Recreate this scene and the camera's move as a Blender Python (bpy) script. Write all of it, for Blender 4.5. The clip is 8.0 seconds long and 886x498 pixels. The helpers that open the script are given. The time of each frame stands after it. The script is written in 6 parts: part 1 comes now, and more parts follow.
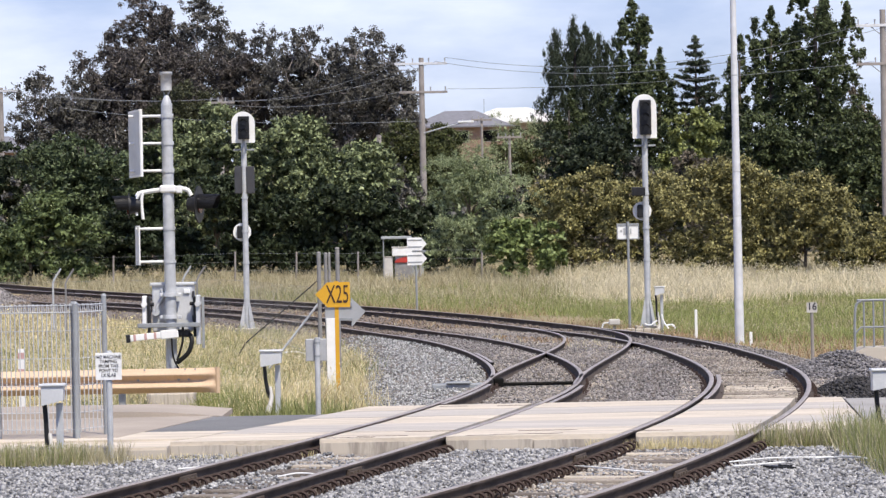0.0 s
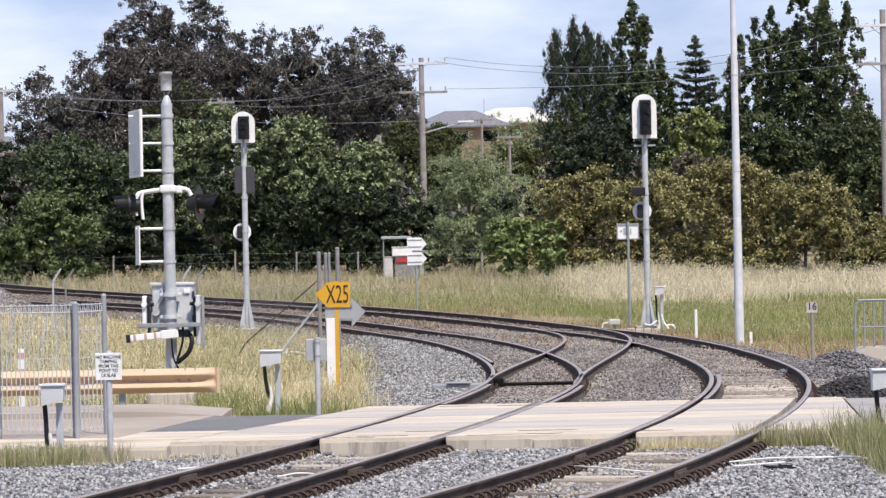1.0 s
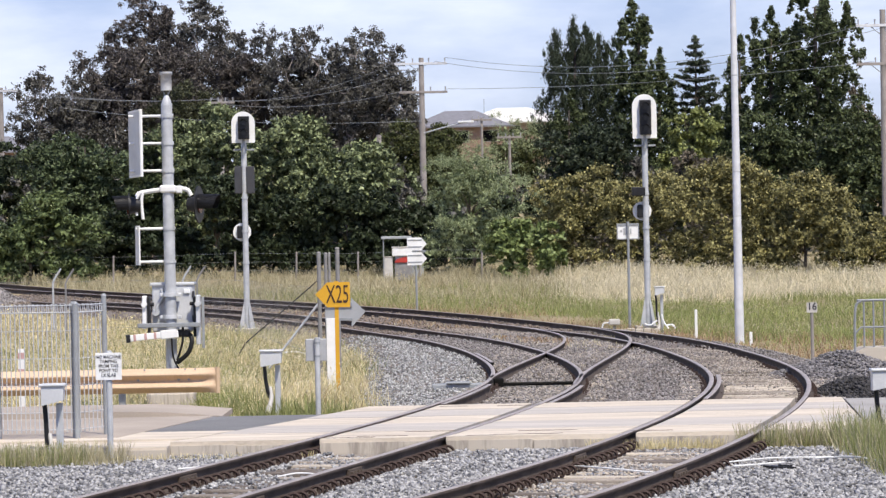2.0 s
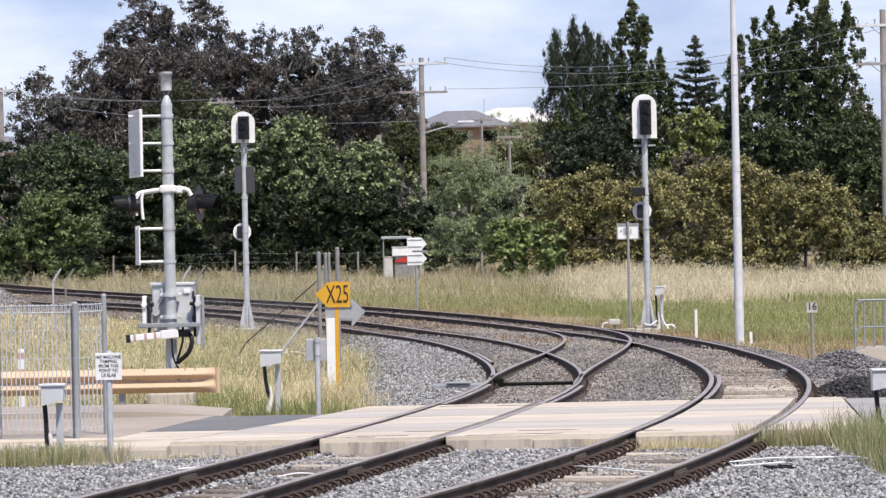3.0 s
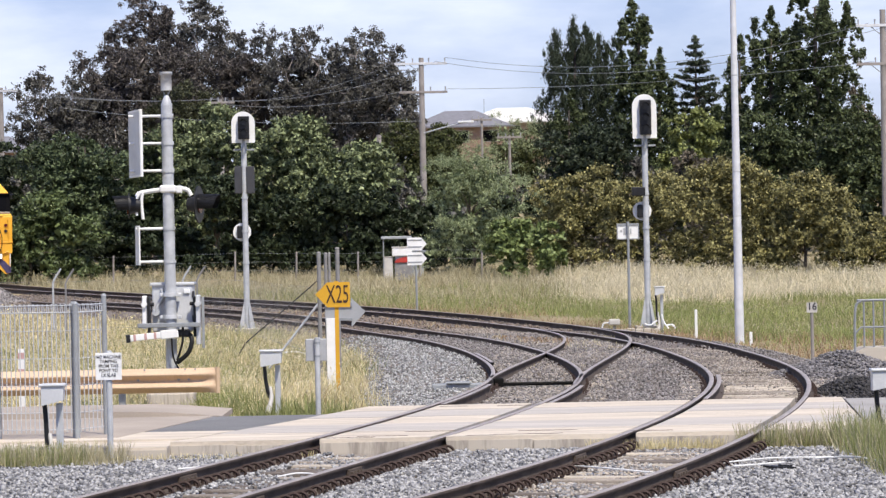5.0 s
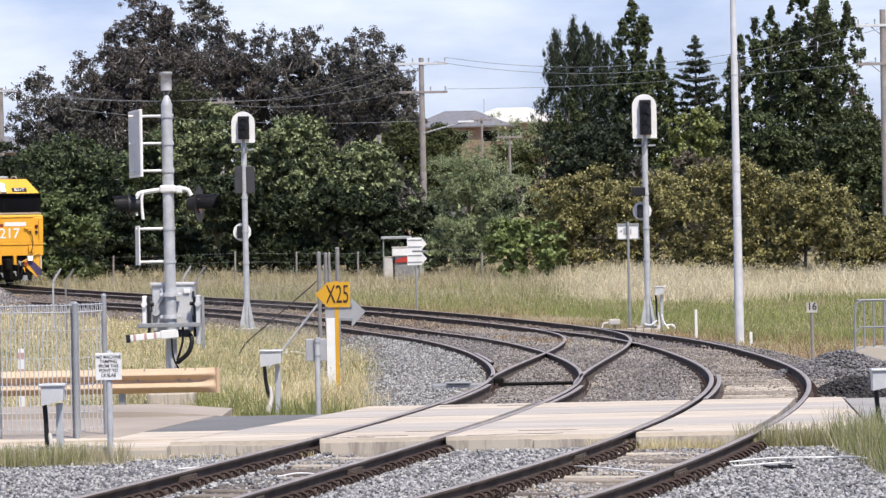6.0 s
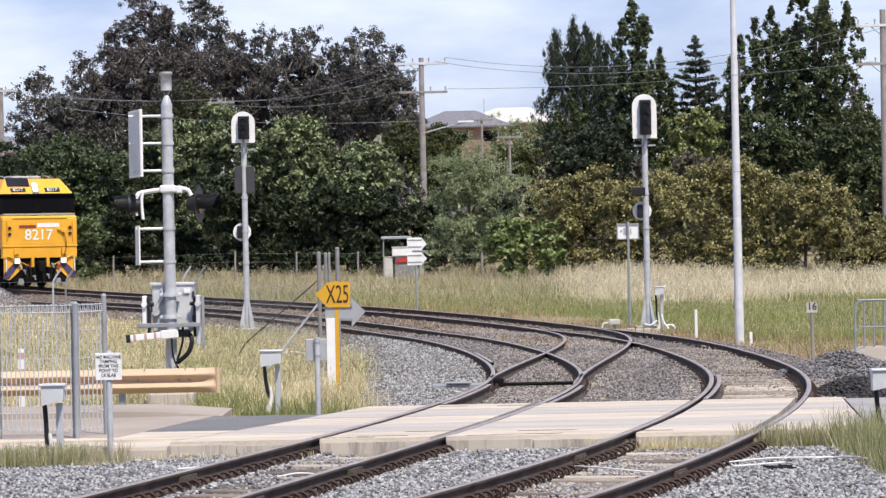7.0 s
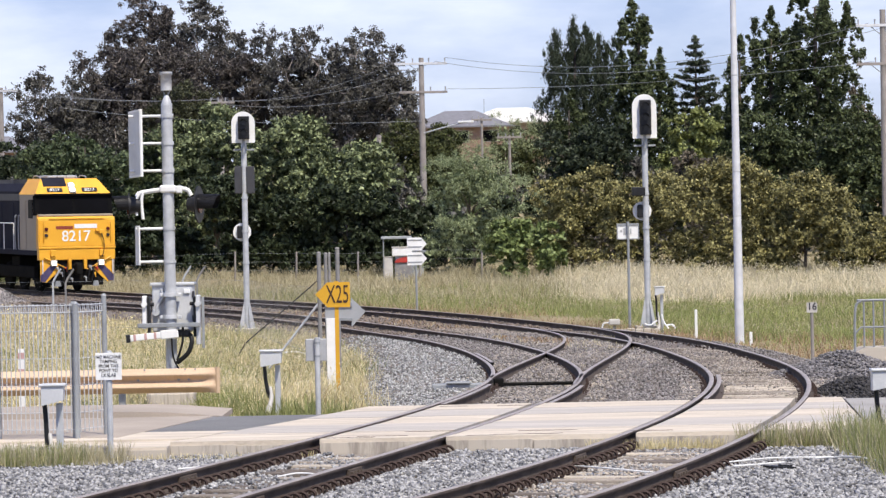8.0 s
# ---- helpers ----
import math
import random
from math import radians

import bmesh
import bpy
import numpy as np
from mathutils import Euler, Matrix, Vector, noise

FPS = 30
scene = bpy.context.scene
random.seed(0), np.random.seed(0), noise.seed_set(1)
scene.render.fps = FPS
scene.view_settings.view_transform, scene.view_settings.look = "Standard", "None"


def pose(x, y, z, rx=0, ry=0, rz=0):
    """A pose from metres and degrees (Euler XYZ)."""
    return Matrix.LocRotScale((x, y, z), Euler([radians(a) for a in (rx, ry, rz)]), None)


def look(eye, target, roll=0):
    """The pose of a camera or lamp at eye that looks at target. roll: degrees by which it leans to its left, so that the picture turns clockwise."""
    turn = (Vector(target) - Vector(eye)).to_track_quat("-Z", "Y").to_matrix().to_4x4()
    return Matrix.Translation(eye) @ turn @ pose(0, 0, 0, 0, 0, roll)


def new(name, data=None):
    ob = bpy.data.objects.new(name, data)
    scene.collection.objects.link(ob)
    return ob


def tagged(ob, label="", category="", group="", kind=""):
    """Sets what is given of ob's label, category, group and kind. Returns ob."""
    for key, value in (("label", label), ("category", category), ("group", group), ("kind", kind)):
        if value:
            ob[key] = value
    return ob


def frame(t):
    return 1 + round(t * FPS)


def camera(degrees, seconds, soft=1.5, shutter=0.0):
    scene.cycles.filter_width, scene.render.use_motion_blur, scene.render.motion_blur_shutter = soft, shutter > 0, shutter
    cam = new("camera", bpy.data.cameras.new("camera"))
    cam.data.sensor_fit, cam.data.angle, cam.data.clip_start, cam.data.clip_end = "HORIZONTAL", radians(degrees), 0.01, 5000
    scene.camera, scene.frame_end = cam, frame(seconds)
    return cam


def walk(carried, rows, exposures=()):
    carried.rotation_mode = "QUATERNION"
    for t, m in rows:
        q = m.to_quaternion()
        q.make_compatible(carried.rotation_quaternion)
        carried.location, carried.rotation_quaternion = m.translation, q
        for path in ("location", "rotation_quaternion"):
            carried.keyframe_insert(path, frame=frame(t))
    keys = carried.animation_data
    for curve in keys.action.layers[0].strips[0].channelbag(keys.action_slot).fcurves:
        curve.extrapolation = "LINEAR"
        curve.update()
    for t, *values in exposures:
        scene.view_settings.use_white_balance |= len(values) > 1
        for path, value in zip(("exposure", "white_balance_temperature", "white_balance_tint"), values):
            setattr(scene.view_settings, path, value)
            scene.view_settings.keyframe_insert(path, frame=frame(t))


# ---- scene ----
# ---- camera ----
EYE = 2.195
cam = camera(14.89, 8.0, soft=1.4)
CAM = pose(0, 0, EYE, 90 - 0.037, 0, 0) @ pose(0, 0, 0, 0, 0, -1.146)
walk(cam, [(0, CAM), (8, CAM)])

# ---- world, sun and exposure ----
SUN_WAY = Vector((0.34, -0.70, 1.25)).normalized()
world = bpy.data.worlds.new("world")
scene.world = world
world.use_nodes = True
wn, wl = world.node_tree.nodes, world.node_tree.links
wn.clear()
w_out = wn.new("ShaderNodeOutputWorld")
w_bg = wn.new("ShaderNodeBackground")
w_sky = wn.new("ShaderNodeTexSky")
w_sky.sky_type, w_sky.sun_disc = "NISHITA", False
w_sky.sun_elevation = math.asin(SUN_WAY.z)
w_sky.sun_rotation = math.atan2(SUN_WAY.x, SUN_WAY.y)
w_sky.dust_density, w_sky.air_density = 1.5, 1.0
w_gain = wn.new("ShaderNodeMix")
w_gain.data_type, w_gain.blend_type = "RGBA", "MULTIPLY"
w_gain.inputs[0].default_value = 1.0
w_gain.inputs[7].default_value = (0.048, 0.064, 0.116, 1)
w_co = wn.new("ShaderNodeTexCoord")
w_map = wn.new("ShaderNodeMapping")
w_map.inputs["Scale"].default_value = (5.0, 5.0, 16.0)
w_noise = wn.new("ShaderNodeTexNoise")
w_noise.inputs["Scale"].default_value = 1.6
w_noise.inputs["Detail"].default_value = 7
w_noise.inputs["Roughness"].default_value = 0.55
w_ramp = wn.new("ShaderNodeValToRGB")
w_ramp.color_ramp.elements[0].position, w_ramp.color_ramp.elements[1].position = 0.36, 0.66
w_ramp.color_ramp.elements[0].color = (0.36, 0.36, 0.36, 1)
w_ramp.color_ramp.elements[1].color = (0.95, 0.95, 0.95, 1)
w_cloud = wn.new("ShaderNodeMix")
w_cloud.data_type = "RGBA"
w_cloud.inputs[7].default_value = (0.79, 0.84, 0.98, 1)
wl.new(w_co.outputs["Generated"], w_map.inputs["Vector"])
wl.new(w_map.outputs["Vector"], w_noise.inputs["Vector"])
wl.new(w_noise.outputs["Fac"], w_ramp.inputs["Fac"])
wl.new(w_sky.outputs["Color"], w_gain.inputs[6])
# cloud lies thick towards the horizon and opens to blue overhead
w_split = wn.new("ShaderNodeSeparateXYZ")
w_high = wn.new("ShaderNodeMapRange")
w_high.inputs["From Min"].default_value, w_high.inputs["From Max"].default_value = 0.12, 0.55
w_high.inputs["To Min"].default_value, w_high.inputs["To Max"].default_value = 1.0, 0.06
w_cover = wn.new("ShaderNodeMath")
w_cover.operation = "MULTIPLY"
wl.new(w_co.outputs["Generated"], w_split.inputs[0])
wl.new(w_split.outputs["Z"], w_high.inputs["Value"])
wl.new(w_ramp.outputs["Color"], w_cover.inputs[0])
wl.new(w_high.outputs["Result"], w_cover.inputs[1])
wl.new(w_cover.outputs[0], w_cloud.inputs[0])
wl.new(w_gain.outputs[2], w_cloud.inputs[6])
wl.new(w_cloud.outputs[2], w_bg.inputs["Color"])
w_bg.inputs["Strength"].default_value = 1.17
wl.new(w_bg.outputs["Background"], w_out.inputs["Surface"])

sun = new("sun", bpy.data.lights.new("sun", "SUN"))
sun.data.energy, sun.data.angle, sun.data.color = 5.15, radians(1.0), (1.0, 0.915, 0.775)
sun.matrix_world = look(SUN_WAY * 60, (0, 0, 0))
scene.view_settings.exposure = 0.12

# ---- materials ----
MATS = {}


def mat(name, base, second=None, rough=0.7, metal=0.0, scale=6.0, fine=60.0, bump=0.15, dist=0.01, spread=(0.35, 0.65), island=False, piece=False,
        translucent=0.0, glow=None, spec=0.3, stretch=None):
    """A surface of two colours mixed by noise at two scales, with fine relief."""
    if name in MATS:
        return MATS[name]
    m = bpy.data.materials.new(name)
    m.use_nodes = True
    n, l = m.node_tree.nodes, m.node_tree.links
    b = n["Principled BSDF"]
    b.inputs["Roughness"].default_value, b.inputs["Metallic"].default_value = rough, metal
    b.inputs["Specular IOR Level"].default_value = spec
    second = second or tuple(c * 0.75 for c in base)
    co = n.new("ShaderNodeTexCoord")
    big, small = n.new("ShaderNodeTexNoise"), n.new("ShaderNodeTexNoise")
    big.inputs["Scale"].default_value, small.inputs["Scale"].default_value = scale, fine
    big.inputs["Detail"].default_value, small.inputs["Detail"].default_value = 5, 4
    for t in (big, small):
        if stretch:
            mp = n.new("ShaderNodeMapping")
            mp.inputs["Scale"].default_value = stretch
            l.new(co.outputs["Object"], mp.inputs["Vector"])
            l.new(mp.outputs["Vector"], t.inputs["Vector"])
        else:
            l.new(co.outputs["Object"], t.inputs["Vector"])
    fac = n.new("ShaderNodeMath")
    fac.operation = "MULTIPLY_ADD"
    fac.inputs[1].default_value = 0.65
    half = n.new("ShaderNodeMath")
    half.operation = "MULTIPLY"
    half.inputs[1].default_value = 0.35
    l.new(small.outputs["Fac"], half.inputs[0])
    l.new(big.outputs["Fac"], fac.inputs[0])
    l.new(half.outputs[0], fac.inputs[2])
    last = fac.outputs[0]
    if island or piece:
        pick = n.new("ShaderNodeNewGeometry") if island else n.new("ShaderNodeObjectInfo")
        add = n.new("ShaderNodeMath")
        add.operation = "MULTIPLY_ADD"
        add.inputs[1].default_value, add.inputs[2].default_value = 0.5, 0.0
        l.new(pick.outputs["Random Per Island" if island else "Random"], add.inputs[0])
        plus = n.new("ShaderNodeMath")
        plus.operation = "MULTIPLY_ADD"
        plus.inputs[1].default_value = 0.5
        l.new(last, plus.inputs[0])
        l.new(add.outputs[0], plus.inputs[2])
        last = plus.outputs[0]
    r = n.new("ShaderNodeValToRGB")
    r.color_ramp.elements[0].position, r.color_ramp.elements[1].position = spread
    r.color_ramp.elements[0].color, r.color_ramp.elements[1].color = (*second, 1), (*base, 1)
    l.new(last, r.inputs["Fac"])
    l.new(r.outputs["Color"], b.inputs["Base Color"])
    if bump:
        bp = n.new("ShaderNodeBump")
        bp.inputs["Strength"].default_value, bp.inputs["Distance"].default_value = bump, dist
        l.new(small.outputs["Fac"], bp.inputs["Height"])
        l.new(bp.outputs["Normal"], b.inputs["Normal"])
    if translucent:
        tr, mx = n.new("ShaderNodeBsdfTranslucent"), n.new("ShaderNodeMixShader")
        l.new(r.outputs["Color"], tr.inputs["Color"])
        mx.inputs[0].default_value = translucent
        l.new(b.outputs[0], mx.inputs[1])
        l.new(tr.outputs[0], mx.inputs[2])
        l.new(mx.outputs[0], n["Material Output"].inputs["Surface"])
    if glow:
        b.inputs["Emission Color"].default_value = (*glow[0], 1)
        b.inputs["Emission Strength"].default_value = glow[1]
    MATS[name] = m
    return m


GALV = mat("galvanised_steel", (0.54, 0.555, 0.57), (0.38, 0.395, 0.41), 0.55, 0.2, 5, 70, 0.05)
GALV_DULL = mat("dull_galvanised_steel", (0.34, 0.36, 0.37), (0.24, 0.25, 0.26), 0.6, 0.3, 4, 60, 0.05)
POSTGREY = mat("weathered_grey_post", (0.27, 0.265, 0.26), (0.17, 0.165, 0.16), 0.75, 0, 5, 50, 0.1)
ALU = mat("grey_cabinet_paint", (0.6, 0.61, 0.62), (0.48, 0.49, 0.5), 0.5, 0.1, 4, 40, 0.04)
WHITE = mat("white_paint", (0.8, 0.8, 0.79), (0.68, 0.68, 0.66), 0.45, 0, 4, 50, 0.03)
BLACK = mat("black_paint", (0.02, 0.02, 0.022), (0.012, 0.012, 0.013), 0.45, 0, 5, 50, 0.03)
CHAR = mat("charcoal_paint", (0.06, 0.06, 0.065), (0.04, 0.04, 0.045), 0.5, 0, 5, 50, 0.03)
RED = mat("red_paint", (0.45, 0.05, 0.04), (0.33, 0.04, 0.03), 0.5)
FADED = mat("faded_red_paint", (0.5, 0.33, 0.31), (0.42, 0.25, 0.23), 0.6)
DARKRED = mat("dark_red_paint", (0.26, 0.05, 0.03), (0.2, 0.04, 0.03), 0.5)
RUBBER = mat("black_cable", (0.015, 0.015, 0.016), None, 0.5)
RAILTOP = mat("worn_rail_steel", (0.47, 0.415, 0.37), (0.30, 0.25, 0.215), 0.45, 0.35, 2, 40, 0.03)
RAILRUST = mat("rusty_rail", (0.11, 0.085, 0.068), (0.048, 0.036, 0.029), 0.85, 0, 3, 60, 0.2)
CLIP = mat("rusty_clip", (0.065, 0.042, 0.034), (0.032, 0.021, 0.018), 0.8, 0, 8, 80, 0.1)
CONC = mat("pale_concrete", (0.61, 0.54, 0.445), (0.42, 0.365, 0.295), 0.85, 0, 1.6, 35, 0.25, 0.01, (0.36, 0.6), stretch=(0.35, 2.0, 1.0))
CONC_GREY = mat("traffic_worn_concrete", (0.51, 0.465, 0.415), (0.35, 0.325, 0.295), 0.8, 0, 1.4, 40, 0.2, 0.01, (0.36, 0.62), stretch=(0.25, 2.4, 1.0))
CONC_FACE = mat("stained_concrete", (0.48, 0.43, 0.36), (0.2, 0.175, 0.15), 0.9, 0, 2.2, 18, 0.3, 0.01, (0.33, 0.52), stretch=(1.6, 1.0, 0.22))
SPALL = mat("broken_concrete", (0.16, 0.13, 0.105), (0.08, 0.065, 0.055), 0.95, 0, 6, 60, 0.6)
ASPHALT = mat("asphalt", (0.20, 0.20, 0.20), (0.13, 0.13, 0.132), 0.9, 0, 0.8, 90, 0.4)
PATH = mat("path_concrete", (0.40, 0.345, 0.29), (0.30, 0.26, 0.215), 0.85, 0, 0.8, 50, 0.2)
SOIL = mat("dry_soil", (0.32, 0.25, 0.15), (0.19, 0.17, 0.08), 0.95, 0, 0.35, 12, 0.5, 0.05)
BED = mat("ballast_bed", (0.23, 0.195, 0.165), (0.085, 0.072, 0.063), 0.9, 0, 1.2, 22, 1.0, 0.05, (0.3, 0.62))
STONE = mat("ballast_stone", (0.50, 0.495, 0.49), (0.085, 0.088, 0.095), 0.85, 0, 1.5, 30, 0.2, 0.01, (0.2, 0.8), island=True)
STONE_TAN = mat("tan_stained_fines", (0.56, 0.50, 0.43), (0.17, 0.145, 0.12), 0.9, 0, 1.5, 30, 0.2, 0.01, (0.2, 0.8), island=True)
STONE_SLATE = mat("slate_grey_stone", (0.31, 0.295, 0.295), (0.05, 0.047, 0.05), 0.85, 0, 1.5, 30, 0.2, 0.01, (0.2, 0.8), island=True)
ASPHALT_PALE = mat("pale_worn_asphalt", (0.36, 0.345, 0.325), (0.26, 0.25, 0.235), 0.9, 0, 0.9, 90, 0.4)
# stone coloured near black to give the shade of a pit
STONE_PIT_SHADE = mat("pit_shade_stone", (0.085, 0.08, 0.08), (0.02, 0.02, 0.021), 0.85, 0, 1.5, 30, 0.2, 0.01, (0.2, 0.8), island=True)
TIMBER = mat("weathered_sleeper", (0.50, 0.44, 0.36), (0.13, 0.11, 0.095), 0.9, 0, 3.5, 45, 0.6, 0.02, (0.3, 0.7), piece=True)
BEIGE = mat("guardrail_paint", (0.63, 0.46, 0.31), (0.5, 0.36, 0.24), 0.6, 0, 1.5, 30, 0.05)
STRIPE = mat("loco_purple_stripe", (0.075, 0.06, 0.13), (0.05, 0.04, 0.09), 0.6)
YELLOW = mat("loco_yellow", (0.78, 0.41, 0.04), (0.68, 0.335, 0.03), 0.4, 0, 1.2, 20, 0.02)
TAN = mat("loco_side_grey", (0.38, 0.32, 0.24), (0.3, 0.25, 0.19), 0.55, 0, 1, 20, 0.03)
NAVY = mat("loco_navy", (0.018, 0.019, 0.03), (0.012, 0.012, 0.02), 0.75, 0, 1, 20, 0.03, spec=0.12)
UNDER = mat("underframe_grime", (0.016, 0.015, 0.014), (0.009, 0.009, 0.008), 0.95, 0, 2, 30, 0.15, spec=0.05)
GLASS = mat("dark_cab_glass", (0.005, 0.005, 0.006), (0.003, 0.003, 0.003), 0.4, 0, 1, 10, 0.0, spec=0.04)
DEEP = mat("matt_black_surround", (0.007, 0.007, 0.008), (0.004, 0.004, 0.004), 0.8, 0, 2, 20, 0.0, spec=0.04)
LAMP_ON = mat("lit_headlight", (0.9, 0.9, 0.85), None, 0.3, glow=((1.0, 0.86, 0.7), 5.0))
DITCH_ON = mat("lit_ditch_light", (0.9, 0.9, 0.85), None, 0.3, glow=((1.0, 0.86, 0.7), 1.6))
LAMP_OFF = mat("dark_lens", (0.03, 0.03, 0.035), None, 0.15)
RED_LENS = mat("red_lens", (0.10, 0.012, 0.012), None, 0.2)
SIGN_YEL = mat("sign_yellow", (0.64, 0.36, 0.03), (0.56, 0.30, 0.025), 0.5, 0, 2, 30, 0.02)
SIGN_INK = mat("sign_brown_black", (0.05, 0.028, 0.02), None, 0.6)
PALEPOLE = mat("pale_galvanised_pole", (0.66, 0.67, 0.69), (0.52, 0.53, 0.55), 0.6, 0.1, 4, 60, 0.05)
FADEDWHITE = mat("faded_white_paint", (0.55, 0.53, 0.49), (0.42, 0.40, 0.37), 0.6)
SIGN_GREY = mat("sign_back_aluminium", (0.42, 0.43, 0.44), (0.34, 0.35, 0.36), 0.5, 0.3, 3, 30, 0.03)
POLEWOOD = mat("weathered_pole_wood", (0.33, 0.30, 0.28), (0.22, 0.2, 0.185), 0.9, 0, 2, 30, 0.2)
BARK = mat("grey_bark", (0.17, 0.14, 0.12), (0.08, 0.065, 0.055), 0.95, 0, 1.5, 12, 0.5, 0.03)
PALEBARK = mat("pale_gum_bark", (0.34, 0.3, 0.27), (0.16, 0.13, 0.115), 0.9, 0, 1.2, 12, 0.3, 0.03)
ROOF = mat("grey_roof_tile", (0.20, 0.20, 0.22), (0.15, 0.15, 0.165), 0.8, 0, 2, 20, 0.1)
ROOFWHITE = mat("pale_roof_sheet", (0.72, 0.70, 0.66), (0.62, 0.6, 0.57), 0.6, 0, 2, 20, 0.05)
BRICK = mat("dull_brick", (0.33, 0.23, 0.17), (0.24, 0.16, 0.12), 0.9, 0, 3, 30, 0.1)


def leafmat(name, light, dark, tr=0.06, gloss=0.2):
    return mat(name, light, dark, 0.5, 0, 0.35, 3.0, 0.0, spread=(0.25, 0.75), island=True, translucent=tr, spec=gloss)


# dark ends of most tree tones near black: crown shade put into leaf colour
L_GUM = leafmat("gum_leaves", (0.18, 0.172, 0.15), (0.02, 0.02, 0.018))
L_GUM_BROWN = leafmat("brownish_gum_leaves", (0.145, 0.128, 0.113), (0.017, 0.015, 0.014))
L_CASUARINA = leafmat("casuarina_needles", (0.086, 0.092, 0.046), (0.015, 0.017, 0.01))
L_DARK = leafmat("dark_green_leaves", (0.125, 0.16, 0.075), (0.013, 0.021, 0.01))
# undergrowth leaves near black: the shade below the trees is in the colour
L_SHADE_UNDER = leafmat("shaded_undergrowth", (0.055, 0.072, 0.034), (0.009, 0.014, 0.007))
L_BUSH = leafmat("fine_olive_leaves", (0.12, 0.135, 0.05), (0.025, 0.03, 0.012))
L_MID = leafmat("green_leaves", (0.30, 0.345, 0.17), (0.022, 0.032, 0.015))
L_GREY = leafmat("grey_green_leaves", (0.37, 0.42, 0.23), (0.095, 0.125, 0.06))
L_BRIGHT = leafmat("bright_green_leaves", (0.25, 0.305, 0.115), (0.05, 0.075, 0.022))
L_LIGHT = leafmat("yellowish_green_leaves", (0.33, 0.36, 0.12), (0.06, 0.075, 0.025))
L_OLIVE = leafmat("olive_yellow_leaves", (0.385, 0.35, 0.145), (0.04, 0.043, 0.018))
L_SHRUB = leafmat("fresh_shrub_leaves", (0.175, 0.22, 0.09), (0.028, 0.043, 0.016))
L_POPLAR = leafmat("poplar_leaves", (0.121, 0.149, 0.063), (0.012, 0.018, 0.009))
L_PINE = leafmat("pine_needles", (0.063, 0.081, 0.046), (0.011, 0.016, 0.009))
L_BROWN = leafmat("brown_twigs", (0.22, 0.185, 0.135), (0.045, 0.04, 0.028))
G_DRY = leafmat("dry_grass", (0.90, 0.79, 0.50), (0.42, 0.37, 0.17), 0.35, gloss=0.12)
G_GREEN = leafmat("green_grass", (0.40, 0.41, 0.18), (0.16, 0.19, 0.06), 0.35, gloss=0.12)
L_RUST = leafmat("rust_brown_weeds", (0.44, 0.31, 0.19), (0.22, 0.15, 0.085), gloss=0.12)
G_FAR = leafmat("dull_meadow_grass", (0.60, 0.54, 0.37), (0.27, 0.245, 0.13), 0.3, gloss=0.12)
G_FRESH = leafmat("fresh_green_grass", (0.44, 0.47, 0.18), (0.18, 0.23, 0.065), 0.35, gloss=0.12)
G_PALE = leafmat("pale_seed_grass", (0.88, 0.80, 0.60), (0.58, 0.52, 0.33), 0.4, gloss=0.12)

# ---- mesh helpers ----


def thing(name, m, label, category, group="", kind=""):
    e = new(name)
    e.matrix_basis = m
    return tagged(e, label, category, group, kind)


def part(name, bm, material, parent=None, label="", m=None):
    me = bpy.data.meshes.new(name)
    bm.to_mesh(me)
    bm.free()
    me.materials.append(material)
    ob = new(name, me)
    if parent is not None:
        ob.parent = parent
    if m is not None:
        ob.matrix_basis = m
    return tagged(ob, label)


def shared(name, me, parent, m):
    ob = new(name, me)
    ob.parent = parent
    ob.matrix_basis = m
    return ob


def box(bm, x0, x1, y0, y1, z0, z1, bevel=0.0, m=None):
    r = bmesh.ops.create_cube(bm, size=1)
    vs = r["verts"]
    for v in vs:
        v.co = Vector((x0 + (v.co.x + 0.5) * (x1 - x0), y0 + (v.co.y + 0.5) * (y1 - y0), z0 + (v.co.z + 0.5) * (z1 - z0)))
    if m is not None:
        bmesh.ops.transform(bm, matrix=m, verts=vs)
    if bevel:
        es = list({e for v in vs for e in v.link_edges})
        bmesh.ops.bevel(bm, geom=es, offset=bevel, segments=2, affect="EDGES", profile=0.5)
    return bm


def B(x0, x1, y0, y1, z0, z1, bevel=0.0, m=None):
    return box(bmesh.new(), x0, x1, y0, y1, z0, z1, bevel, m)


def tube(bm, pts, radii, seg=12, caps=True):
    """A round bar through the points, with a radius at each."""
    pts = [Vector(p) for p in pts]
    if not hasattr(radii, "__len__"):
        radii = [radii] * len(pts)
    rings, side = [], None
    for i, p in enumerate(pts):
        d = (pts[min(i + 1, len(pts) - 1)] - pts[max(i - 1, 0)]).normalized()
        if side is None:
            side = d.orthogonal().normalized()
        side = (side - d * side.dot(d)).normalized()
        up = d.cross(side)
        rings.append([bm.verts.new(p + radii[i] * (math.cos(a) * side + math.sin(a) * up)) for a in (2 * math.pi * k / seg for k in range(seg))])
    for a, b in zip(rings, rings[1:]):
        for k in range(seg):
            f = bm.faces.new((a[k], a[(k + 1) % seg], b[(k + 1) % seg], b[k]))
            f.smooth = seg > 7
    if caps:
        bm.faces.new([bm.verts.new(v.co) for v in rings[0][::-1]])
        bm.faces.new([bm.verts.new(v.co) for v in rings[-1]])
    return bm


def T(pts, radii, seg=12):
    return tube(bmesh.new(), pts, radii, seg)


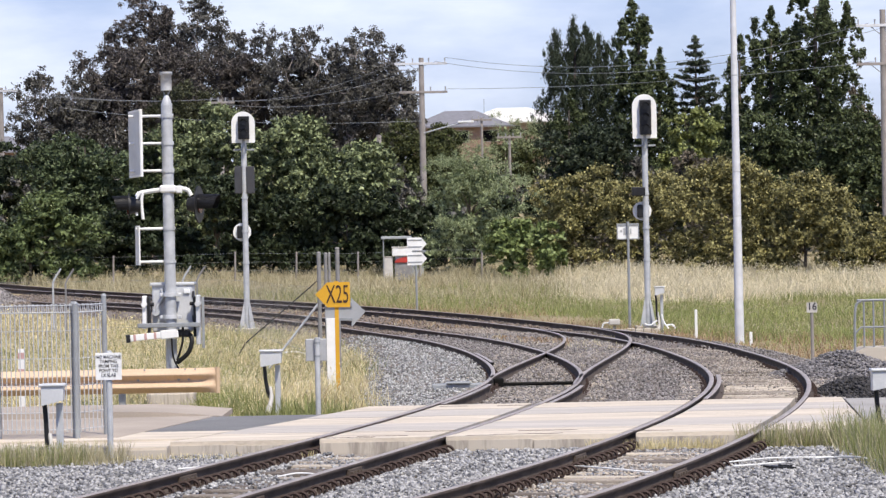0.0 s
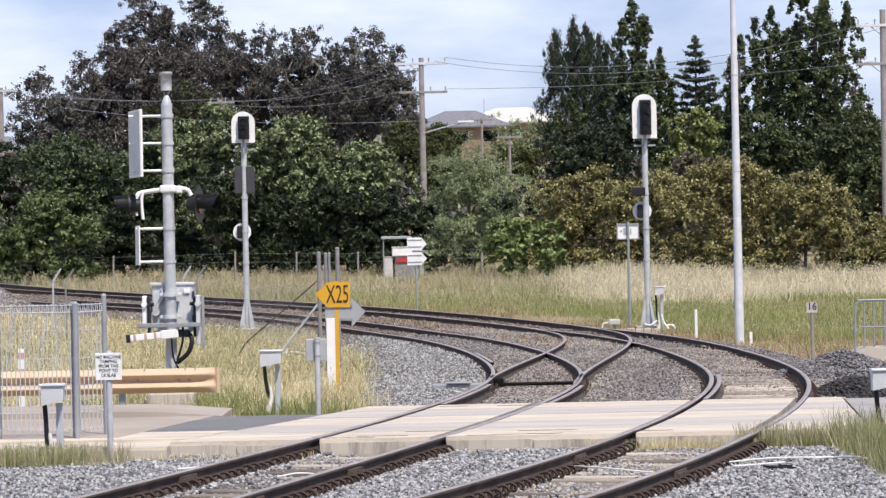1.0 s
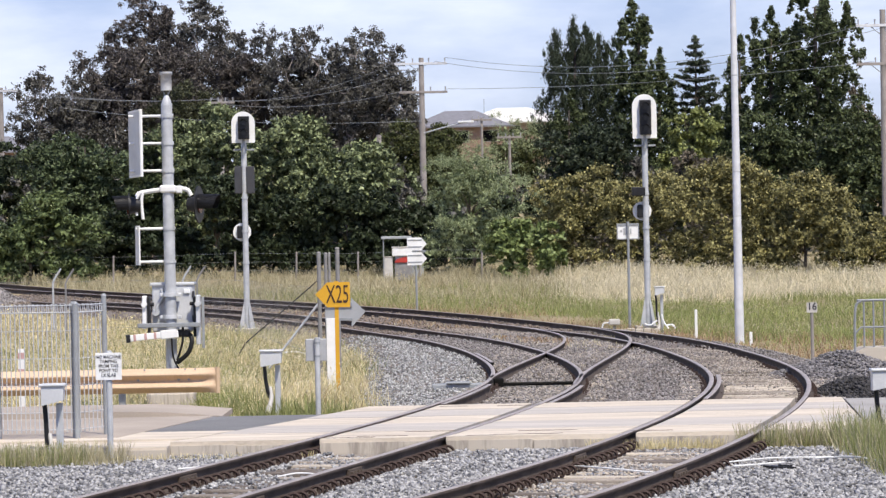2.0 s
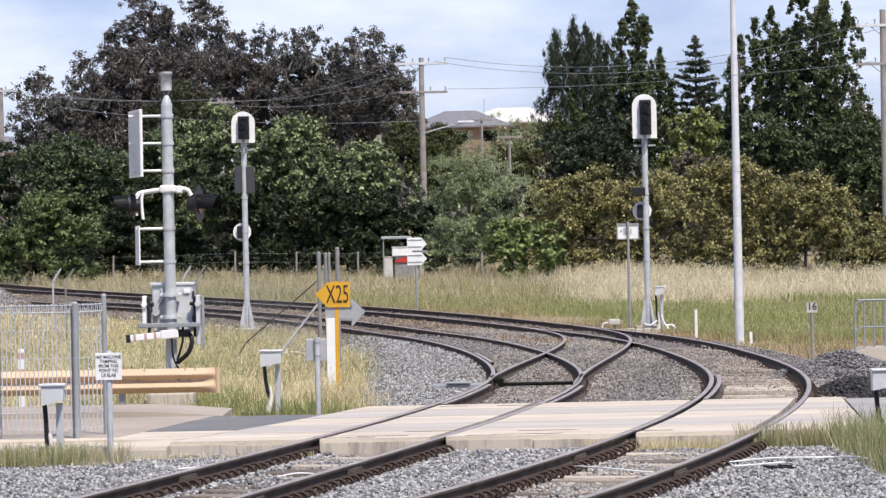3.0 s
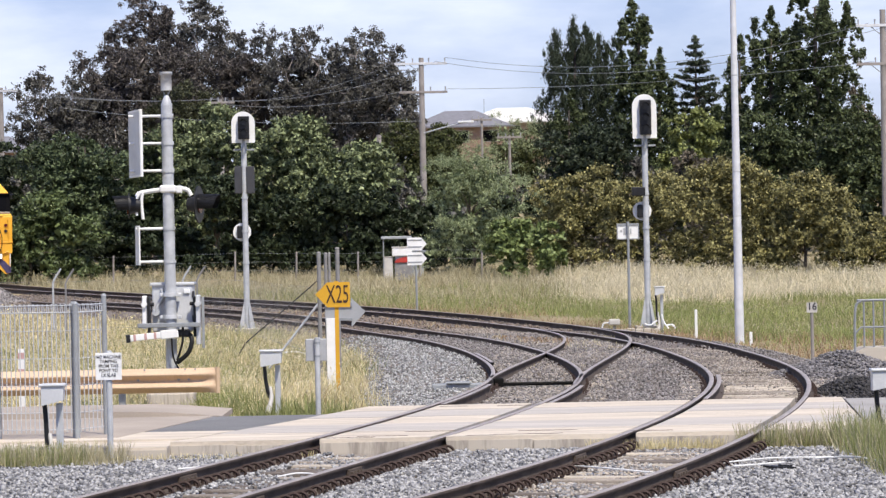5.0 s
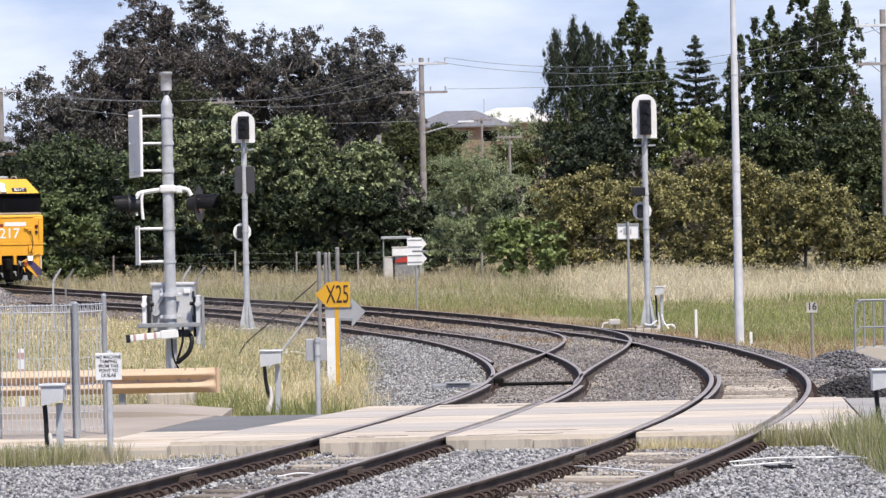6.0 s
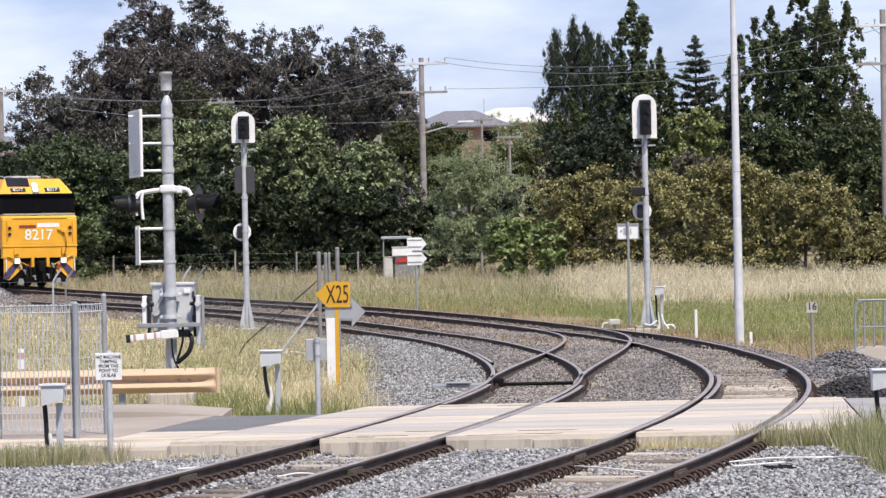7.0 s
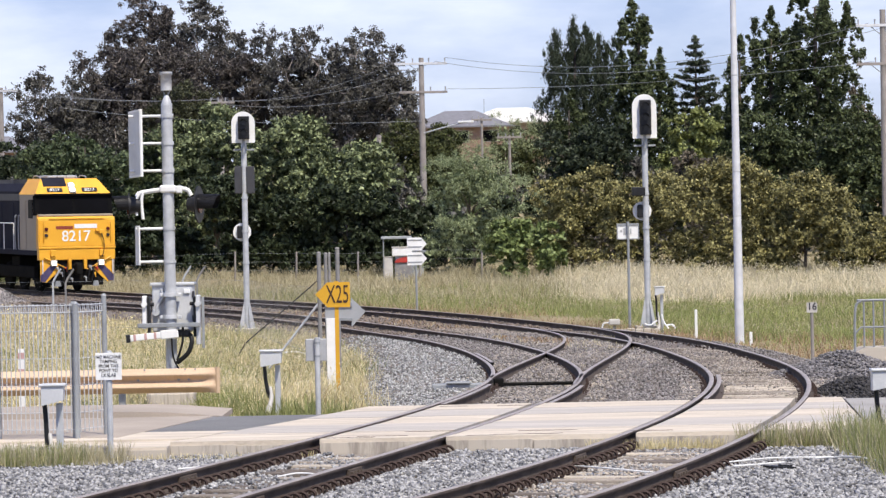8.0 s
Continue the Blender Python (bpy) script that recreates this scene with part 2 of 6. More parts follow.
def prism(bm, outline, depth, axis="y", at=0.0):
    """A flat outline pushed out to a depth. axis y: outline in x and z; axis x: in y and z; axis z: in x and y."""
    def co(a, b, d):
        return {"y": (a, d, b), "x": (d, a, b), "z": (a, b, d)}[axis]
    f0 = [bm.verts.new(co(a, b, at)) for a, b in outline]
    f1 = [bm.verts.new(co(a, b, at + depth)) for a, b in outline]
    fs = [bm.faces.new(f0[::-1]), bm.faces.new(f1)]
    k = len(outline)
    for i in range(k):
        fs.append(bm.faces.new((f0[i], f0[(i + 1) % k], f1[(i + 1) % k], f1[i])))
    bmesh.ops.recalc_face_normals(bm, faces=fs)
    return bm


def P(outline, depth, axis="y", at=0.0):
    return prism(bmesh.new(), outline, depth, axis, at)


def cable(pts, n=24):
    """Points along a smooth curve through a few points."""
    p = [Vector(q) for q in pts]
    p = [2 * p[0] - p[1], *p, 2 * p[-1] - p[-2]]
    out = []
    for i in range(1, len(p) - 2):
        for k in range(n // (len(p) - 3)):
            t = k / (n // (len(p) - 3))
            a, b, c, d = p[i - 1:i + 3]
            out.append(0.5 * (2 * b + (c - a) * t + (2 * a - 5 * b + 4 * c - d) * t * t + (3 * b - a - 3 * c + d) * t ** 3))
    return [*out, p[-2]]


def sheet(name, verts, faces, material, smooth=False):
    """An object of many faces of one size, from arrays that the code works out."""
    verts, faces = np.asarray(verts, np.float32), np.asarray(faces, np.int32)
    me = bpy.data.meshes.new(name)
    k = faces.shape[1]
    me.vertices.add(len(verts))
    me.vertices.foreach_set("co", verts.ravel())
    me.loops.add(faces.size)
    me.loops.foreach_set("vertex_index", faces.ravel())
    me.polygons.add(len(faces))
    me.polygons.foreach_set("loop_start", np.arange(0, faces.size, k, dtype=np.int32))
    me.polygons.foreach_set("loop_total", np.full(len(faces), k, np.int32))
    if smooth:
        me.polygons.foreach_set("use_smooth", np.ones(len(faces), bool))
    me.update(calc_edges=True)
    me.materials.append(material)
    return new(name, me)


def lettering(text, size, material, parent, m, name="lettering", squeeze=1.0, spacing=1.0, bold=0.0):
    cu = bpy.data.curves.new("lettering", "FONT")
    cu.body, cu.size, cu.align_x, cu.align_y, cu.extrude = text, size, "CENTER", "CENTER", 0.002
    cu.space_line, cu.offset = spacing, bold
    tmp = bpy.data.objects.new("lettering", cu)
    scene.collection.objects.link(tmp)
    me = bpy.data.meshes.new_from_object(tmp.evaluated_get(bpy.context.evaluated_depsgraph_get()))
    bpy.data.objects.remove(tmp)
    for v in me.vertices:
        v.co.x *= squeeze
    me.materials.clear()
    me.materials.append(material)
    ob = new(name, me)
    ob.parent = parent
    ob.matrix_basis = m
    return ob


# ---- the plan: lie of the land and the tracks ----
def rise(y):
    d = np.maximum(0, np.asarray(y, float) - 85.6)
    near = np.minimum(d, 250)
    s = np.clip((np.asarray(y, float) - 200) / 130, 0, 1)
    return 0.02678 * near * near / (near + 15) + 4.5 * s * s * (3 - 2 * s)


class Line:
    """A centre line: x as a natural cubic of y through a few places, straight on beyond its ends."""

    def __init__(self, ys, xs):
        self.k, self.v = np.array(ys, float), np.array(xs, float)
        n, h = len(ys), np.diff(self.k)
        a, b = np.eye(n), np.zeros(n)
        for i in range(1, n - 1):
            a[i, i - 1:i + 2] = h[i - 1], 2 * (h[i - 1] + h[i]), h[i]
            b[i] = 6 * ((self.v[i + 1] - self.v[i]) / h[i] - (self.v[i] - self.v[i - 1]) / h[i - 1])
        a[0, :3] = h[1], -(h[0] + h[1]), h[0]
        a[-1, -3:] = h[-1], -(h[-1] + h[-2]), h[-2]
        self.m, self.h = np.linalg.solve(a, b), h

    def inner(self, y):
        i = np.clip(np.searchsorted(self.k, y) - 1, 0, len(self.k) - 2)
        h, a, c, m, v = self.h[i], self.k[i + 1] - y, y - self.k[i], self.m, self.v
        return m[i] * a ** 3 / (6 * h) + m[i + 1] * c ** 3 / (6 * h) + (v[i] / h - m[i] * h / 6) * a + (v[i + 1] / h - m[i + 1] * h / 6) * c

    def __call__(self, y):
        y = np.asarray(y, float)
        lo, hi = self.k[0], self.k[-1]
        mid = self.inner(np.clip(y, lo, hi))
        s0, s1 = (self.inner(lo + 0.1) - self.inner(lo)) / 0.1, (self.inner(hi) - self.inner(hi - 0.1)) / 0.1
        return mid + np.where(y < lo, (y - lo) * s0, 0) + np.where(y > hi, (y - hi) * s1, 0)

    def slope(self, y):
        return (self(np.asarray(y) + 0.05) - self(np.asarray(y) - 0.05)) / 0.1

    def side(self, y, off):
        """The place beside the line at y, off metres to the right."""
        s = self.slope(y)
        n = 1 / np.sqrt(1 + s * s)
        return self(y) + off * n, y - off * n * s


LINE_A = Line([26, 36, 46, 56, 66, 76, 86, 96, 110], [-3.49, -1.47, 0.38, 1.48, 1.47, 0.76, -0.67, -3.11, -9.12])
LINE_B = Line([26, 36, 46, 56, 66, 76, 86, 98, 112, 120, 128, 136, 146, 165], [-0.65, 2.12, 4.05, 5.13, 5.28, 4.86, 3.65, 0.63, -5.44, -10.0, -14.45, -18.25, -22.7, -31.4])
LINE_C = Line([52, 64, 76, 86, 92], [1.21, 2.24, 3.40, 3.38, 2.38])
GAUGE = 0.7525
SLAB0, SLAB1 = 39.2, 47.1


def ground_height(x, y):
    """The bare ground: a little below the ballast near the tracks, rolling slightly beyond."""
    x, y = np.asarray(x, float), np.asarray(y, float)
    z = rise(y) - 0.34 + 0.05 * np.sin(x * 0.7 + y * 0.23) * np.cos(y * 0.31) * (y > 50)
    far = np.clip((np.abs(x) - 60) / 200, 0, 1)
    return z + 2.0 * far * far


def ground():
    ys = np.concatenate([np.arange(-30, 160, 1.5), np.arange(160, 420, 8), np.array([500, 700, 1000, 1600, 2600, 4000])])
    xs = np.concatenate([[-3000, -1500, -700, -350, -180, -110], np.arange(-70, 70.1, 1.5), [110, 180, 350, 700, 1500, 3000]])
    gx, gy = np.meshgrid(xs, ys)
    v = np.stack([gx, gy, ground_height(gx, gy)], -1).reshape(-1, 3)
    n, i = len(xs), np.arange(len(ys) - 1)[:, None] * len(xs) + np.arange(len(xs) - 1)[None]
    f = np.stack([i, i + 1, i + n + 1, i + n], -1).reshape(-1, 4)
    tagged(sheet("ground", v, f, SOIL, True), "dry grassy soil rising gently away from the tracks", "ground", kind="structure")


def shoulder(y):
    """How far the stone reaches on the inside of the curve."""
    return 1.85 + 1.15 * np.clip((y - 48) / 9, 0, 1) - 1.0 * np.clip((y - 68) / 20, 0, 1)


def bed_edges(y):
    y = np.asarray(y, float)
    k = np.clip((y - 38) / 4, 0, 1)
    left = (1 - k) * -7.0 + k * (LINE_A(y) - shoulder(y))
    right = (1 - k) * 7.0 + k * (LINE_B(y) + np.clip(2.6 - (y - 47) * 0.02, 1.7, 2.6))
    return left, right


def ballast_top(x, y):
    left, right = bed_edges(y)
    e = np.clip(np.minimum(x - left, right - x) / 0.6, 0, 1)
    return rise(y) - 0.36 + (0.13 + 0.09 * np.clip((y - 56) / 12, 0, 1)) * e


def ballast_bed():
    ys = np.arange(16, 128, 0.8)
    cols = np.linspace(0, 1, 60)
    l, r = bed_edges(ys)
    gx = l[:, None] + (r - l)[:, None] * cols[None]
    gy = np.repeat(ys[:, None], 60, 1)
    gz = ballast_top(gx, gy) + 0.02 * np.sin(gx * 5.1) * np.sin(gy * 3.7)
    v = np.stack([gx, gy, gz], -1).reshape(-1, 3)
    i = np.arange(len(ys) - 1)[:, None] * 60 + np.arange(59)[None]
    f = np.stack([i, i + 1, i + 61, i + 60], -1).reshape(-1, 4)
    tagged(sheet("ballast_bed", v, f, BED, True), "bed of crushed grey stone under the tracks", "ballast", kind="structure")


def stones(name, x, y, z, size, material, label, rng):
    """Angular stones, each a squashed and turned six-faced lump."""
    n = len(x)
    base = np.array([(1, 0, 0), (-0.5, 0.87, 0), (-0.5, -0.87, 0), (0, 0, 0.95), (0.1, 0, -0.9)], float)
    tri = np.array([(0, 1, 3), (1, 2, 3), (2, 0, 3), (1, 0, 4), (2, 1, 4), (0, 2, 4)])
    v = base[None] * rng.uniform(0.7, 1.15, (n, 5, 1)) + rng.normal(0, 0.16, (n, 5, 3))
    q = rng.normal(size=(n, 4))
    q /= np.linalg.norm(q, axis=1)[:, None]
    w, a, b, c = q.T
    rot = np.stack([1 - 2 * (b * b + c * c), 2 * (a * b - c * w), 2 * (a * c + b * w), 2 * (a * b + c * w), 1 - 2 * (a * a + c * c), 2 * (b * c - a * w),
                    2 * (a * c - b * w), 2 * (b * c + a * w), 1 - 2 * (a * a + b * b)], -1).reshape(n, 3, 3)
    v = np.einsum("nij,nkj->nki", rot, v) * size[:, None, None]
    v[:, :, 2] *= 0.75
    v += np.stack([x, y, z], -1)[:, None]
    f = (np.arange(n)[:, None, None] * 5 + tri[None]).reshape(-1, 3)
    return tagged(sheet(name, v.reshape(-1, 3), f, material), label, "gravel", kind="stuff")


def clear_of_rails(x, y, gap=0.09):
    keep = np.ones(len(x), bool)
    for line, y1 in ((LINE_A, 200), (LINE_B, 200), (LINE_C, 92)):
        s = np.sqrt(1 + line.slope(y) ** 2)
        d = (x - line(y)) / s
        ok = (np.abs(np.abs(d) - GAUGE) > gap) | (y > y1) | ((y < 52) & (line is LINE_C))
        keep &= ok
    return keep & ~((y > SLAB0 - 0.05) & (y < SLAB1 + 0.05))


def ballast_stones():
    rng = np.random.default_rng(4)
    # near side of the crossing
    n = 62000
    y = 26.5 + (SLAB0 - 26.5) * rng.random(n)
    x = rng.uniform(-0.14, 0.145, n) * y
    k = clear_of_rails(x, y, 0.17) & (x < 5.2)
    gauge = np.minimum(np.abs(x - LINE_A(y)) + 0.25, np.abs(x - LINE_B(y))) < 0.72
    k &= ~gauge | (rng.random(n) < 0.3)
    x, y = x[k], y[k]
    z = ballast_top(x, y) + rng.uniform(0.0, 0.03, len(x)) + np.where(gauge[k], 0.022 + 0.02 * np.sin(x * 3 + y * 1.3), 0.045)
    stones("ballast_stones", x, y, z, rng.uniform(0.016, 0.043, len(x)), STONE, "loose grey ballast stones before the crossing", rng)
    # fines and dirt trodden in between the rails
    n = 9500
    y = np.concatenate([26.5 + (SLAB0 - 26.5) * rng.random(n), SLAB1 + 26 * rng.random(n) ** 1.3])
    x = LINE_B(y) + rng.uniform(-0.68, 0.68, 2 * n)
    z = ballast_top(x, y) + 0.035 + 0.015 * np.sin(x * 3 + y * 1.3) + rng.uniform(0, 0.012, 2 * n)
    k = (clear_of_rails(x, y)) & (np.sin(y * 2.1 + 2 * np.sin(x * 2)) + rng.normal(0, 0.8, 2 * n) > -0.9)
    stones("ballast_fines", x[k], y[k], z[k], rng.uniform(0.01, 0.027, k.sum()), STONE_TAN, "tan dirt and fine stone between the rails", rng)
    n = 16000
    y = rng.uniform(54, 92, n)
    x = LINE_A(y) + rng.uniform(-0.68, 3.2, n)
    k = clear_of_rails(x, y) & (x < LINE_B(y) - 0.9) & (np.abs(x - LINE_C(y)) < 1.2 + 0.04 * (y - 54)) & (np.sin(y * 0.7 + x * 1.1) + rng.normal(0, 0.7, n) > -0.3)
    stones("ballast_fines", x[k], y[k], ballast_top(x[k], y[k]) + 0.055, rng.uniform(0.012, 0.03, k.sum()), STONE_TAN, "tan dirt round the crossover rails", rng)
    # beyond the crossing
    n = 47000
    y = SLAB1 + (88 - SLAB1) * rng.random(n) ** 1.5
    l, r = bed_edges(y)
    x = l + (r - l) * rng.random(n)
    k = clear_of_rails(x, y)
    gauge = np.abs(x - LINE_B(y)) < 0.72
    k &= ~gauge | (rng.random(n) < 0.2)
    x, y, gauge = x[k], y[k], gauge[k]
    pale = (x < LINE_A(y) - 0.6)
    z = ballast_top(x, y) + rng.uniform(0.0, 0.035, len(x)) + np.where(gauge, 0.02 + 0.02 * np.sin(x * 3 + y * 0.9), 0.035)
    s = rng.uniform(0.016, 0.036, len(x))
    m = 8500
    yf = rng.uniform(86, 128, m)
    lf, rf = bed_edges(yf)
    xf = lf + (rf - lf) * rng.random(m)
    kf = clear_of_rails(xf, yf)
    stones("ballast_stones", xf[kf], yf[kf], ballast_top(xf[kf], yf[kf]) + 0.02, rng.uniform(0.03, 0.055, kf.sum()), STONE_FAR, "brown stained ballast on the far curve", rng)
    stones("ballast_stones", x[pale], y[pale], z[pale], s[pale], STONE_PALE, "clean pale ballast on the inside of the curve", rng)
    stones("ballast_stones", x[~pale], y[~pale], z[~pale], s[~pale], STONE_MID, "grimy grey ballast between the tracks", rng)


STONE_FAR = mat("brown_ballast_stone", (0.34, 0.27, 0.21), (0.08, 0.065, 0.052), 0.85, 0, 1.5, 30, 0.2, 0.01, (0.2, 0.8), island=True)
STONE_PALE = mat("clean_pale_ballast_stone", (0.60, 0.60, 0.58), (0.12, 0.122, 0.122), 0.85, 0, 1.5, 30, 0.2, 0.01, (0.2, 0.8), island=True)
STONE_MID = mat("grimy_ballast_stone", (0.42, 0.39, 0.37), (0.08, 0.073, 0.07), 0.85, 0, 1.5, 30, 0.2, 0.01, (0.2, 0.8), island=True)


def gravel_heap(cx, cy, rx, ry, h, n, material, label, seed):
    rng = np.random.default_rng(seed)
    a, d = rng.uniform(0, 2 * math.pi, n), np.sqrt(rng.random(n))
    x, y = cx + rx * d * np.cos(a), cy + ry * d * np.sin(a)
    z = float(rise(cy)) - 0.3 + h * (1 - d) ** 0.6 * (0.8 + 0.35 * np.sin(x * 2.3 + 1) * np.cos(y * 1.7)) + rng.uniform(-0.02, 0.03, n)
    e = thing("gravel_heap", Matrix.Identity(4), label, "gravel heap")
    ob = stones("loose_stone", x, y, z, rng.uniform(0.02, 0.05, n), material, label, rng)
    ob.parent = e
    del ob["category"], ob["label"]
    k = 40
    aa, dd = np.meshgrid(np.linspace(0, 2 * math.pi, k, endpoint=False), np.linspace(0.0, 1.02, 14))
    gx, gy = cx + rx * dd * np.cos(aa), cy + ry * dd * np.sin(aa)
    gz = float(rise(cy)) - 0.33 + h * np.clip(1 - dd, 0, 1) ** 0.6 * (0.8 + 0.35 * np.sin(gx * 2.3 + 1) * np.cos(gy * 1.7))
    i = np.arange(13)[:, None] * k + np.arange(k)[None]
    j = np.arange(13)[:, None] * k + (np.arange(k)[None] + 1) % k
    core = sheet("core", np.stack([gx, gy, gz], -1).reshape(-1, 3), np.stack([i, j, j + k, i + k], -1).reshape(-1, 4), material, True)
    core.parent = e


# ---- tracks ----
FOOT = ((-0.073, -0.172), (0.073, -0.172), (0.073, -0.16), (0.012, -0.14), (0.012, -0.052), (0.035, -0.036), (0.0355, -0.006))
HEAD = ((0.0355, -0.006), (0.028, 0.0), (-0.028, 0.0), (-0.0355, -0.006))
PROFILE = FOOT + HEAD[1:] + ((-0.035, -0.036), (-0.012, -0.052), (-0.012, -0.14), (-0.073, -0.16))


def rail(line, off, y0, y1, parent, label):
    ys = np.arange(y0, y1 + 0.01, 0.5)
    n, k = len(ys), len(PROFILE)
    rows = []
    for a, b in PROFILE:
        x, y = line.side(ys, off + a)
        rows.append(np.stack([x, y, rise(y) + b], -1))
    v = np.stack(rows, 1).reshape(-1, 3)
    i = np.arange(n - 1)[:, None] * k + np.arange(k)[None]
    j = np.arange(n - 1)[:, None] * k + (np.arange(k)[None] + 1) % k
    f = np.stack([i, j, j + k, i + k], -1).reshape(-1, 4)
    ob = sheet("rail", v, f, RAILRUST)
    ob.data.materials.append(RAILTOP)
    top = np.zeros((n - 1, k), np.int32)
    top[:, 6:9] = 1
    ob.data.polygons.foreach_set("material_index", top.ravel())
    ob.parent = parent
    return tagged(ob, label)


def sleeper_mesh():
    bm = B(-1.25, 1.25, -0.115, 0.115, -0.14, 0.0, 0.012)
    me = bpy.data.meshes.new("sleeper")
    bm.to_mesh(me)
    bm.free()
    me.materials.append(TIMBER)
    return me


def clip_mesh():
    """A sprung rail clip: a bent steel bar in a loop."""
    bm = bmesh.new()
    tube(bm, cable([(-0.06, 0.0, 0.0), (-0.055, 0.0, 0.05), (0.0, 0.0, 0.075), (0.05, 0.0, 0.045), (0.05, 0.0, 0.005), (0.015, 0.0, 0.0)], 15), 0.017, 5)
    me = bpy.data.meshes.new("clip")
    bm.to_mesh(me)
    bm.free()
    me.materials.append(CLIP)
    return me


def plate_mesh():
    """A rail plate with its spikes."""
    bm = B(-0.17, 0.17, -0.09, 0.09, 0.0, 0.022, 0.004)
    for x in (-0.1, 0.1):
        for y in (-0.055, 0.055):
            box(bm, x - 0.022, x + 0.022, y - 0.016, y + 0.016, 0.02, 0.075)
    me = bpy.data.meshes.new("rail_plate")
    bm.to_mesh(me)
    bm.free()
    me.materials.append(CLIP)
    return me


def joint_mesh():
    bm = B(-0.3, 0.3, 0.012, 0.045, -0.135, -0.045, 0.008)
    box(bm, -0.3, 0.3, -0.045, -0.012, -0.135, -0.045, 0.008)
    for k in (-0.2, -0.07, 0.07, 0.2):
        box(bm, k - 0.018, k + 0.018, -0.07, 0.07, -0.105, -0.07, 0.004)
    me = bpy.data.meshes.new("fishplate")
    bm.to_mesh(me)
    bm.free()
    me.materials.append(RAILRUST)
    return me


def track(line, y0, y1, name_label, ties, joints=()):
    t = thing("railway_track", Matrix.Identity(4), name_label, "railway track", "tracks at the crossing", "structure")
    for s in (-1, 1):
        rail(line, s * GAUGE, y0, y1, t, "rusty steel rail with a worn bright head")
    y = ties[0]
    while y < ties[1]:
        if not SLAB0 - 0.1 < y < SLAB1 + 0.1:
            a = math.atan(float(line.slope(y)))
            z = float(rise(y)) - 0.165 - 0.02 * random.random()
            a += random.uniform(-0.025, 0.025)
            sl = shared("sleeper", SLEEPER, t, Matrix.Translation((float(line(y)), y, z)) @ Matrix.Rotation(-a, 4, "Z"))
            if y < 39.1:
                for s in (-1, 1):
                    for dx in (-0.13, 0.13):
                        for dy in (-0.15, 0.15):
                            shared("clip", CLIPS, sl, Matrix.Translation((s * GAUGE + dx, dy, 0.012)) @ Matrix.Rotation(0.25 if dx > 0 else math.pi + 0.25, 4, "Z"))
            elif 47 < y < 80:
                for s in (-1, 1):
                    shared("rail_plate", PLATES, sl, Matrix.Translation((s * GAUGE, 0, 0.003)))
        y += 0.61 * math.cos(math.atan(float(line.slope(y))))
    for off, y in joints:
        x, yy = line.side(y, off)
        shared("fishplate", JOINT, t, Matrix.Translation((float(x), float(yy), float(rise(yy)))) @ Matrix.Rotation(math.pi / 2 - math.atan(float(line.slope(y))), 4, "Z"))
    return t


def crossover():
    """The connecting track between the two running lines, with check rails at its crossings."""
    t = thing("crossover_track", Matrix.Identity(4), "rusty crossover track joining the two curved lines", "railway track", "tracks at the crossing", "structure")
    for s in (-1, 1):
        rail(LINE_C, s * GAUGE, 53.5 if s > 0 else 56.5, 92, t, "rusty steel crossover rail")
    for line, off, y0, y1 in ((LINE_A, -GAUGE + 0.11, 47.3, 54), (LINE_A, GAUGE + 0.12, 47.3, 53), (LINE_B, -GAUGE + 0.12, 47.3, 56), (LINE_A, -GAUGE + 0.1, 64, 70)):
        rail(line, off, y0, y1, t, "rusty check rail")
    y = 57.0
    while y < 86:
        a = math.atan(float(LINE_C.slope(y)))
        shared("sleeper", SLEEPER, t, Matrix.Translation((float(LINE_C(y)), y, float(rise(y)) - 0.186)) @ Matrix.Rotation(-a, 4, "Z"))
        y += 0.62
    x0, x1, yy = float(LINE_A(56.6)) - 0.62, float(LINE_A(56.6)) + 0.7, 56.6
    bm = T([(x0, yy, -0.12), (x1, yy, -0.12)], 0.03, 8)
    box(bm, x0 - 0.09, x0 + 0.08, yy - 0.15, yy + 0.15, -0.16, -0.02, 0.02)
    box(bm, x1 - 0.05, x1 + 0.05, yy - 0.1, yy + 0.1, -0.16, -0.06, 0.015)
    part("point_rod", bm, UNDER, t, "black greasy point rod between the rails")
    bm = B(-1.75, -0.85, -0.16, 0.16, -0.02, 0.1, 0.02)
    box(bm, -1.5, -1.1, -0.2, 0.2, 0.1, 0.13, 0.01)
    part("point_cover", bm, GALV_DULL, t, "flat grey point machine cover", Matrix.Translation((float(LINE_A(56.8)), 56.8, -0.2)))


# ---- level crossing ----
def deck(parent, name, f0, f1, y0, y1, z, depth, material, n=14):
    """A panel between two edges that follow the rails."""
    ys = np.linspace(y0, y1, n)
    a = np.array([f0(y) for y in ys])
    b = np.array([f1(y) for y in ys])
    bm = bmesh.new()
    rows = [[bm.verts.new((x, yy, zz)) for x, yy, zz in ((a[i], ys[i], z), (b[i], ys[i], z), (b[i], ys[i], z - depth), (a[i], ys[i], z - depth))] for i in range(n)]
    for r, s in zip(rows, rows[1:]):
        for k in range(4):
            bm.faces.new((r[k], r[(k + 1) % 4], s[(k + 1) % 4], s[k]))
    bm.faces.new(rows[0])
    bm.faces.new(rows[-1][::-1])
    bmesh.ops.recalc_face_normals(bm, faces=bm.faces)
    return part(name, bm, material, parent)


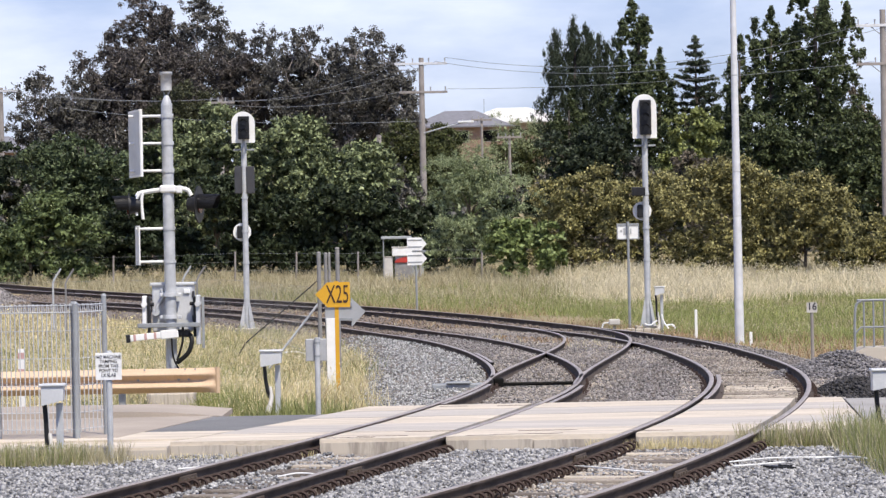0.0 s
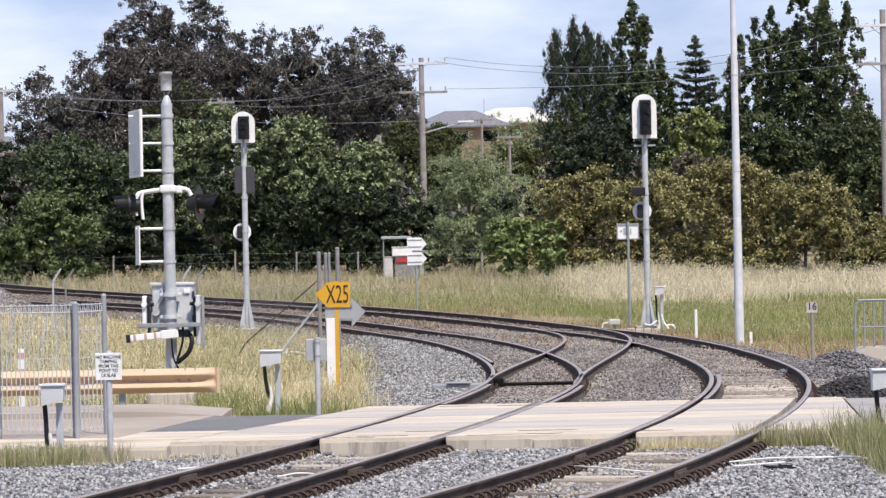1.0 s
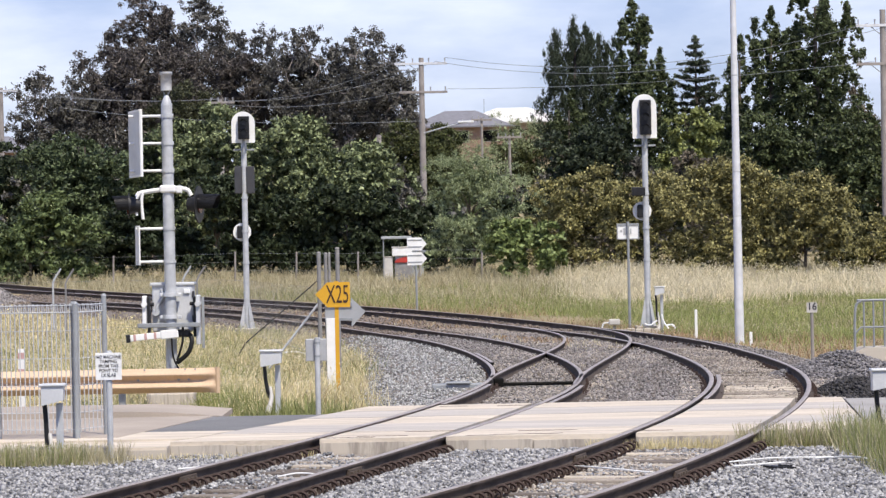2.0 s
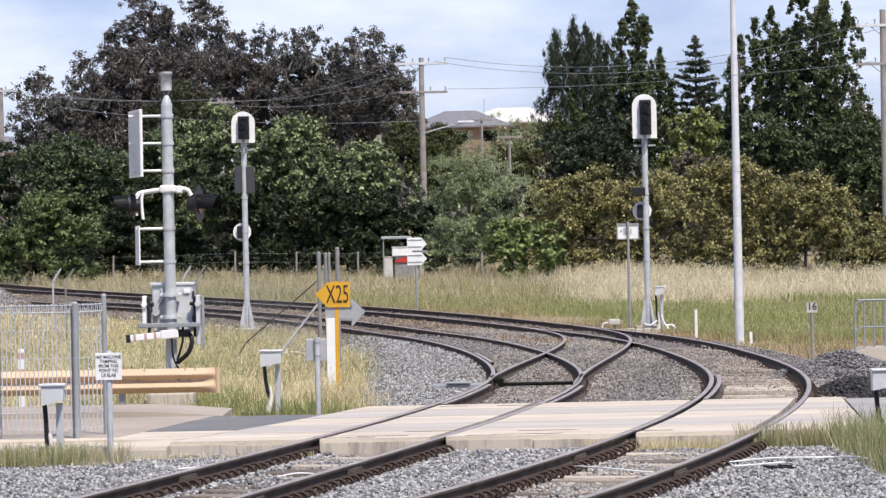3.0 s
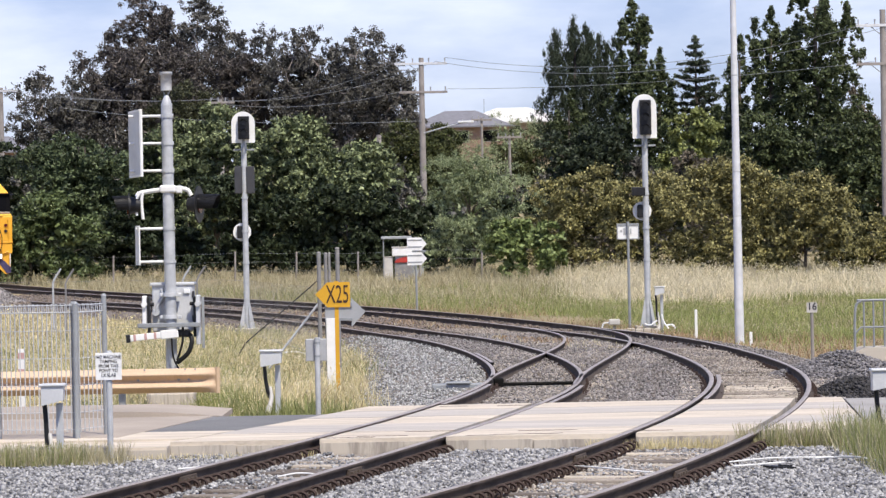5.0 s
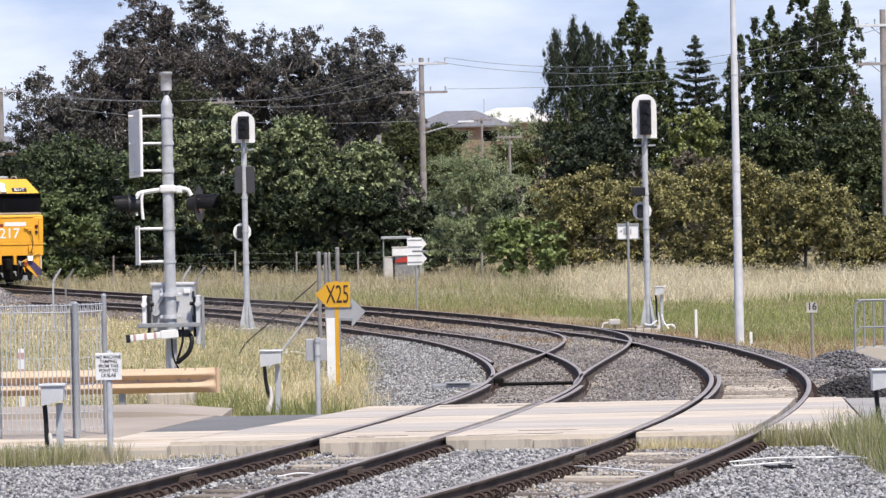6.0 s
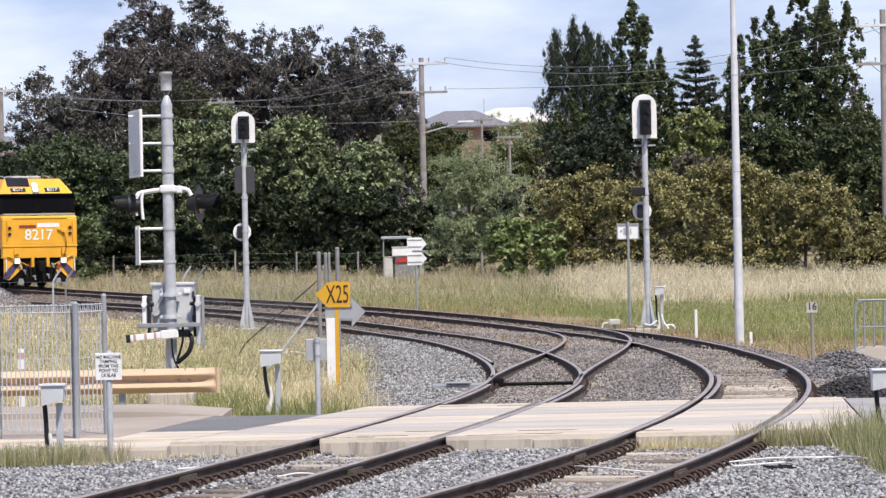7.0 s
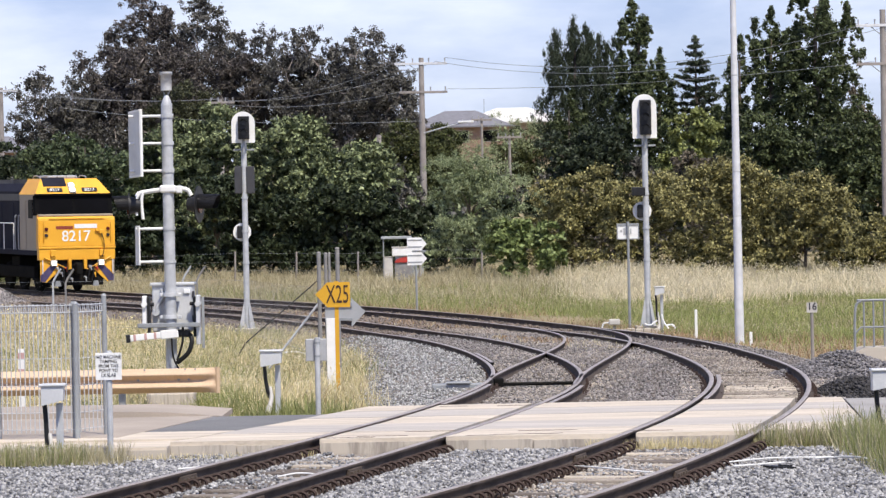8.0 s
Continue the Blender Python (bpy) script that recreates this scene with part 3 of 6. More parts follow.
def crossing_slab():
    t = thing("crossing_slab", Matrix.Identity(4), "pale weathered concrete level crossing deck round the rails", "level crossing", kind="structure")
    gap = 0.07

    def edge(line, s, g):
        return lambda y: float(line(y)) + (s * GAUGE + g) * math.sqrt(1 + float(line.slope(y)) ** 2)

    head = 0.056
    spans = [(lambda y: -3.2 + 0.27 * (y - SLAB0), edge(LINE_A, -1, -head)), (edge(LINE_A, -1, head + gap), edge(LINE_A, 1, -head - gap)),
             (edge(LINE_A, 1, head), edge(LINE_B, -1, -head)), (edge(LINE_B, -1, head + gap), edge(LINE_B, 1, -head - gap)),
             (edge(LINE_B, 1, head), lambda y: 4.9 + 0.075 * (y - SLAB0))]
    for a, b in spans:
        deck(t, "edge_panel", a, b, SLAB0, SLAB0 + 0.48, 0.0, 0.5, CONC)
        deck(t, "edge_panel", a, b, SLAB0 + 0.51, SLAB0 + 1.52, -0.003, 0.5, CONC)
        deck(t, "edge_panel", a, b, SLAB1 - 1.3, SLAB1, 0.0, 0.5, CONC)
        for k in range(3):
            w = (SLAB1 - SLAB0 - 2.85) / 3
            deck(t, "deck_panel", a, b, SLAB0 + 1.55 + k * w + 0.02, SLAB0 + 1.55 + (k + 1) * w - 0.0, -0.004 - 0.003 * (k % 2), 0.4, CONC if k == 1 else CONC_GREY)
    for a, b in spans:
        x0, x1 = a(SLAB0), b(SLAB0)
        n = max(1, round((x1 - x0) / 0.95))
        for k in range(n):
            p, q = x0 + (x1 - x0) * k / n + 0.006, x0 + (x1 - x0) * (k + 1) / n - 0.006
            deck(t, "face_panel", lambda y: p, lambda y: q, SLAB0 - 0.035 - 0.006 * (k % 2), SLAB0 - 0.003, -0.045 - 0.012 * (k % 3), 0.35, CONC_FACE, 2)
    rng = np.random.default_rng(17)
    for cx, cy, l in ((-1.34, 39.34, 0.22), (-1.0, 39.3, 0.16), (-0.75, 39.55, 0.3), (0.4, 39.32, 0.18), (0.95, 39.42, 0.4), (1.2, 40.1, 0.35), (2.4, 39.6, 0.25), (-0.2, 40.4, 0.3), (1.0, 46.5, 0.3), (0.1, 46.6, 0.2)):
        top = [(cx - l + 2 * l * k / 8, cy + rng.uniform(0.008, 0.03)) for k in range(9)]
        low = [(px, cy - rng.uniform(0.004, 0.025)) for px, _ in reversed(top[1:-1])]
        part("spall", P(top + low, 0.004, "z", 0.0005), SPALL, t, "dark broken patch of the deck edge")
    # approach road and path beside the deck
    r = thing("approach_road", Matrix.Identity(4), "grey asphalt approach road with a concrete path beside it", "road", kind="structure")
    deck(r, "asphalt", lambda y: -40.0, lambda y: -3.24 + 0.27 * (y - SLAB0), 41.6, 45.3, -0.012, 0.3, ASPHALT)
    deck(r, "asphalt", lambda y: 4.94 + 0.075 * (y - SLAB0), lambda y: 40.0, 41.2, 47.0, -0.015, 0.3, ASPHALT_PALE)
    deck(r, "path", lambda y: -40.0, lambda y: -3.25 + 0.27 * (y - SLAB0), 40.0, 41.6, -0.006, 0.3, CONC)
    deck(r, "path", lambda y: -40.0, lambda y: -3.75 + 0.17 * (y - 41.5), 40.5, 45.4, -0.004, 0.25, PATH)
    deck(r, "path", lambda y: 4.94 + 0.075 * (y - SLAB0), lambda y: 40.0, 40.0, 41.2, -0.01, 0.3, CONC)
    deck(r, "kerb", lambda y: -40.0, lambda y: -3.2 + 0.0 * y, 38.75, 40.0, -0.03, 0.4, CONC)
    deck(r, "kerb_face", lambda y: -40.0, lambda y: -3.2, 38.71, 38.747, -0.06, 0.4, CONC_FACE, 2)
    bm = bmesh.new()
    prism(bm, [(-40, -0.08), (-40, 0.06), (-4.2, 0.07), (-3.7, 0.05), (-3.0, -0.01), (-3.0, -0.08)], 2.2, "y", 45.4)
    part("raised_path", bm, PATH, r, "raised pale footpath ramp")


SLEEPER, CLIPS, PLATES, JOINT = sleeper_mesh(), clip_mesh(), plate_mesh(), joint_mesh()
ground()
ballast_bed()
track(LINE_A, 14, 118, "curved inner railway track with rusty rails", (24, 96), ((-GAUGE, 33.9), (GAUGE, 34.8), (GAUGE, 30.9)))
LOCO_TRACK = track(LINE_B, 14, 190, "curved outer railway track with weathered sleepers", (24, 128), ((-GAUGE, 36.0), (GAUGE, 33.6), (GAUGE, 73.8)))
crossover()
crossing_slab()
ballast_stones()
# first heap is a stand-in: its black stone imitates a pit in shade
gravel_heap(6.4, 52.0, 0.8, 3.2, 0.44, 6500, STONE_PIT_SHADE, "near-black gravel heap standing in for a shaded pit", 7)
gravel_heap(7.15, 60.2, 1.6, 3.2, 0.47, 7000, STONE_SLATE, "heap of grey gravel beside the track", 8)
gravel_heap(-16.6, 121.5, 2.1, 2.2, 0.75, 3000, STONE_MID, "heap of pale gravel beside the far track", 9)


def gz(x, y):
    return float(ground_height(x, y))


# ---- trackside things ----
def level_crossing_mast():
    x, y = -4.3, 53.3
    t = thing("level_crossing_mast", pose(x, y, -0.12), "grey steel level crossing mast with flashing lights and boom mechanism", "crossing signal")
    part("base", B(-0.38, 0.36, -0.35, 0.35, -0.25, 0.14, 0.05), CONC_FACE, t, "worn concrete footing")
    part("post", T([(0, 0, 0), (0, 0, 4.62), (0, 0, 4.64), (0, 0, 4.78)], [0.09, 0.088, 0.088, 0.035], 20), GALV, t, "galvanised round post")
    bm = T([(0, 0, 4.86), (0, 0, 5.1), (0, 0, 5.1), (0, 0, 5.15)], [0.085, 0.085, 0.1, 0.1], 18)
    part("bell", bm, ALU, t, "grey bell housing on the mast top")
    bm = bmesh.new()
    for s in (-1, 1):
        tube(bm, [(s * 0.075, 0, 4.9), (0, 0, 4.74)], 0.012, 6)
    part("bell_bracket", bm, GALV_DULL, t)
    # sign boards seen from behind, turned to the road
    board = part("sign_board", B(-0.012, 0.012, -0.55, 0.45, 0, 1.05, 0.006), ALU, t, "pale ribbed back of a road sign board", pose(-0.52, 0.0, 3.5, 0, 0, 15))
    for yy in (-0.53, -0.32, -0.11, 0.1, 0.31):
        part("sign_rib", B(0.012, 0.04, yy - 0.012, yy + 0.012, 0.0, 1.05, 0.003), WHITE if yy < -0.4 else GALV, board)
    for zz in (0.0, 1.02):
        part("sign_edge", B(-0.014, 0.035, -0.55, 0.45, zz, zz + 0.03, 0.004), WHITE, board)
    for z in (3.6, 4.03, 4.46):
        part("sign_arm", T([(-0.6, -0.02, z), (0.1, -0.02, z)], 0.022, 8), WHITE, t, "white bracket arm")
        part("clamp", T([(0, 0, z - 0.03), (0, 0, z + 0.03)], 0.103, 18), GALV, t)
    # arms and lights
    bm = T(cable([(-0.5, 0, 3.2), (-0.42, 0, 3.26), (0, 0, 3.31), (0.28, 0, 3.3), (0.36, 0, 3.2)], 16), 0.036, 10)
    box(bm, -0.13, 0.13, -0.12, 0.12, 3.25, 3.37, 0.03)
    box(bm, 0.12, 0.22, -0.06, 0.06, 3.24, 3.36, 0.02)
    part("light_arm", bm, WHITE, t, "white cast light arm")
    bm = T(cable([(-0.44, -0.04, 3.26), (-0.52, -0.04, 3.1), (-0.5, -0.04, 2.9)], 12), 0.024, 8)
    tube(bm, cable([(-0.4, -0.05, 3.26), (-0.42, -0.06, 3.1), (-0.4, -0.05, 2.84)], 12), 0.026, 8)
    tube(bm, [(-0.52, -0.05, 3.12), (-0.4, -0.05, 3.12)], 0.02, 8)
    part("light_bracket", bm, WHITE, t, "white forked light bracket")
    for yaw, xx, size in ((186, -0.56, 0.2), (-11, 0.42, 0.29)):
        lamp = part("flashing_light", P([(size * math.cos(a), size * math.sin(a)) for a in np.linspace(0, 2 * math.pi, 28, endpoint=False)], 0.02, "x", 0.05), BLACK, t,
                    "round black backing disc with hooded red light", pose(xx, -0.02, 3.06, 0, 0, yaw))
        bm = bmesh.new()
        tube(bm, [(-0.12, 0, 0), (0.07, 0, 0)], [0.1, 0.15], 16)
        part("lamp_housing", bm, BLACK, lamp)
        hood = bmesh.new()
        k, rows = 14, []
        for i in range(k + 1):
            a = math.radians(-25 + 230 * i / k)
            rows.append([hood.verts.new((d, r * math.cos(a), r * math.sin(a))) for d, r in ((0.07, 0.16), ((0.42 if size > 0.25 else 0.34) - 0.1 * abs(i - k / 2) / k * 2, 0.15))])
        for a, b in zip(rows, rows[1:]):
            hood.faces.new((a[0], a[1], b[1], b[0]))
        bmesh.ops.solidify(hood, geom=hood.faces[:], thickness=0.008)
        part("hood", hood, BLACK, lamp)
        part("lens", T([(0.07, 0, 0), (0.09, 0, 0)], 0.145, 18), RED_LENS, lamp, "dark red lens")
    # lower plate seen edge on
    part("lower_plate", B(-0.012, 0.012, -0.2, 0.2, 2.12, 2.74, 0.005), WHITE, t, "pale sign plate turned to the road", pose(-0.5, 0.05, 0, 0, 0, 13))
    for z in (2.17, 2.69):
        part("plate_arm", T([(-0.52, 0, z), (0.1, 0, z)], 0.022, 8), WHITE, t, "white bracket arm")
        part("clamp", T([(0, 0, z - 0.025), (0, 0, z + 0.025)], 0.1, 18), GALV, t)
    # boom mechanism
    bm = B(-0.3, -0.07, -0.2, 0.24, 1.06, 1.82, 0.025)
    box(bm, 0.02, 0.35, -0.22, 0.24, 1.06, 1.8, 0.03)
    box(bm, -0.1, 0.05, -0.1, 0.2, 1.1, 1.75)
    mech = part("mechanism_box", bm, ALU, t, "light grey boom mechanism cabinet", pose(-0.0, 0.33, 0))
    part("lid", B(-0.33, 0.37, -0.24, 0.26, 1.79, 1.84, 0.012), ALU, mech)
    for z in (1.22, 1.6):
        part("hinge", B(0.33, 0.37, -0.24, -0.16, z, z + 0.1, 0.008), CHAR, mech)
    part("lid_catch", B(0.2, 0.3, -0.25, -0.22, 1.66, 1.73, 0.01), WHITE, mech)
    bm = bmesh.new()
    tube(bm, cable([(-0.14, -0.22, 1.74), (-0.12, -0.27, 1.62), (-0.2, -0.27, 1.5), (-0.24, -0.26, 1.38)], 12), 0.035, 8)
    tube(bm, [(-0.24, -0.29, 1.38), (-0.24, -0.2, 1.38)], 0.062, 12)
    part("crank", bm, GALV, mech)
    for xx, z0 in ((-0.4, 1.12), (0.44, 0.86)):
        bm = B(xx - 0.032, xx + 0.032, -0.2, 0.06, z0, 1.64, 0.015)
        tube(bm, [(xx, -0.24, 1.5), (xx, 0.13, 1.5)], 0.045, 10)
        part("boom_arm", bm, WHITE if xx < 0 else ALU, t, "pale boom pivot arm")
        # strut beside each arm, its black also giving the shade of the gap
        s_ = 1 if xx < 0 else -1
        bm = B(xx + s_ * 0.06 - 0.02, xx + s_ * 0.06 + 0.02, -0.1, 0.12, 0.98, 1.62, 0.008)
        tube(bm, [(xx, 0.0, 1.5), (xx + s_ * 0.14, 0.0, 1.5)], 0.03, 8)
        part("spring_rod", bm, BLACK, t, "black strut darkening the gap beside the cabinet")
    part("stay_angle", B(0.49, 0.53, -0.05, 0.0, 0.8, 1.6, 0.004), GALV_DULL, t)
    part("crossbar", B(-0.5, 0.48, -0.3, -0.22, 1.14, 1.21, 0.01), GALV_DULL, t)
    for z in (1.27, 1.62):
        bm = T([(0, 0, z), (0, 0, z + 0.06)], 0.125, 16)
        box(bm, -0.17, 0.17, -0.04, 0.04, z, z + 0.055, 0.012)
        part("post_clamp", bm, ALU, t)
    part("motor_foot", B(0.1, 0.3, -0.2, 0.1, 0.98, 1.1, 0.03), BLACK, t, "black motor foot under the cabinet")
    stub = part("boom", B(0, 0.74, -0.05, 0.05, -0.05, 0.05, 0.012), WHITE, t, "red and white striped boom end", pose(0.07, -0.22, 1.04, 0, 5, 186))
    part("boom_root", B(-0.06, 0.22, -0.062, 0.062, -0.068, 0.07, 0.015), WHITE, stub, "white boom root block")
    for a in (0.28, 0.43, 0.6):
        part("stripe", B(a, a + 0.05, -0.053, 0.053, -0.053, 0.053, 0.012), FADED, stub, "faded red stripe")
    part("end_cap", B(0.69, 0.76, -0.056, 0.056, -0.062, 0.062, 0.01), BLACK, stub)
    for pts, rad in (([(0.26, -0.1, 1.08), (0.34, -0.2, 0.94), (0.28, -0.2, 0.74), (0.1, -0.12, 0.58)], 0.036), ([(0.02, -0.2, 1.0), (0.04, -0.2, 0.7), (0.12, -0.18, 0.5), (0.26, -0.1, 0.42)], 0.014),
                     ([(0.2, -0.2, 1.15), (0.19, -0.2, 0.9), (0.1, -0.15, 0.62)], 0.018)):
        part("hose", T(cable(pts, 18), rad, 8), RUBBER, t, "black cable hose")


def guard_rail():
    t = thing("guard_rail", pose(-4.0, 50.2, 0), "beige painted w-beam guard rail with a rounded end", "guard rail")
    front = [(-0.05 + 0.046 * math.cos(4 * math.pi * k / 20) - (0.0 if 0 < k < 20 else -0.03), 0.112 + 0.36 * k / 20) for k in range(21)]
    bm = bmesh.new()
    rows = []
    for xx, k in ((-40, 0), (-20, 0), (-8, 0), (-4, 0), (-2, 0), (0.25, 0), (0.42, 0.25), (0.57, 0.75), (0.63, 1.0)):
        ring = [(a * (1 - k) - 0.05 * k, 0.292 + (b - 0.292) * (1 + 0.04 * k)) for a, b in front]
        ring += [(a + 0.012, b) for a, b in reversed(ring)]
        rows.append([bm.verts.new((xx, a, b)) for a, b in ring])
    for p, q in zip(rows, rows[1:]):
        for a in range(len(p)):
            bm.faces.new((p[a], p[(a + 1) % len(p)], q[(a + 1) % len(p)], q[a]))
    bmesh.ops.recalc_face_normals(bm, faces=bm.faces)
    beam = part("beam", bm, BEIGE, t)
    bm = T([(0.63, -0.04, 0.1), (0.63, -0.04, 0.485)], 0.035, 14)
    part("end_cap", bm, BEIGE, beam, "rounded beige end cap")
    for xx in (-0.8, -2.8, -4.8):
        part("post", B(xx - 0.05, xx + 0.05, 0.02, 0.14, -0.3, 0.44, 0.01), GALV_DULL, t, "steel guard rail post")
    for xx in (-0.55, 0.05, 0.2):
        part("bolt", T([(xx, -0.03, 0.31), (xx, -0.01, 0.31)], 0.02, 8), GALV_DULL, beam)
        part("bolt", T([(xx + 0.1, -0.07, 0.46), (xx + 0.1, -0.055, 0.46)], 0.014, 8), GALV_DULL, beam)


def colour_light_signal(x, y, lenses, h0, h1, label, extra):
    z = float(rise(y)) - 0.2
    t = thing("railway_signal", pose(x, y, z), label, "railway signal", "colour light signals")
    part("post", T([(0, 0, 0), (0, 0, h0)], [0.085, 0.08], 16), GALV, t, "galvanised tubular post")
    for k in (0.35, 0.52, 0.7):
        part("collar", T([(0, 0, h0 * k), (0, 0, h0 * k + 0.06)], 0.1, 16), GALV, t)
    for a in range(4):
        m = Matrix.Rotation(a * math.pi / 2 + 0.5, 4, "Z")
        bm = P([(0.08, 0.0), (0.26, 0.0), (0.1, 0.75), (0.08, 0.75)], 0.015, "y", -0.007)
        bmesh.ops.transform(bm, matrix=m, verts=bm.verts)
        part("gusset", bm, GALV, t)
    part("base_plate", B(-0.35, 0.35, -0.35, 0.35, -0.12, 0.03, 0.02), CONC_FACE, t)
    hw = 0.335
    hh = h1 - h0
    arch = [(-hw, 0), (hw, 0)] + [(hw * math.cos(a), hh - hw + hw * math.sin(a)) for a in np.linspace(0, math.pi, 20)]
    head = part("target", P(arch, 0.02, "y", -0.14), WHITE, t, "white bordered signal target", pose(0, 0, h0, 0, 0, 0))
    lens_h = 0.3
    n = lenses
    bot = 0.13
    off = 0.02
    part("light_case", B(off - 0.16, off + 0.16, -0.3, -0.142, bot - 0.03, bot + n * lens_h + 0.03, 0.02), BLACK, head, "black light case")
    for i in range(n):
        zc = bot + lens_h * (i + 0.5)
        part("lens", T([(off, -0.315, zc), (off, -0.3, zc)], 0.085, 16), LAMP_OFF, head, "unlit signal lens")
        bm = bmesh.new()
        k, rows = 10, []
        for j in range(k + 1):
            a = math.radians(10 + 160 * j / k)
            rows.append([bm.verts.new((off + 0.105 * math.cos(a), -0.3 - d, zc + 0.105 * math.sin(a))) for d in (0, 0.2)])
        for a, b in zip(rows, rows[1:]):
            bm.faces.new((a[0], a[1], b[1], b[0]))
        bmesh.ops.solidify(bm, geom=bm.faces[:], thickness=0.008)
        part("hood", bm, BLACK, head)
    bm = B(-0.3, 0.3, -0.05, 0.05, h0 - 0.22, h0 - 0.17, 0.005)
    box(bm, -0.04, 0.04, -0.16, 0.05, h0 - 0.3, h0 + 0.1, 0.01)
    part("bracket", bm, GALV_DULL, t)
    for kind, zz, side in extra:
        if kind == "box":
            part("case", B(-0.28 if side < 0 else 0.06, -0.06 if side < 0 else 0.28, -0.1, 0.3, zz, zz + 0.78, 0.02), CHAR, t, "dark grey equipment case")
        if kind == "small":
            part("case", B(-0.38, -0.02, -0.22, 0.05, zz, zz + 0.24, 0.02), BLACK, t, "small black signal case")
        if kind == "disc":
            bm = bmesh.new()
            ring = [(-0.1 + 0.26 * math.cos(a), zz + 0.26 * math.sin(a)) for a in np.linspace(0, 2 * math.pi, 28, endpoint=False)]
            prism(bm, ring, 0.02, "y", 0.12)
            d = part("disc", bm, WHITE, t, "round white shunt signal disc")
            part("disc_case", B(-0.24, 0.0, 0.0, 0.115, zz - 0.18, zz + 0.18, 0.03), BLACK, d, "black lamp case")
    return t


def cable_box(x, y, z, h, w, label):
    """A small equipment box on a post, with its cable in a pale wrap."""
    t = thing("equipment_box", pose(x, y, z), label, "equipment box", "trackside boxes")
    part("post", B(0.0, 0.08, -0.03, 0.03, -0.2, h, 0.006), GALV, t, "galvanised angle post")
    bm = P([(-w + 0.1, h - 0.02), (0.1, h + 0.04), (0.11, h + 0.2), (-w + 0.1, h + 0.2)], 0.22, "y", -0.2)
    b = part("case", bm, ALU, t, "grey metal box")
    part("lid", B(-w + 0.08, 0.13, -0.22, 0.04, h + 0.2, h + 0.23, 0.01), ALU, b)
    part("cable", T(cable([(-w * 0.5, -0.05, h), (-w * 0.45, -0.05, h - 0.2), (-0.1, -0.06, h * 0.35), (-0.06, -0.05, 0.15)], 18), 0.028, 8), RUBBER, t, "black cable")
    part("cable_wrap", T(cable([(-0.07, -0.06, h * 0.5), (-0.05, -0.14, 0.16), (-0.1, -0.24, -0.06)], 10), [0.024] * 4 + [0.032] * 4 + [0.045] * 3, 8), FADEDWHITE, t, "torn pale cable wrap")
    return t


def post_sign():
    t = thing("trackside_sign", pose(-3.83, 38.6, -0.14), "small white tamping notice on a grey post", "sign")
    part("post", T([(0, 0, -0.2), (0, 0, 1.2)], 0.035, 14), GALV, t)
    part("post_cap", T([(0, 0, 1.2), (0, 0, 1.23)], [0.038, 0.03], 14), GALV, t)
    p = part("board", B(-0.15, 0.15, -0.05, -0.038, 0.895, 1.205, 0.004), WHITE, t, "white sign board")
    lettering("NO MACHINE\nTAMPING\nFROM THIS\nPOINT TO\nLX SLAB", 0.053, CHAR, p, Matrix.Translation((0, -0.053, 1.055)) @ pose(0, 0, 0, 90), squeeze=0.86, spacing=0.98, bold=0.0002)
    part("bracket", B(-0.05, 0.05, -0.04, 0.045, 1.0, 1.04, 0.004), GALV_DULL, t)


def speed_sign():
    """The yellow arrow board and the things that stand round it."""
    x, y = -1.89, 59.6
    t = thing("speed_board", pose(x, y, -0.22), "yellow arrow speed board lettered X25 on a yellow post", "sign")
    part("post", B(-0.036, 0.036, -0.02, 0.02, -0.2, 1.85, 0.004), SIGN_YEL, t, "yellow painted post")
    b = part("board", P([(-0.37, 1.62), (-0.16, 1.39), (0.24, 1.39), (0.24, 1.83), (-0.16, 1.83)], 0.014, "y", -0.045), SIGN_YEL, t, "yellow arrow board")
    lettering("X25", 0.45, SIGN_INK, b, Matrix.Translation((0.02, -0.05, 1.605)) @ pose(0, 0, 0, 90), squeeze=0.53)
    x, y = -2.08, 62.0
    t = thing("arrow_sign", pose(x, y, -0.22), "grey metal arrow sign seen from behind, on a white post", "sign")
    part("post", B(-0.08, 0.11, -0.03, 0.03, -0.3, 1.15, 0.006), WHITE, t, "wide white post")
    part("board", P([(-0.1, 1.1), (0.38, 1.1), (0.38, 0.98), (0.64, 1.26), (0.38, 1.52), (0.38, 1.42), (-0.1, 1.42)], 0.012, "y", 0.035), SIGN_GREY, t, "plain grey arrow board")
    part("batten", B(-0.1, 0.4, -0.0, 0.034, 1.36, 1.43, 0.004), GALV_DULL, t)
    part("batten", B(-0.1, 0.4, -0.0, 0.034, 1.1, 1.15, 0.004), GALV_DULL, t)
    t = thing("road_sign", pose(-1.82, 48.3, -0.2), "small grey sign seen from behind on a round post", "sign")
    part("post", T([(0, 0, -0.2), (0, 0, 1.12)], 0.038, 14), GALV, t)
    part("post_cap", T([(0, 0, 1.12), (0, 0, 1.14)], 0.045, 14), GALV, t)
    part("board", B(-0.17, 0.13, -0.02, 0.0, 0.8, 1.12, 0.01, pose(0, 0.06, 0, 0, 0, 6)), SIGN_GREY, t, "grey sign back with rounded corners")
    for z in (0.86, 1.05):
        part("clamp", T([(0, 0, z), (0, 0, z + 0.03)], 0.046, 14), GALV_DULL, t)


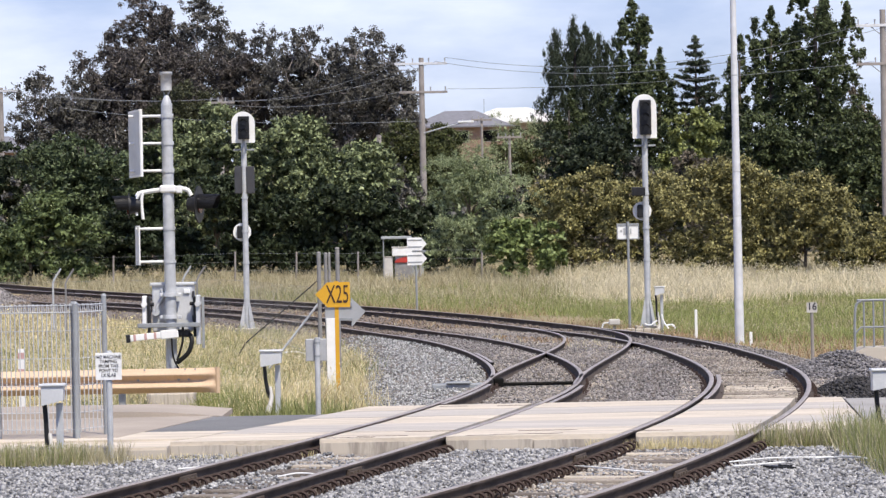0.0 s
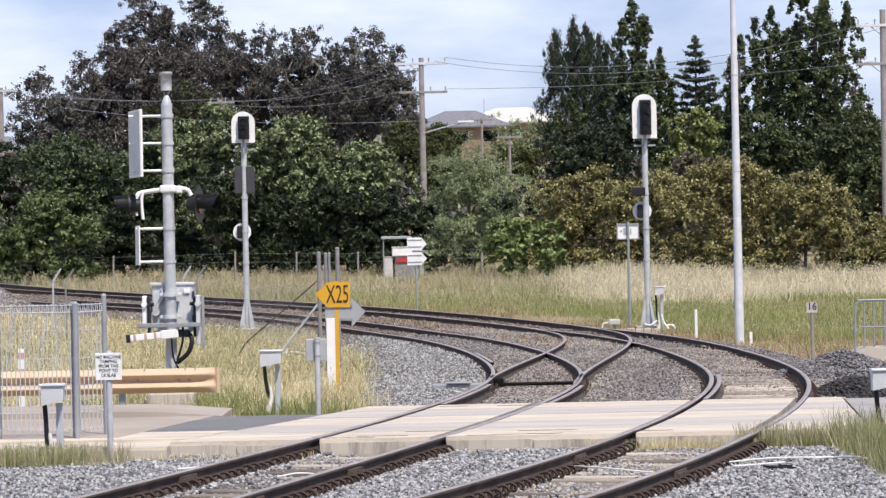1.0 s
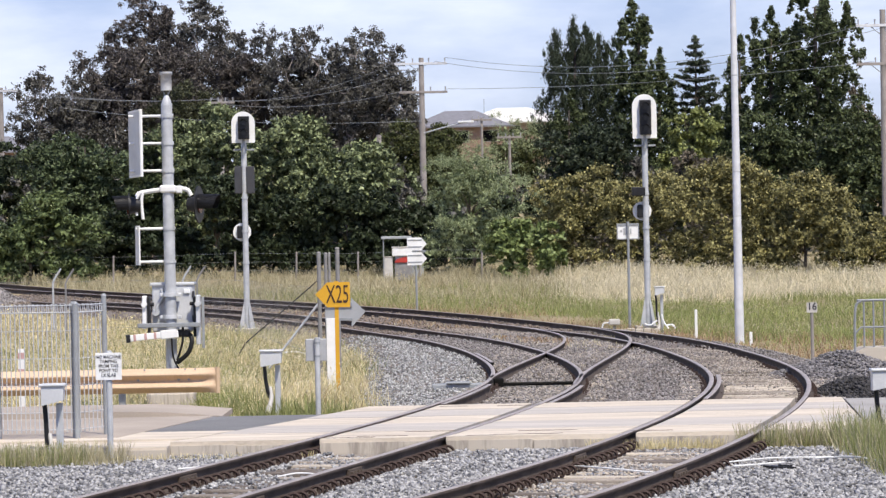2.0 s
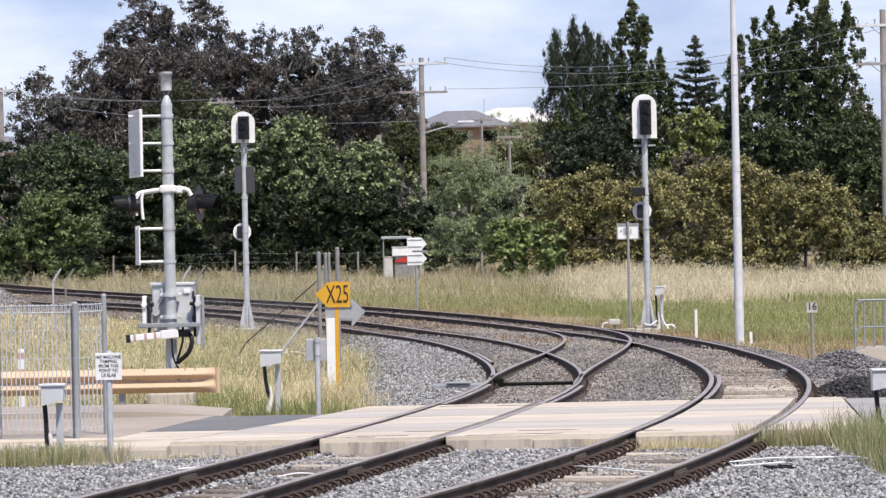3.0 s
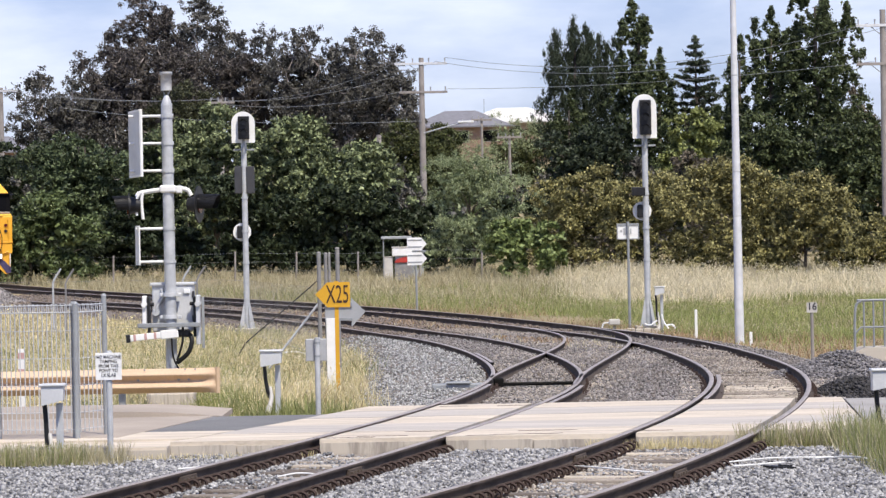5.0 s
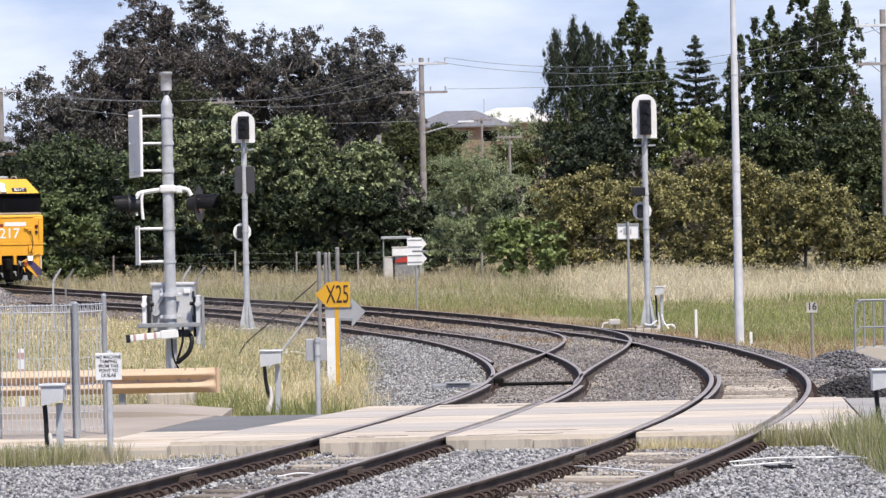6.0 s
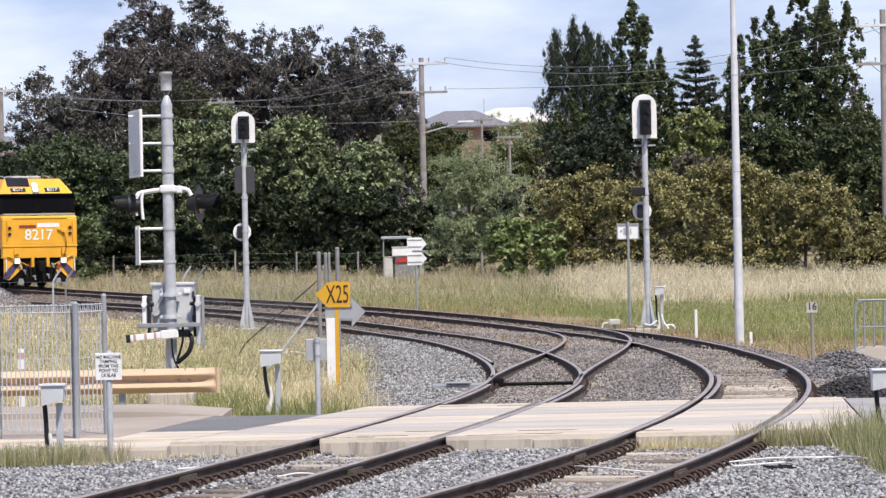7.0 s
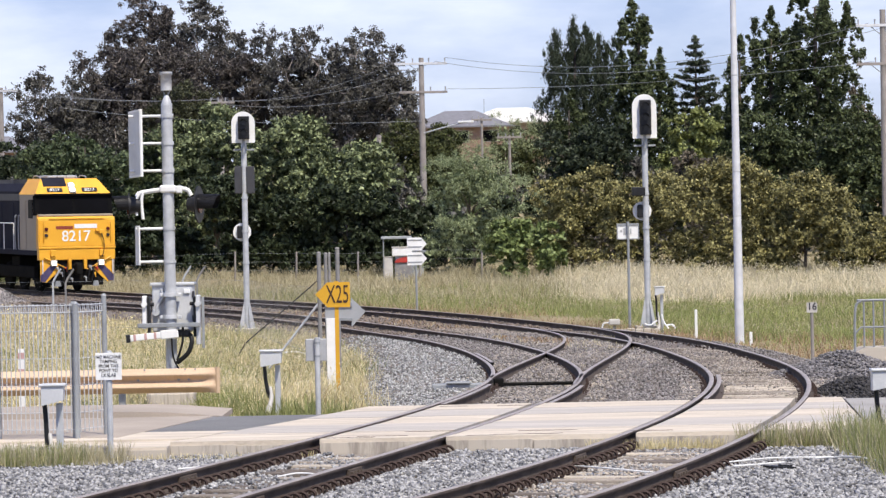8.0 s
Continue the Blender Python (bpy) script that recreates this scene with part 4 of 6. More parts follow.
def gate_posts():
    """Timber and steel fence strainers with their stays."""
    for xx, yy, top, rad, m, lab in ((-2.46, 67.0, 2.42, 0.042, GALV_DULL, "dull steel fence strainer post"), (-2.36, 68.0, 2.4, 0.035, GALV_DULL, "thin steel fence post"),
                                     (-2.29, 68.0, 2.4, 0.03, GALV_DULL, "thin grey steel fence post"), (-2.06, 66.0, 2.5, 0.042, GALV_DULL, "dull steel fence strainer post")):
        t = thing("fence_post", pose(xx, yy, -0.3), lab, "fence post", "strainer posts")
        part("tube", T([(0, 0, -0.2), (0, 0, top)], rad, 12), POSTGREY, t)
        part("cap", T([(0, 0, top), (0, 0, top + 0.03)], [rad * 1.12, rad * 0.7], 12), POSTGREY, t)
    t = thing("fence_stay", pose(0, 0, 0), "dark rusty diagonal fence stay", "fence stay")
    part("bar", T([(-2.5, 67.1, 1.57), (-4.35, 74.0, 0.18), (-4.7, 75.3, -0.3)], 0.013, 8), CHAR, t)
    t = thing("fence_stay", pose(0, 0, 0), "bright galvanised diagonal fence stay", "fence stay")
    part("bar", T([(-2.42, 67.0, 1.2), (-3.3, 67.0, 0.1), (-3.6, 67.0, -0.3)], 0.024, 8), GALV, t)


def pedestrian_fence():
    t = thing("pedestrian_fence", pose(0, 0, 0), "grey welded mesh pedestrian fence with looped top", "fence")
    runs = (((-8.6, 40.9), (-4.4, 40.55)), ((-4.4, 40.55), (-4.16, 41.2)))
    for (x0, y0), h, r in (((-4.41, 40.5), 1.6, 0.034), ((-4.45, 40.62), 1.6, 0.03), ((-4.14, 41.25), 1.68, 0.032), ((-5.37, 40.7), 1.62, 0.032), ((-7.0, 40.75), 1.62, 0.032)):
        p = part("post", T([(x0, y0, -0.3), (x0, y0, h)], r, 14), GALV_DULL, t, "galvanised fence post")
        part("cap", T([(x0, y0, h), (x0, y0, h + 0.03)], [r * 1.15, r * 0.6], 14), GALV_DULL, p)
    me = bpy.data.meshes.new("wire")
    bm = bmesh.new()
    tube(bm, [(0, 0, 0.06), (0, 0, 1.56), (0, 0.03, 1.6), (0.012, 0.06, 1.57), (0.02, 0.06, 1.5)], 0.0072, 5)
    bm.to_mesh(me)
    bm.free()
    me.materials.append(GALV)
    for (x0, y0), (x1, y1) in runs:
        n = int(math.hypot(x1 - x0, y1 - y0) / (0.055 if x0 < -5 else 0.1))
        for i in range(n):
            k = (i + 0.5) / n
            if x0 + (x1 - x0) * k > -6.2:
                shared("wire", me, t, Matrix.Translation((x0 + (x1 - x0) * k, y0 + (y1 - y0) * k, 0)))
        for z in (0.1, 0.3, 0.62, 0.95, 1.28, 1.5, 1.585):
            part("rail_wire", T([(x0, y0 - 0.006, z), (x1, y1 - 0.006, z)], 0.0045 if z < 1.5 else 0.008, 6), GALV, t)


def security_fence():
    """Chain wire fence posts with cranked tops and barbed strands on the inside of the curve."""
    for x, y, m in ((-11.35, 98.5, GALV), (-10.65, 95.5, POSTGREY), (-7.5, 97.5, GALV), (-6.95, 95.5, POSTGREY)):
        t = thing("cranked_fence_post", pose(x, y, -0.34), "grey fence post with a cranked barbed wire arm", "fence post", "security fence")
        part("tube", T([(0, 0, -0.2), (0, 0, 1.72), (0.06, 0, 1.85), (0.24, -0.02, 2.12)], 0.03, 10), m, t)
    t = thing("chain_wire_fence", pose(0, 0, 0), "faint grey chain wire fence", "fence")
    bm = bmesh.new()
    line = [(-15.5, 99.5), (-10.65, 95.5), (-6.95, 95.5), (-5.2, 88.0), (-2.46, 67.0)]
    for (x0, y0), (x1, y1) in zip(line, line[1:]):
        for z in (0.1, 0.8, 1.42):
            tube(bm, [(x0, y0, z), (x1, y1, z)], 0.004, 4)
        n = int(math.hypot(x1 - x0, y1 - y0) / 0.35)
        for i in range(n):
            for s in (-1, 1):
                a, b = i / n, min(max((i + s * 10) / n, 0), 1)
                k = abs((b - a) * n) / 10
                tube(bm, [(x0 + (x1 - x0) * a, y0 + (y1 - y0) * a, 0.05), (x0 + (x1 - x0) * b, y0 + (y1 - y0) * b, 0.05 + 1.35 * k)], 0.0011, 3, False)
    part("wire_mesh", bm, GALV_DULL, t)


def far_fence():
    t = thing("wire_fence", pose(0, 0, 0), "old timber post and wire fence before the trees", "fence")
    xs = np.arange(-27, 2, 2.6)
    pts = [(float(x), 142 - 0.12 * float(x)) for x in xs]
    for x, y in pts:
        z = gz(x, y)
        part("post", T([(x, y, z - 0.2), (x + 0.03, y, z + 1.25)], 0.042, 8), POLEWOOD, t, "weathered timber fence post")
    for k in (0.5, 0.9, 1.3):
        part("wire", T([(x, y - 0.06, gz(x, y) + k * 0.9) for x, y in pts], 0.004, 4), GALV_DULL, t)


def small_posts():
    t = thing("mile_post", pose(7.62, 70.3, -0.3), "small white plate numbered 16 on a grey post", "sign")
    part("post", T([(0, 0, -0.2), (0, 0, 1.16)], 0.035, 10), POLEWOOD, t)
    b = part("plate", P([(-0.1, 0.98), (0.1, 0.98), (0.11, 1.0), (0.11, 1.19), (-0.11, 1.19), (-0.11, 1.0)], 0.012, "y", -0.05), FADEDWHITE, t, "white number plate of the distance post")
    lettering("16", 0.2, CHAR, b, Matrix.Translation((0, -0.055, 1.1)) @ pose(0, 0, 0, 90), bold=0.004)
    for x, y, h in ((6.5, 87.6, 0.72), (7.45, 82.5, 0.26)):
        t = thing("marker_post", pose(x, y, float(rise(y)) - 0.3), "short white marker post", "marker post", "white marker posts")
        part("peg", B(-0.035, 0.035, -0.02, 0.02, -0.1, h, 0.008), WHITE, t)
        part("tip", B(-0.03, 0.03, -0.018, 0.018, h, h + 0.02, 0.006), WHITE, t)
    t = thing("hazard_post", pose(-6.5, 52, -0.2), "white hazard post with faded red bands", "marker post")
    body = part("peg", B(-0.05, 0.05, -0.02, 0.02, -0.1, 0.96, 0.008), WHITE, t)
    for z in (0.3, 0.55, 0.8):
        part("band", B(-0.053, 0.053, -0.024, 0.024, z, z + 0.1, 0.004), FADED, body, "faded red band")
    t = thing("notice_plate", pose(5.28, 96.7, float(rise(96.7)) - 0.3), "white notice plate on a thin grey post", "sign")
    part("post", T([(0, -0.09, -0.2), (0, -0.09, 2.98)], 0.04, 10), GALV_DULL, t)
    b = part("plate", B(-0.31, 0.31, -0.045, -0.03, 2.48, 2.92, 0.01), WHITE, t, "white plate in a grey rim")
    for x0, x1, z0, z1 in ((-0.32, 0.32, 2.86, 2.93), (-0.32, 0.32, 2.47, 2.5), (-0.32, -0.29, 2.5, 2.86), (0.29, 0.32, 2.5, 2.86)):
        part("rim", B(x0, x1, -0.06, -0.04, z0, z1, 0.004), GALV_DULL, b)
    for x0, x1, z0, z1 in ((-0.13, -0.06, 2.6, 2.8), (-0.22, -0.16, 2.68, 2.74), (0.06, 0.1, 2.62, 2.78)):
        part("mark", B(x0, x1, -0.05, -0.042, z0, z1), SIGN_GREY, b)
    t = thing("direction_sign", pose(-0.89, 110.7, gz(-0.9, 110.7)), "grey sign with two arrow boards on a thin post", "sign")
    part("post", T([(0, 0, -0.2), (0, 0, 2.45)], 0.035, 10), GALV_DULL, t)
    for z in (1.52, 2.0):
        part("arrow_board", P([(-0.28, z), (0.18, z), (0.36, z + 0.21), (0.18, z + 0.42), (-0.28, z + 0.42)], 0.015, "y", -0.05), WHITE, t, "white arrow board")
    for z in (1.6, 1.82, 2.1, 2.32):
        part("rib", B(-0.26, 0.2, -0.062, -0.05, z, z + 0.035), GALV_DULL, t)
    t = thing("street_lamp", pose(7.33, 84.3, -0.3), "tall tapered grey steel lamp pole", "street lamp")
    part("pole", T([(0, 0, -0.2), (0, 0, 4.5), (0, 0, 10.0)], [0.118, 0.095, 0.065], 20), PALEPOLE, t)
    part("outreach", T(cable([(0, 0, 9.9), (0.2, 0.1, 10.3), (1.2, 0.5, 10.6)], 12), 0.035, 8), GALV_DULL, t)
    part("luminaire", B(1.1, 1.7, 0.4, 0.65, 10.52, 10.66, 0.04), GALV_DULL, t)
    for z in (3.1, 4.2, 6.6):
        part("band", T([(0, 0, z), (0, 0, z + 0.03)], 0.115 - 0.004 * z, 18), GALV, t)
    # low white pipes and cabinets by the far signal
    t = thing("junction_case", pose(4.62, 92.0, float(rise(92)) - 0.25), "small white junction case with looped pale cables", "equipment box")
    part("case", B(-0.16, 0.14, -0.1, 0.1, 0.18, 0.34, 0.03), FADEDWHITE, t)
    part("case_leg", B(-0.04, 0.04, -0.03, 0.03, -0.1, 0.2, 0.004), GALV_DULL, t)
    part("cable", T(cable([(-0.16, 0, 0.25), (-0.3, 0, 0.22), (-0.34, 0, 0.08), (-0.24, 0, 0.0)], 18), 0.022, 6), WHITE, t, "looped white cable")
    t = thing("cable_trough", pose(5.3, 92.3, float(rise(92.3)) - 0.25), "low grey concrete cable trough beside the track", "cable trough")
    for k in range(5):
        part("trough_lid", B(-0.55 + 0.22 * k, -0.35 + 0.22 * k, -0.16, 0.16, -0.1, 0.05 + 0.02 * (k % 2), 0.015), CONC_FACE, t)
    t = cable_box(5.93, 93.0, float(rise(93)) - 0.25, 0.95, 0.25, "small pale box on a post beside the signal")
    for pts in (((0.02, -0.12, 0.42), (0.08, -0.14, 0.2), (0.2, -0.18, 0.02)), ((-0.1, -0.15, 0.25), (-0.3, -0.18, 0.12), (-0.45, -0.15, 0.16)), ((0.15, -0.15, 0.1), (0.3, -0.18, 0.12), (0.4, -0.18, 0.02))):
        part("loose_end", T(cable(pts, 12), 0.026, 6), WHITE, t, "torn pale cable wrap")


def handrail():
    t = thing("handrail", pose(7.7, 63.2, 0.02), "grey tubular handrail on a concrete headwall", "handrail")
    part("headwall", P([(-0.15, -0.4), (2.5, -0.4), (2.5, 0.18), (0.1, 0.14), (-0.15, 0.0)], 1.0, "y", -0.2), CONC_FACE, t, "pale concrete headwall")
    bm = bmesh.new()
    tube(bm, cable([(-0.06, 0, -0.2), (-0.04, 0, 0.82), (0.06, 0, 1.0), (0.2, 0, 1.02), (2.4, 0, 1.02)], 40), 0.024, 8)
    tube(bm, [(-0.05, 0, 0.4), (0.06, 0, 0.52), (2.4, 0, 0.52)], 0.02, 8)
    part("rail", bm, GALV_DULL, t)
    for x in (0.12, 0.3, 0.5, 1.0, 1.6):
        part("baluster", T([(x, 0, 0.1), (x, 0, 1.02)], 0.018, 8), GALV_DULL, t)


def loose_cables():
    for pts, z0 in ((((2.9, 35.6), (3.4, 35.9), (4.0, 36.4), (4.35, 36.1), (4.6, 34.6)), -0.13), (((2.95, 35.0), (3.5, 35.2)), -0.13), (((3.9, 35.9), (4.3, 35.7), (4.55, 34.9)), -0.12),
                    (((-3.1, 34.5), (-2.9, 34.9), (-2.75, 34.2)), -0.14), (((-2.9, 36.5), (-2.5, 36.7)), -0.14), (((-1.75, 34.8), (-1.5, 35.0), (-1.1, 34.7)), -0.13), (((1.3, 35.6), (1.6, 34.9), (2.2, 34.3)), -0.13),
                    (((-3.9, 75.0), (-3.4, 76.5), (-3.0, 75.0), (-2.5, 76.0)), -0.12)):
        t = thing("loose_cable", pose(0, 0, 0), "pale loose cable lying on the ballast", "cable", "loose cables")
        part("strand", T(cable([(x, y, z0 + 0.02 * math.sin(i * 2)) for i, (x, y) in enumerate(pts)], 24), 0.009 if pts[0][1] < 50 else 0.02, 6), WHITE, t)


def scrap():
    t = thing("rubber_scrap", pose(3.42, 34.9, -0.15, 0, 4, 12), "flat black rubber scrap lying on the ballast", "scrap")
    part("pad", P([(-0.14, -0.1), (0.02, -0.14), (0.16, -0.06), (0.13, 0.1), (-0.05, 0.13), (-0.16, 0.06)], 0.02, "z", 0.0), RUBBER, t)
    part("flap", P([(-0.02, -0.05), (0.12, -0.04), (0.1, 0.08), (0.0, 0.07)], 0.012, "z", 0.022), RUBBER, t)


def stall():
    z = gz(-1.7, 141)
    t = thing("storage_chest", pose(-1.72, 141, z), "white storage chest with a red base in the grass", "chest")
    part("leg_frame", B(-0.3, 0.4, -0.2, 0.2, -0.1, 0.76, 0.03), POSTGREY, t, "weathered grey stand")
    part("base", P([(-0.3, 0.76), (0.45, 0.76), (0.45, 1.02), (0.2, 1.02), (0.05, 0.98), (-0.22, 0.9)], 0.5, "y", -0.25), RED, t, "dull red base")
    part("chest", B(-0.4, 0.42, -0.3, 0.3, 1.02, 1.36, 0.04), WHITE, t)
    part("lid", B(-0.42, 0.44, -0.32, 0.32, 1.36, 1.42, 0.02), FADEDWHITE, t)
    t = thing("block", pose(-2.28, 141, z), "pale concrete block in the grass", "block")
    part("stone", B(-0.18, 0.18, -0.2, 0.2, -0.1, 0.98, 0.04), FADEDWHITE, t)
    part("cap", B(-0.2, 0.2, -0.22, 0.22, 0.98, 1.02, 0.02), CONC_FACE, t)
    t = thing("garden_shed", pose(-1.6, 146, gz(-1.6, 146)), "low pale shed with a flat awning under trees", "shed")
    part("wall", B(-0.45, 0.75, -0.8, 0.8, -0.2, 1.0, 0.01), SIGN_GREY, t)
    part("roof", P([(-0.55, 1.0), (0.85, 1.0), (0.85, 1.1), (-0.55, 1.25)], 2.0, "y", -1.0), GALV_DULL, t)
    part("awning", B(-1.05, 0.25, -0.9, 0.9, 1.6, 1.72, 0.02), SIGN_GREY, t)
    for x in (-0.95, 0.15):
        part("awning_post", T([(x, -0.8, -0.2), (x, -0.8, 1.6)], 0.03, 8), GALV_DULL, t)


def power_pole(x, y, top, arms, label, lamp=False, stout=1.0):
    z = gz(x, y)
    t = thing("power_pole", pose(x, y, z), label, "power pole", "power poles")
    h = top - z
    part("pole", T([(0, 0, -0.3), (0, 0, h * 0.5), (0, 0, h)], [0.19 * stout, 0.165 * stout, 0.13 * stout], 12), POLEWOOD, t, "weathered timber pole")
    for zz, x0, x1 in arms:
        a = part("crossarm", B(x0, x1, -0.17, -0.06, zz - z - 0.06, zz - z + 0.06, 0.01), PALEPOLE if zz > 11.4 else POLEWOOD, t, "pale weathered crossarm")
        for xx in np.linspace(x0 + 0.1, x1 - 0.1, 4):
            part("insulator", T([(xx, -0.11, zz - z + 0.05), (xx, -0.11, zz - z + 0.28)], [0.025, 0.04], 8), SIGN_GREY, a)
        part("brace", T([(x0 * 0.5, -0.1, zz - z), (0, -0.1, zz - z - 0.5)], 0.02, 6), GALV_DULL, a)
    if lamp:
        part("lamp_arm", T(cable([(0.1, -0.1, 6.4), (1.0, -0.3, 6.63), (2.0, -0.4, 6.87)], 12), 0.035, 8), GALV, t)
        part("luminaire", B(1.8, 2.6, -0.52, -0.28, 6.85, 6.97, 0.04), WHITE, t)
    return t


def wires(pairs):
    t = thing("power_lines", pose(0, 0, 0), "thin grey overhead power lines", "power line")
    for a, b, sag in pairs:
        a, b = Vector(a), Vector(b)
        part("wire", T([a.lerp(b, k) - Vector((0, 0, sag * 4 * k * (1 - k))) for k in np.linspace(0, 1, 18)], 0.012, 5), GALV_DULL, t)


def houses():
    for x, y, z, w, d, roof, lab in ((2.0, 340, 11.7, 9.6, 8, ROOF, "brick house with a grey hipped roof on the hill"), (7.9, 372, 13.2, 11, 9, ROOFWHITE, "house with a pale sheet roof on the hill"),
                                     (-46.0, 350, 10.4, 9, 8, ROOF, "grey roofed house behind the gum trees")):
        t = thing("house", pose(x, y, z), lab, "house", "houses on the hill")
        base = -(z - gz(x, y)) - 0.3
        wall = part("wall", B(-w / 2, w / 2, -d / 2, d / 2, base, 2.4), BRICK, t, "dull brick wall")
        bm = bmesh.new()
        e, rz = 0.6, 2.35
        c = [bm.verts.new(p) for p in ((-w / 2 - e, -d / 2 - e, rz), (w / 2 + e, -d / 2 - e, rz), (w / 2 + e, d / 2 + e, rz), (-w / 2 - e, d / 2 + e, rz), (-w * 0.16, 0, rz + 1.75), (w * 0.16, 0, rz + 1.75))]
        for f in ((0, 1, 5, 4), (2, 3, 4, 5), (1, 2, 5), (3, 0, 4), (3, 2, 1, 0)):
            bm.faces.new([c[i] for i in f])
        part("roof", bm, roof, t)
        part("gutter", B(-w / 2 - e, w / 2 + e, -d / 2 - e - 0.08, -d / 2 - e, rz - 0.08, rz + 0.08), roof, t)
        for k in (-0.32, 0.0, 0.3):
            win = part("window", B(k * w - 0.8, k * w + 0.8, -d / 2 - 0.04, -d / 2 - 0.01, 0.8, 2.0), POLEWOOD, t, "brown window frame")
            part("pane", B(k * w - 0.72, k * w + 0.72, -d / 2 - 0.06, -d / 2 - 0.045, 0.88, 1.92), GLASS, win)
        part("aerial", T([(w * 0.25, 0, rz + 1), (w * 0.25, 0, rz + 2.9)], 0.03, 6), GALV_DULL, t)


# ---- the locomotive ----
def locomotive():
    """Its front at the origin, facing +x, rails at z = 0."""
    t = thing("locomotive", pose(0, 0, 0), "yellow fronted diesel locomotive with dark body and lit headlights", "locomotive")
    W = 1.5
    # cab shell: outline seen from the side
    bm = P([(0, 1.68), (0, 2.72), (-0.06, 2.8), (-0.32, 2.86), (-0.34, 1.68)], 2 * W - 0.02, "y", -W + 0.01)
    bmesh.ops.bevel(bm, geom=bm.edges[:], offset=0.035, segments=2, affect="EDGES")
    nose = part("nose", bm, YELLOW, t, "bright yellow nose")
    part("ledge", B(-0.3, 0.03, -W, W, 1.62, 1.7, 0.015), YELLOW, nose)
    bm = B(-0.25, 0.0, -W + 0.02, W - 0.02, 1.2, 1.62, 0.02)
    part("buffer_beam", bm, YELLOW, t, "yellow buffer beam")
    for s in (-1, 1):
        part("nose_rail", T(cable([(0.0, s * 1.3, 1.85), (0.06, s * 1.3, 1.95), (0.06, s * 1.3, 2.55), (0.0, s * 1.3, 2.62)], 16), 0.016, 6), YELLOW, nose)
        for z in (2.35, 2.12):
            part("marker_lamp", T([(0, s * 1.2, z), (0.04, s * 1.2, z)], 0.065, 14), RED_LENS if z > 2.2 else LAMP_OFF, nose, "round marker lamp")
        part("step_box", B(0.0, 0.08, s * 0.95 - 0.1, s * 0.95 + 0.1, 1.34, 1.58, 0.02), YELLOW, t)
    bm = B(0.0, 0.09, 0.84, 1.0, 2.16, 2.32, 0.02)
    tube(bm, [(0.05, 0.86, 2.24), (0.05, 0.7, 2.3)], 0.035, 8)
    part("socket_box", bm, YELLOW, nose, "yellow socket box on the nose")
    part("jumper_cable", T(cable([(0.06, 0.92, 2.18), (0.1, 1.0, 1.95), (0.09, 1.02, 1.6), (0.08, 0.94, 1.3)], 15), 0.016, 6), RUBBER, nose, "black jumper cable")
    part("top_rail", T([(0.02, -1.1, 2.74), (0.02, 1.1, 2.74)], 0.02, 6), YELLOW, nose)
    bm = P([(-0.3, 1.68), (-0.3, 2.86), (-0.42, 3.62), (-0.46, 3.66), (-2.4, 3.66), (-2.4, 1.5), (-0.3, 1.5)], 2 * W - 0.1, "y", -W + 0.05)
    cab = part("cab", bm, TAN, t, "grey tan cab side")
    bm = P([(-W + 0.03, 2.9), (W - 0.03, 2.9), (W - 0.05, 3.62), (-W + 0.05, 3.62)], 0.03, "x", 0)
    for v in bm.verts:
        v.co.x += -0.33 - (v.co.z - 2.86) * 0.16 + 0.01
    ws = part("windscreen", bm, GLASS, cab, "dark windscreen")
    bm = bmesh.new()
    for y0, y1 in ((-0.05, 0.05), (-W + 0.0, -W + 0.16), (W - 0.16, W - 0.0)):
        box(bm, -0.02, 0.04, y0, y1, 2.88, 3.64)
    box(bm, -0.02, 0.04, -W + 0.04, W - 0.04, 2.86, 2.96)
    box(bm, -0.02, 0.04, -W + 0.0, W - 0.0, 3.54, 3.66)
    for v in bm.verts:
        v.co.x += -0.33 - (v.co.z - 2.86) * 0.16 + 0.01
    part("windscreen_frame", bm, DEEP, ws)
    for s in (-1, 1):
        part("corner_pillar", B(-0.62, -0.36, s * (W - 0.02) - 0.03, s * (W - 0.02) + 0.03, 2.86, 3.6, 0.02), DEEP, cab, "black corner pillar")
        part("side_window", B(-1.3, -0.8, s * (W - 0.04) - 0.015, s * (W - 0.04) + 0.015, 2.75, 3.45, 0.01), GLASS, cab, "dark side window")
        part("cab_door", B(-2.3, -1.6, s * (W - 0.04) - 0.012, s * (W - 0.04) + 0.012, 1.6, 3.4, 0.01), TAN, cab)
    part("brow", B(-0.5, -0.3, -W, W, 3.58, 3.66, 0.02), DEEP, cab, "black brow over the windscreen")
    part("sill", B(-0.36, -0.08, -W + 0.06, W - 0.06, 2.82, 2.9, 0.02), TAN, cab, "grey sill below the windscreen")
    # roof front: a sloping yellow visor with chamfered sides
    bm = bmesh.new()
    v = [bm.verts.new(p) for p in ((-0.4, -W + 0.02, 3.64), (-0.4, W - 0.02, 3.64), (-0.92, W - 0.4, 4.22), (-0.92, -W + 0.4, 4.22), (-2.4, -W + 0.02, 3.64), (-2.4, W - 0.02, 3.64), (-2.4, W - 0.4, 4.22), (-2.4, -W + 0.4, 4.22))]
    for f in ((0, 1, 2, 3), (1, 5, 6, 2), (4, 0, 3, 7), (3, 2, 6, 7), (5, 4, 7, 6), (1, 0, 4, 5)):
        bm.faces.new([v[i] for i in f])
    bmesh.ops.recalc_face_normals(bm, faces=bm.faces)
    roof = part("cab_roof", bm, YELLOW, t, "yellow sloping cab roof")
    tilt = math.degrees(math.atan2(0.58, 0.52))

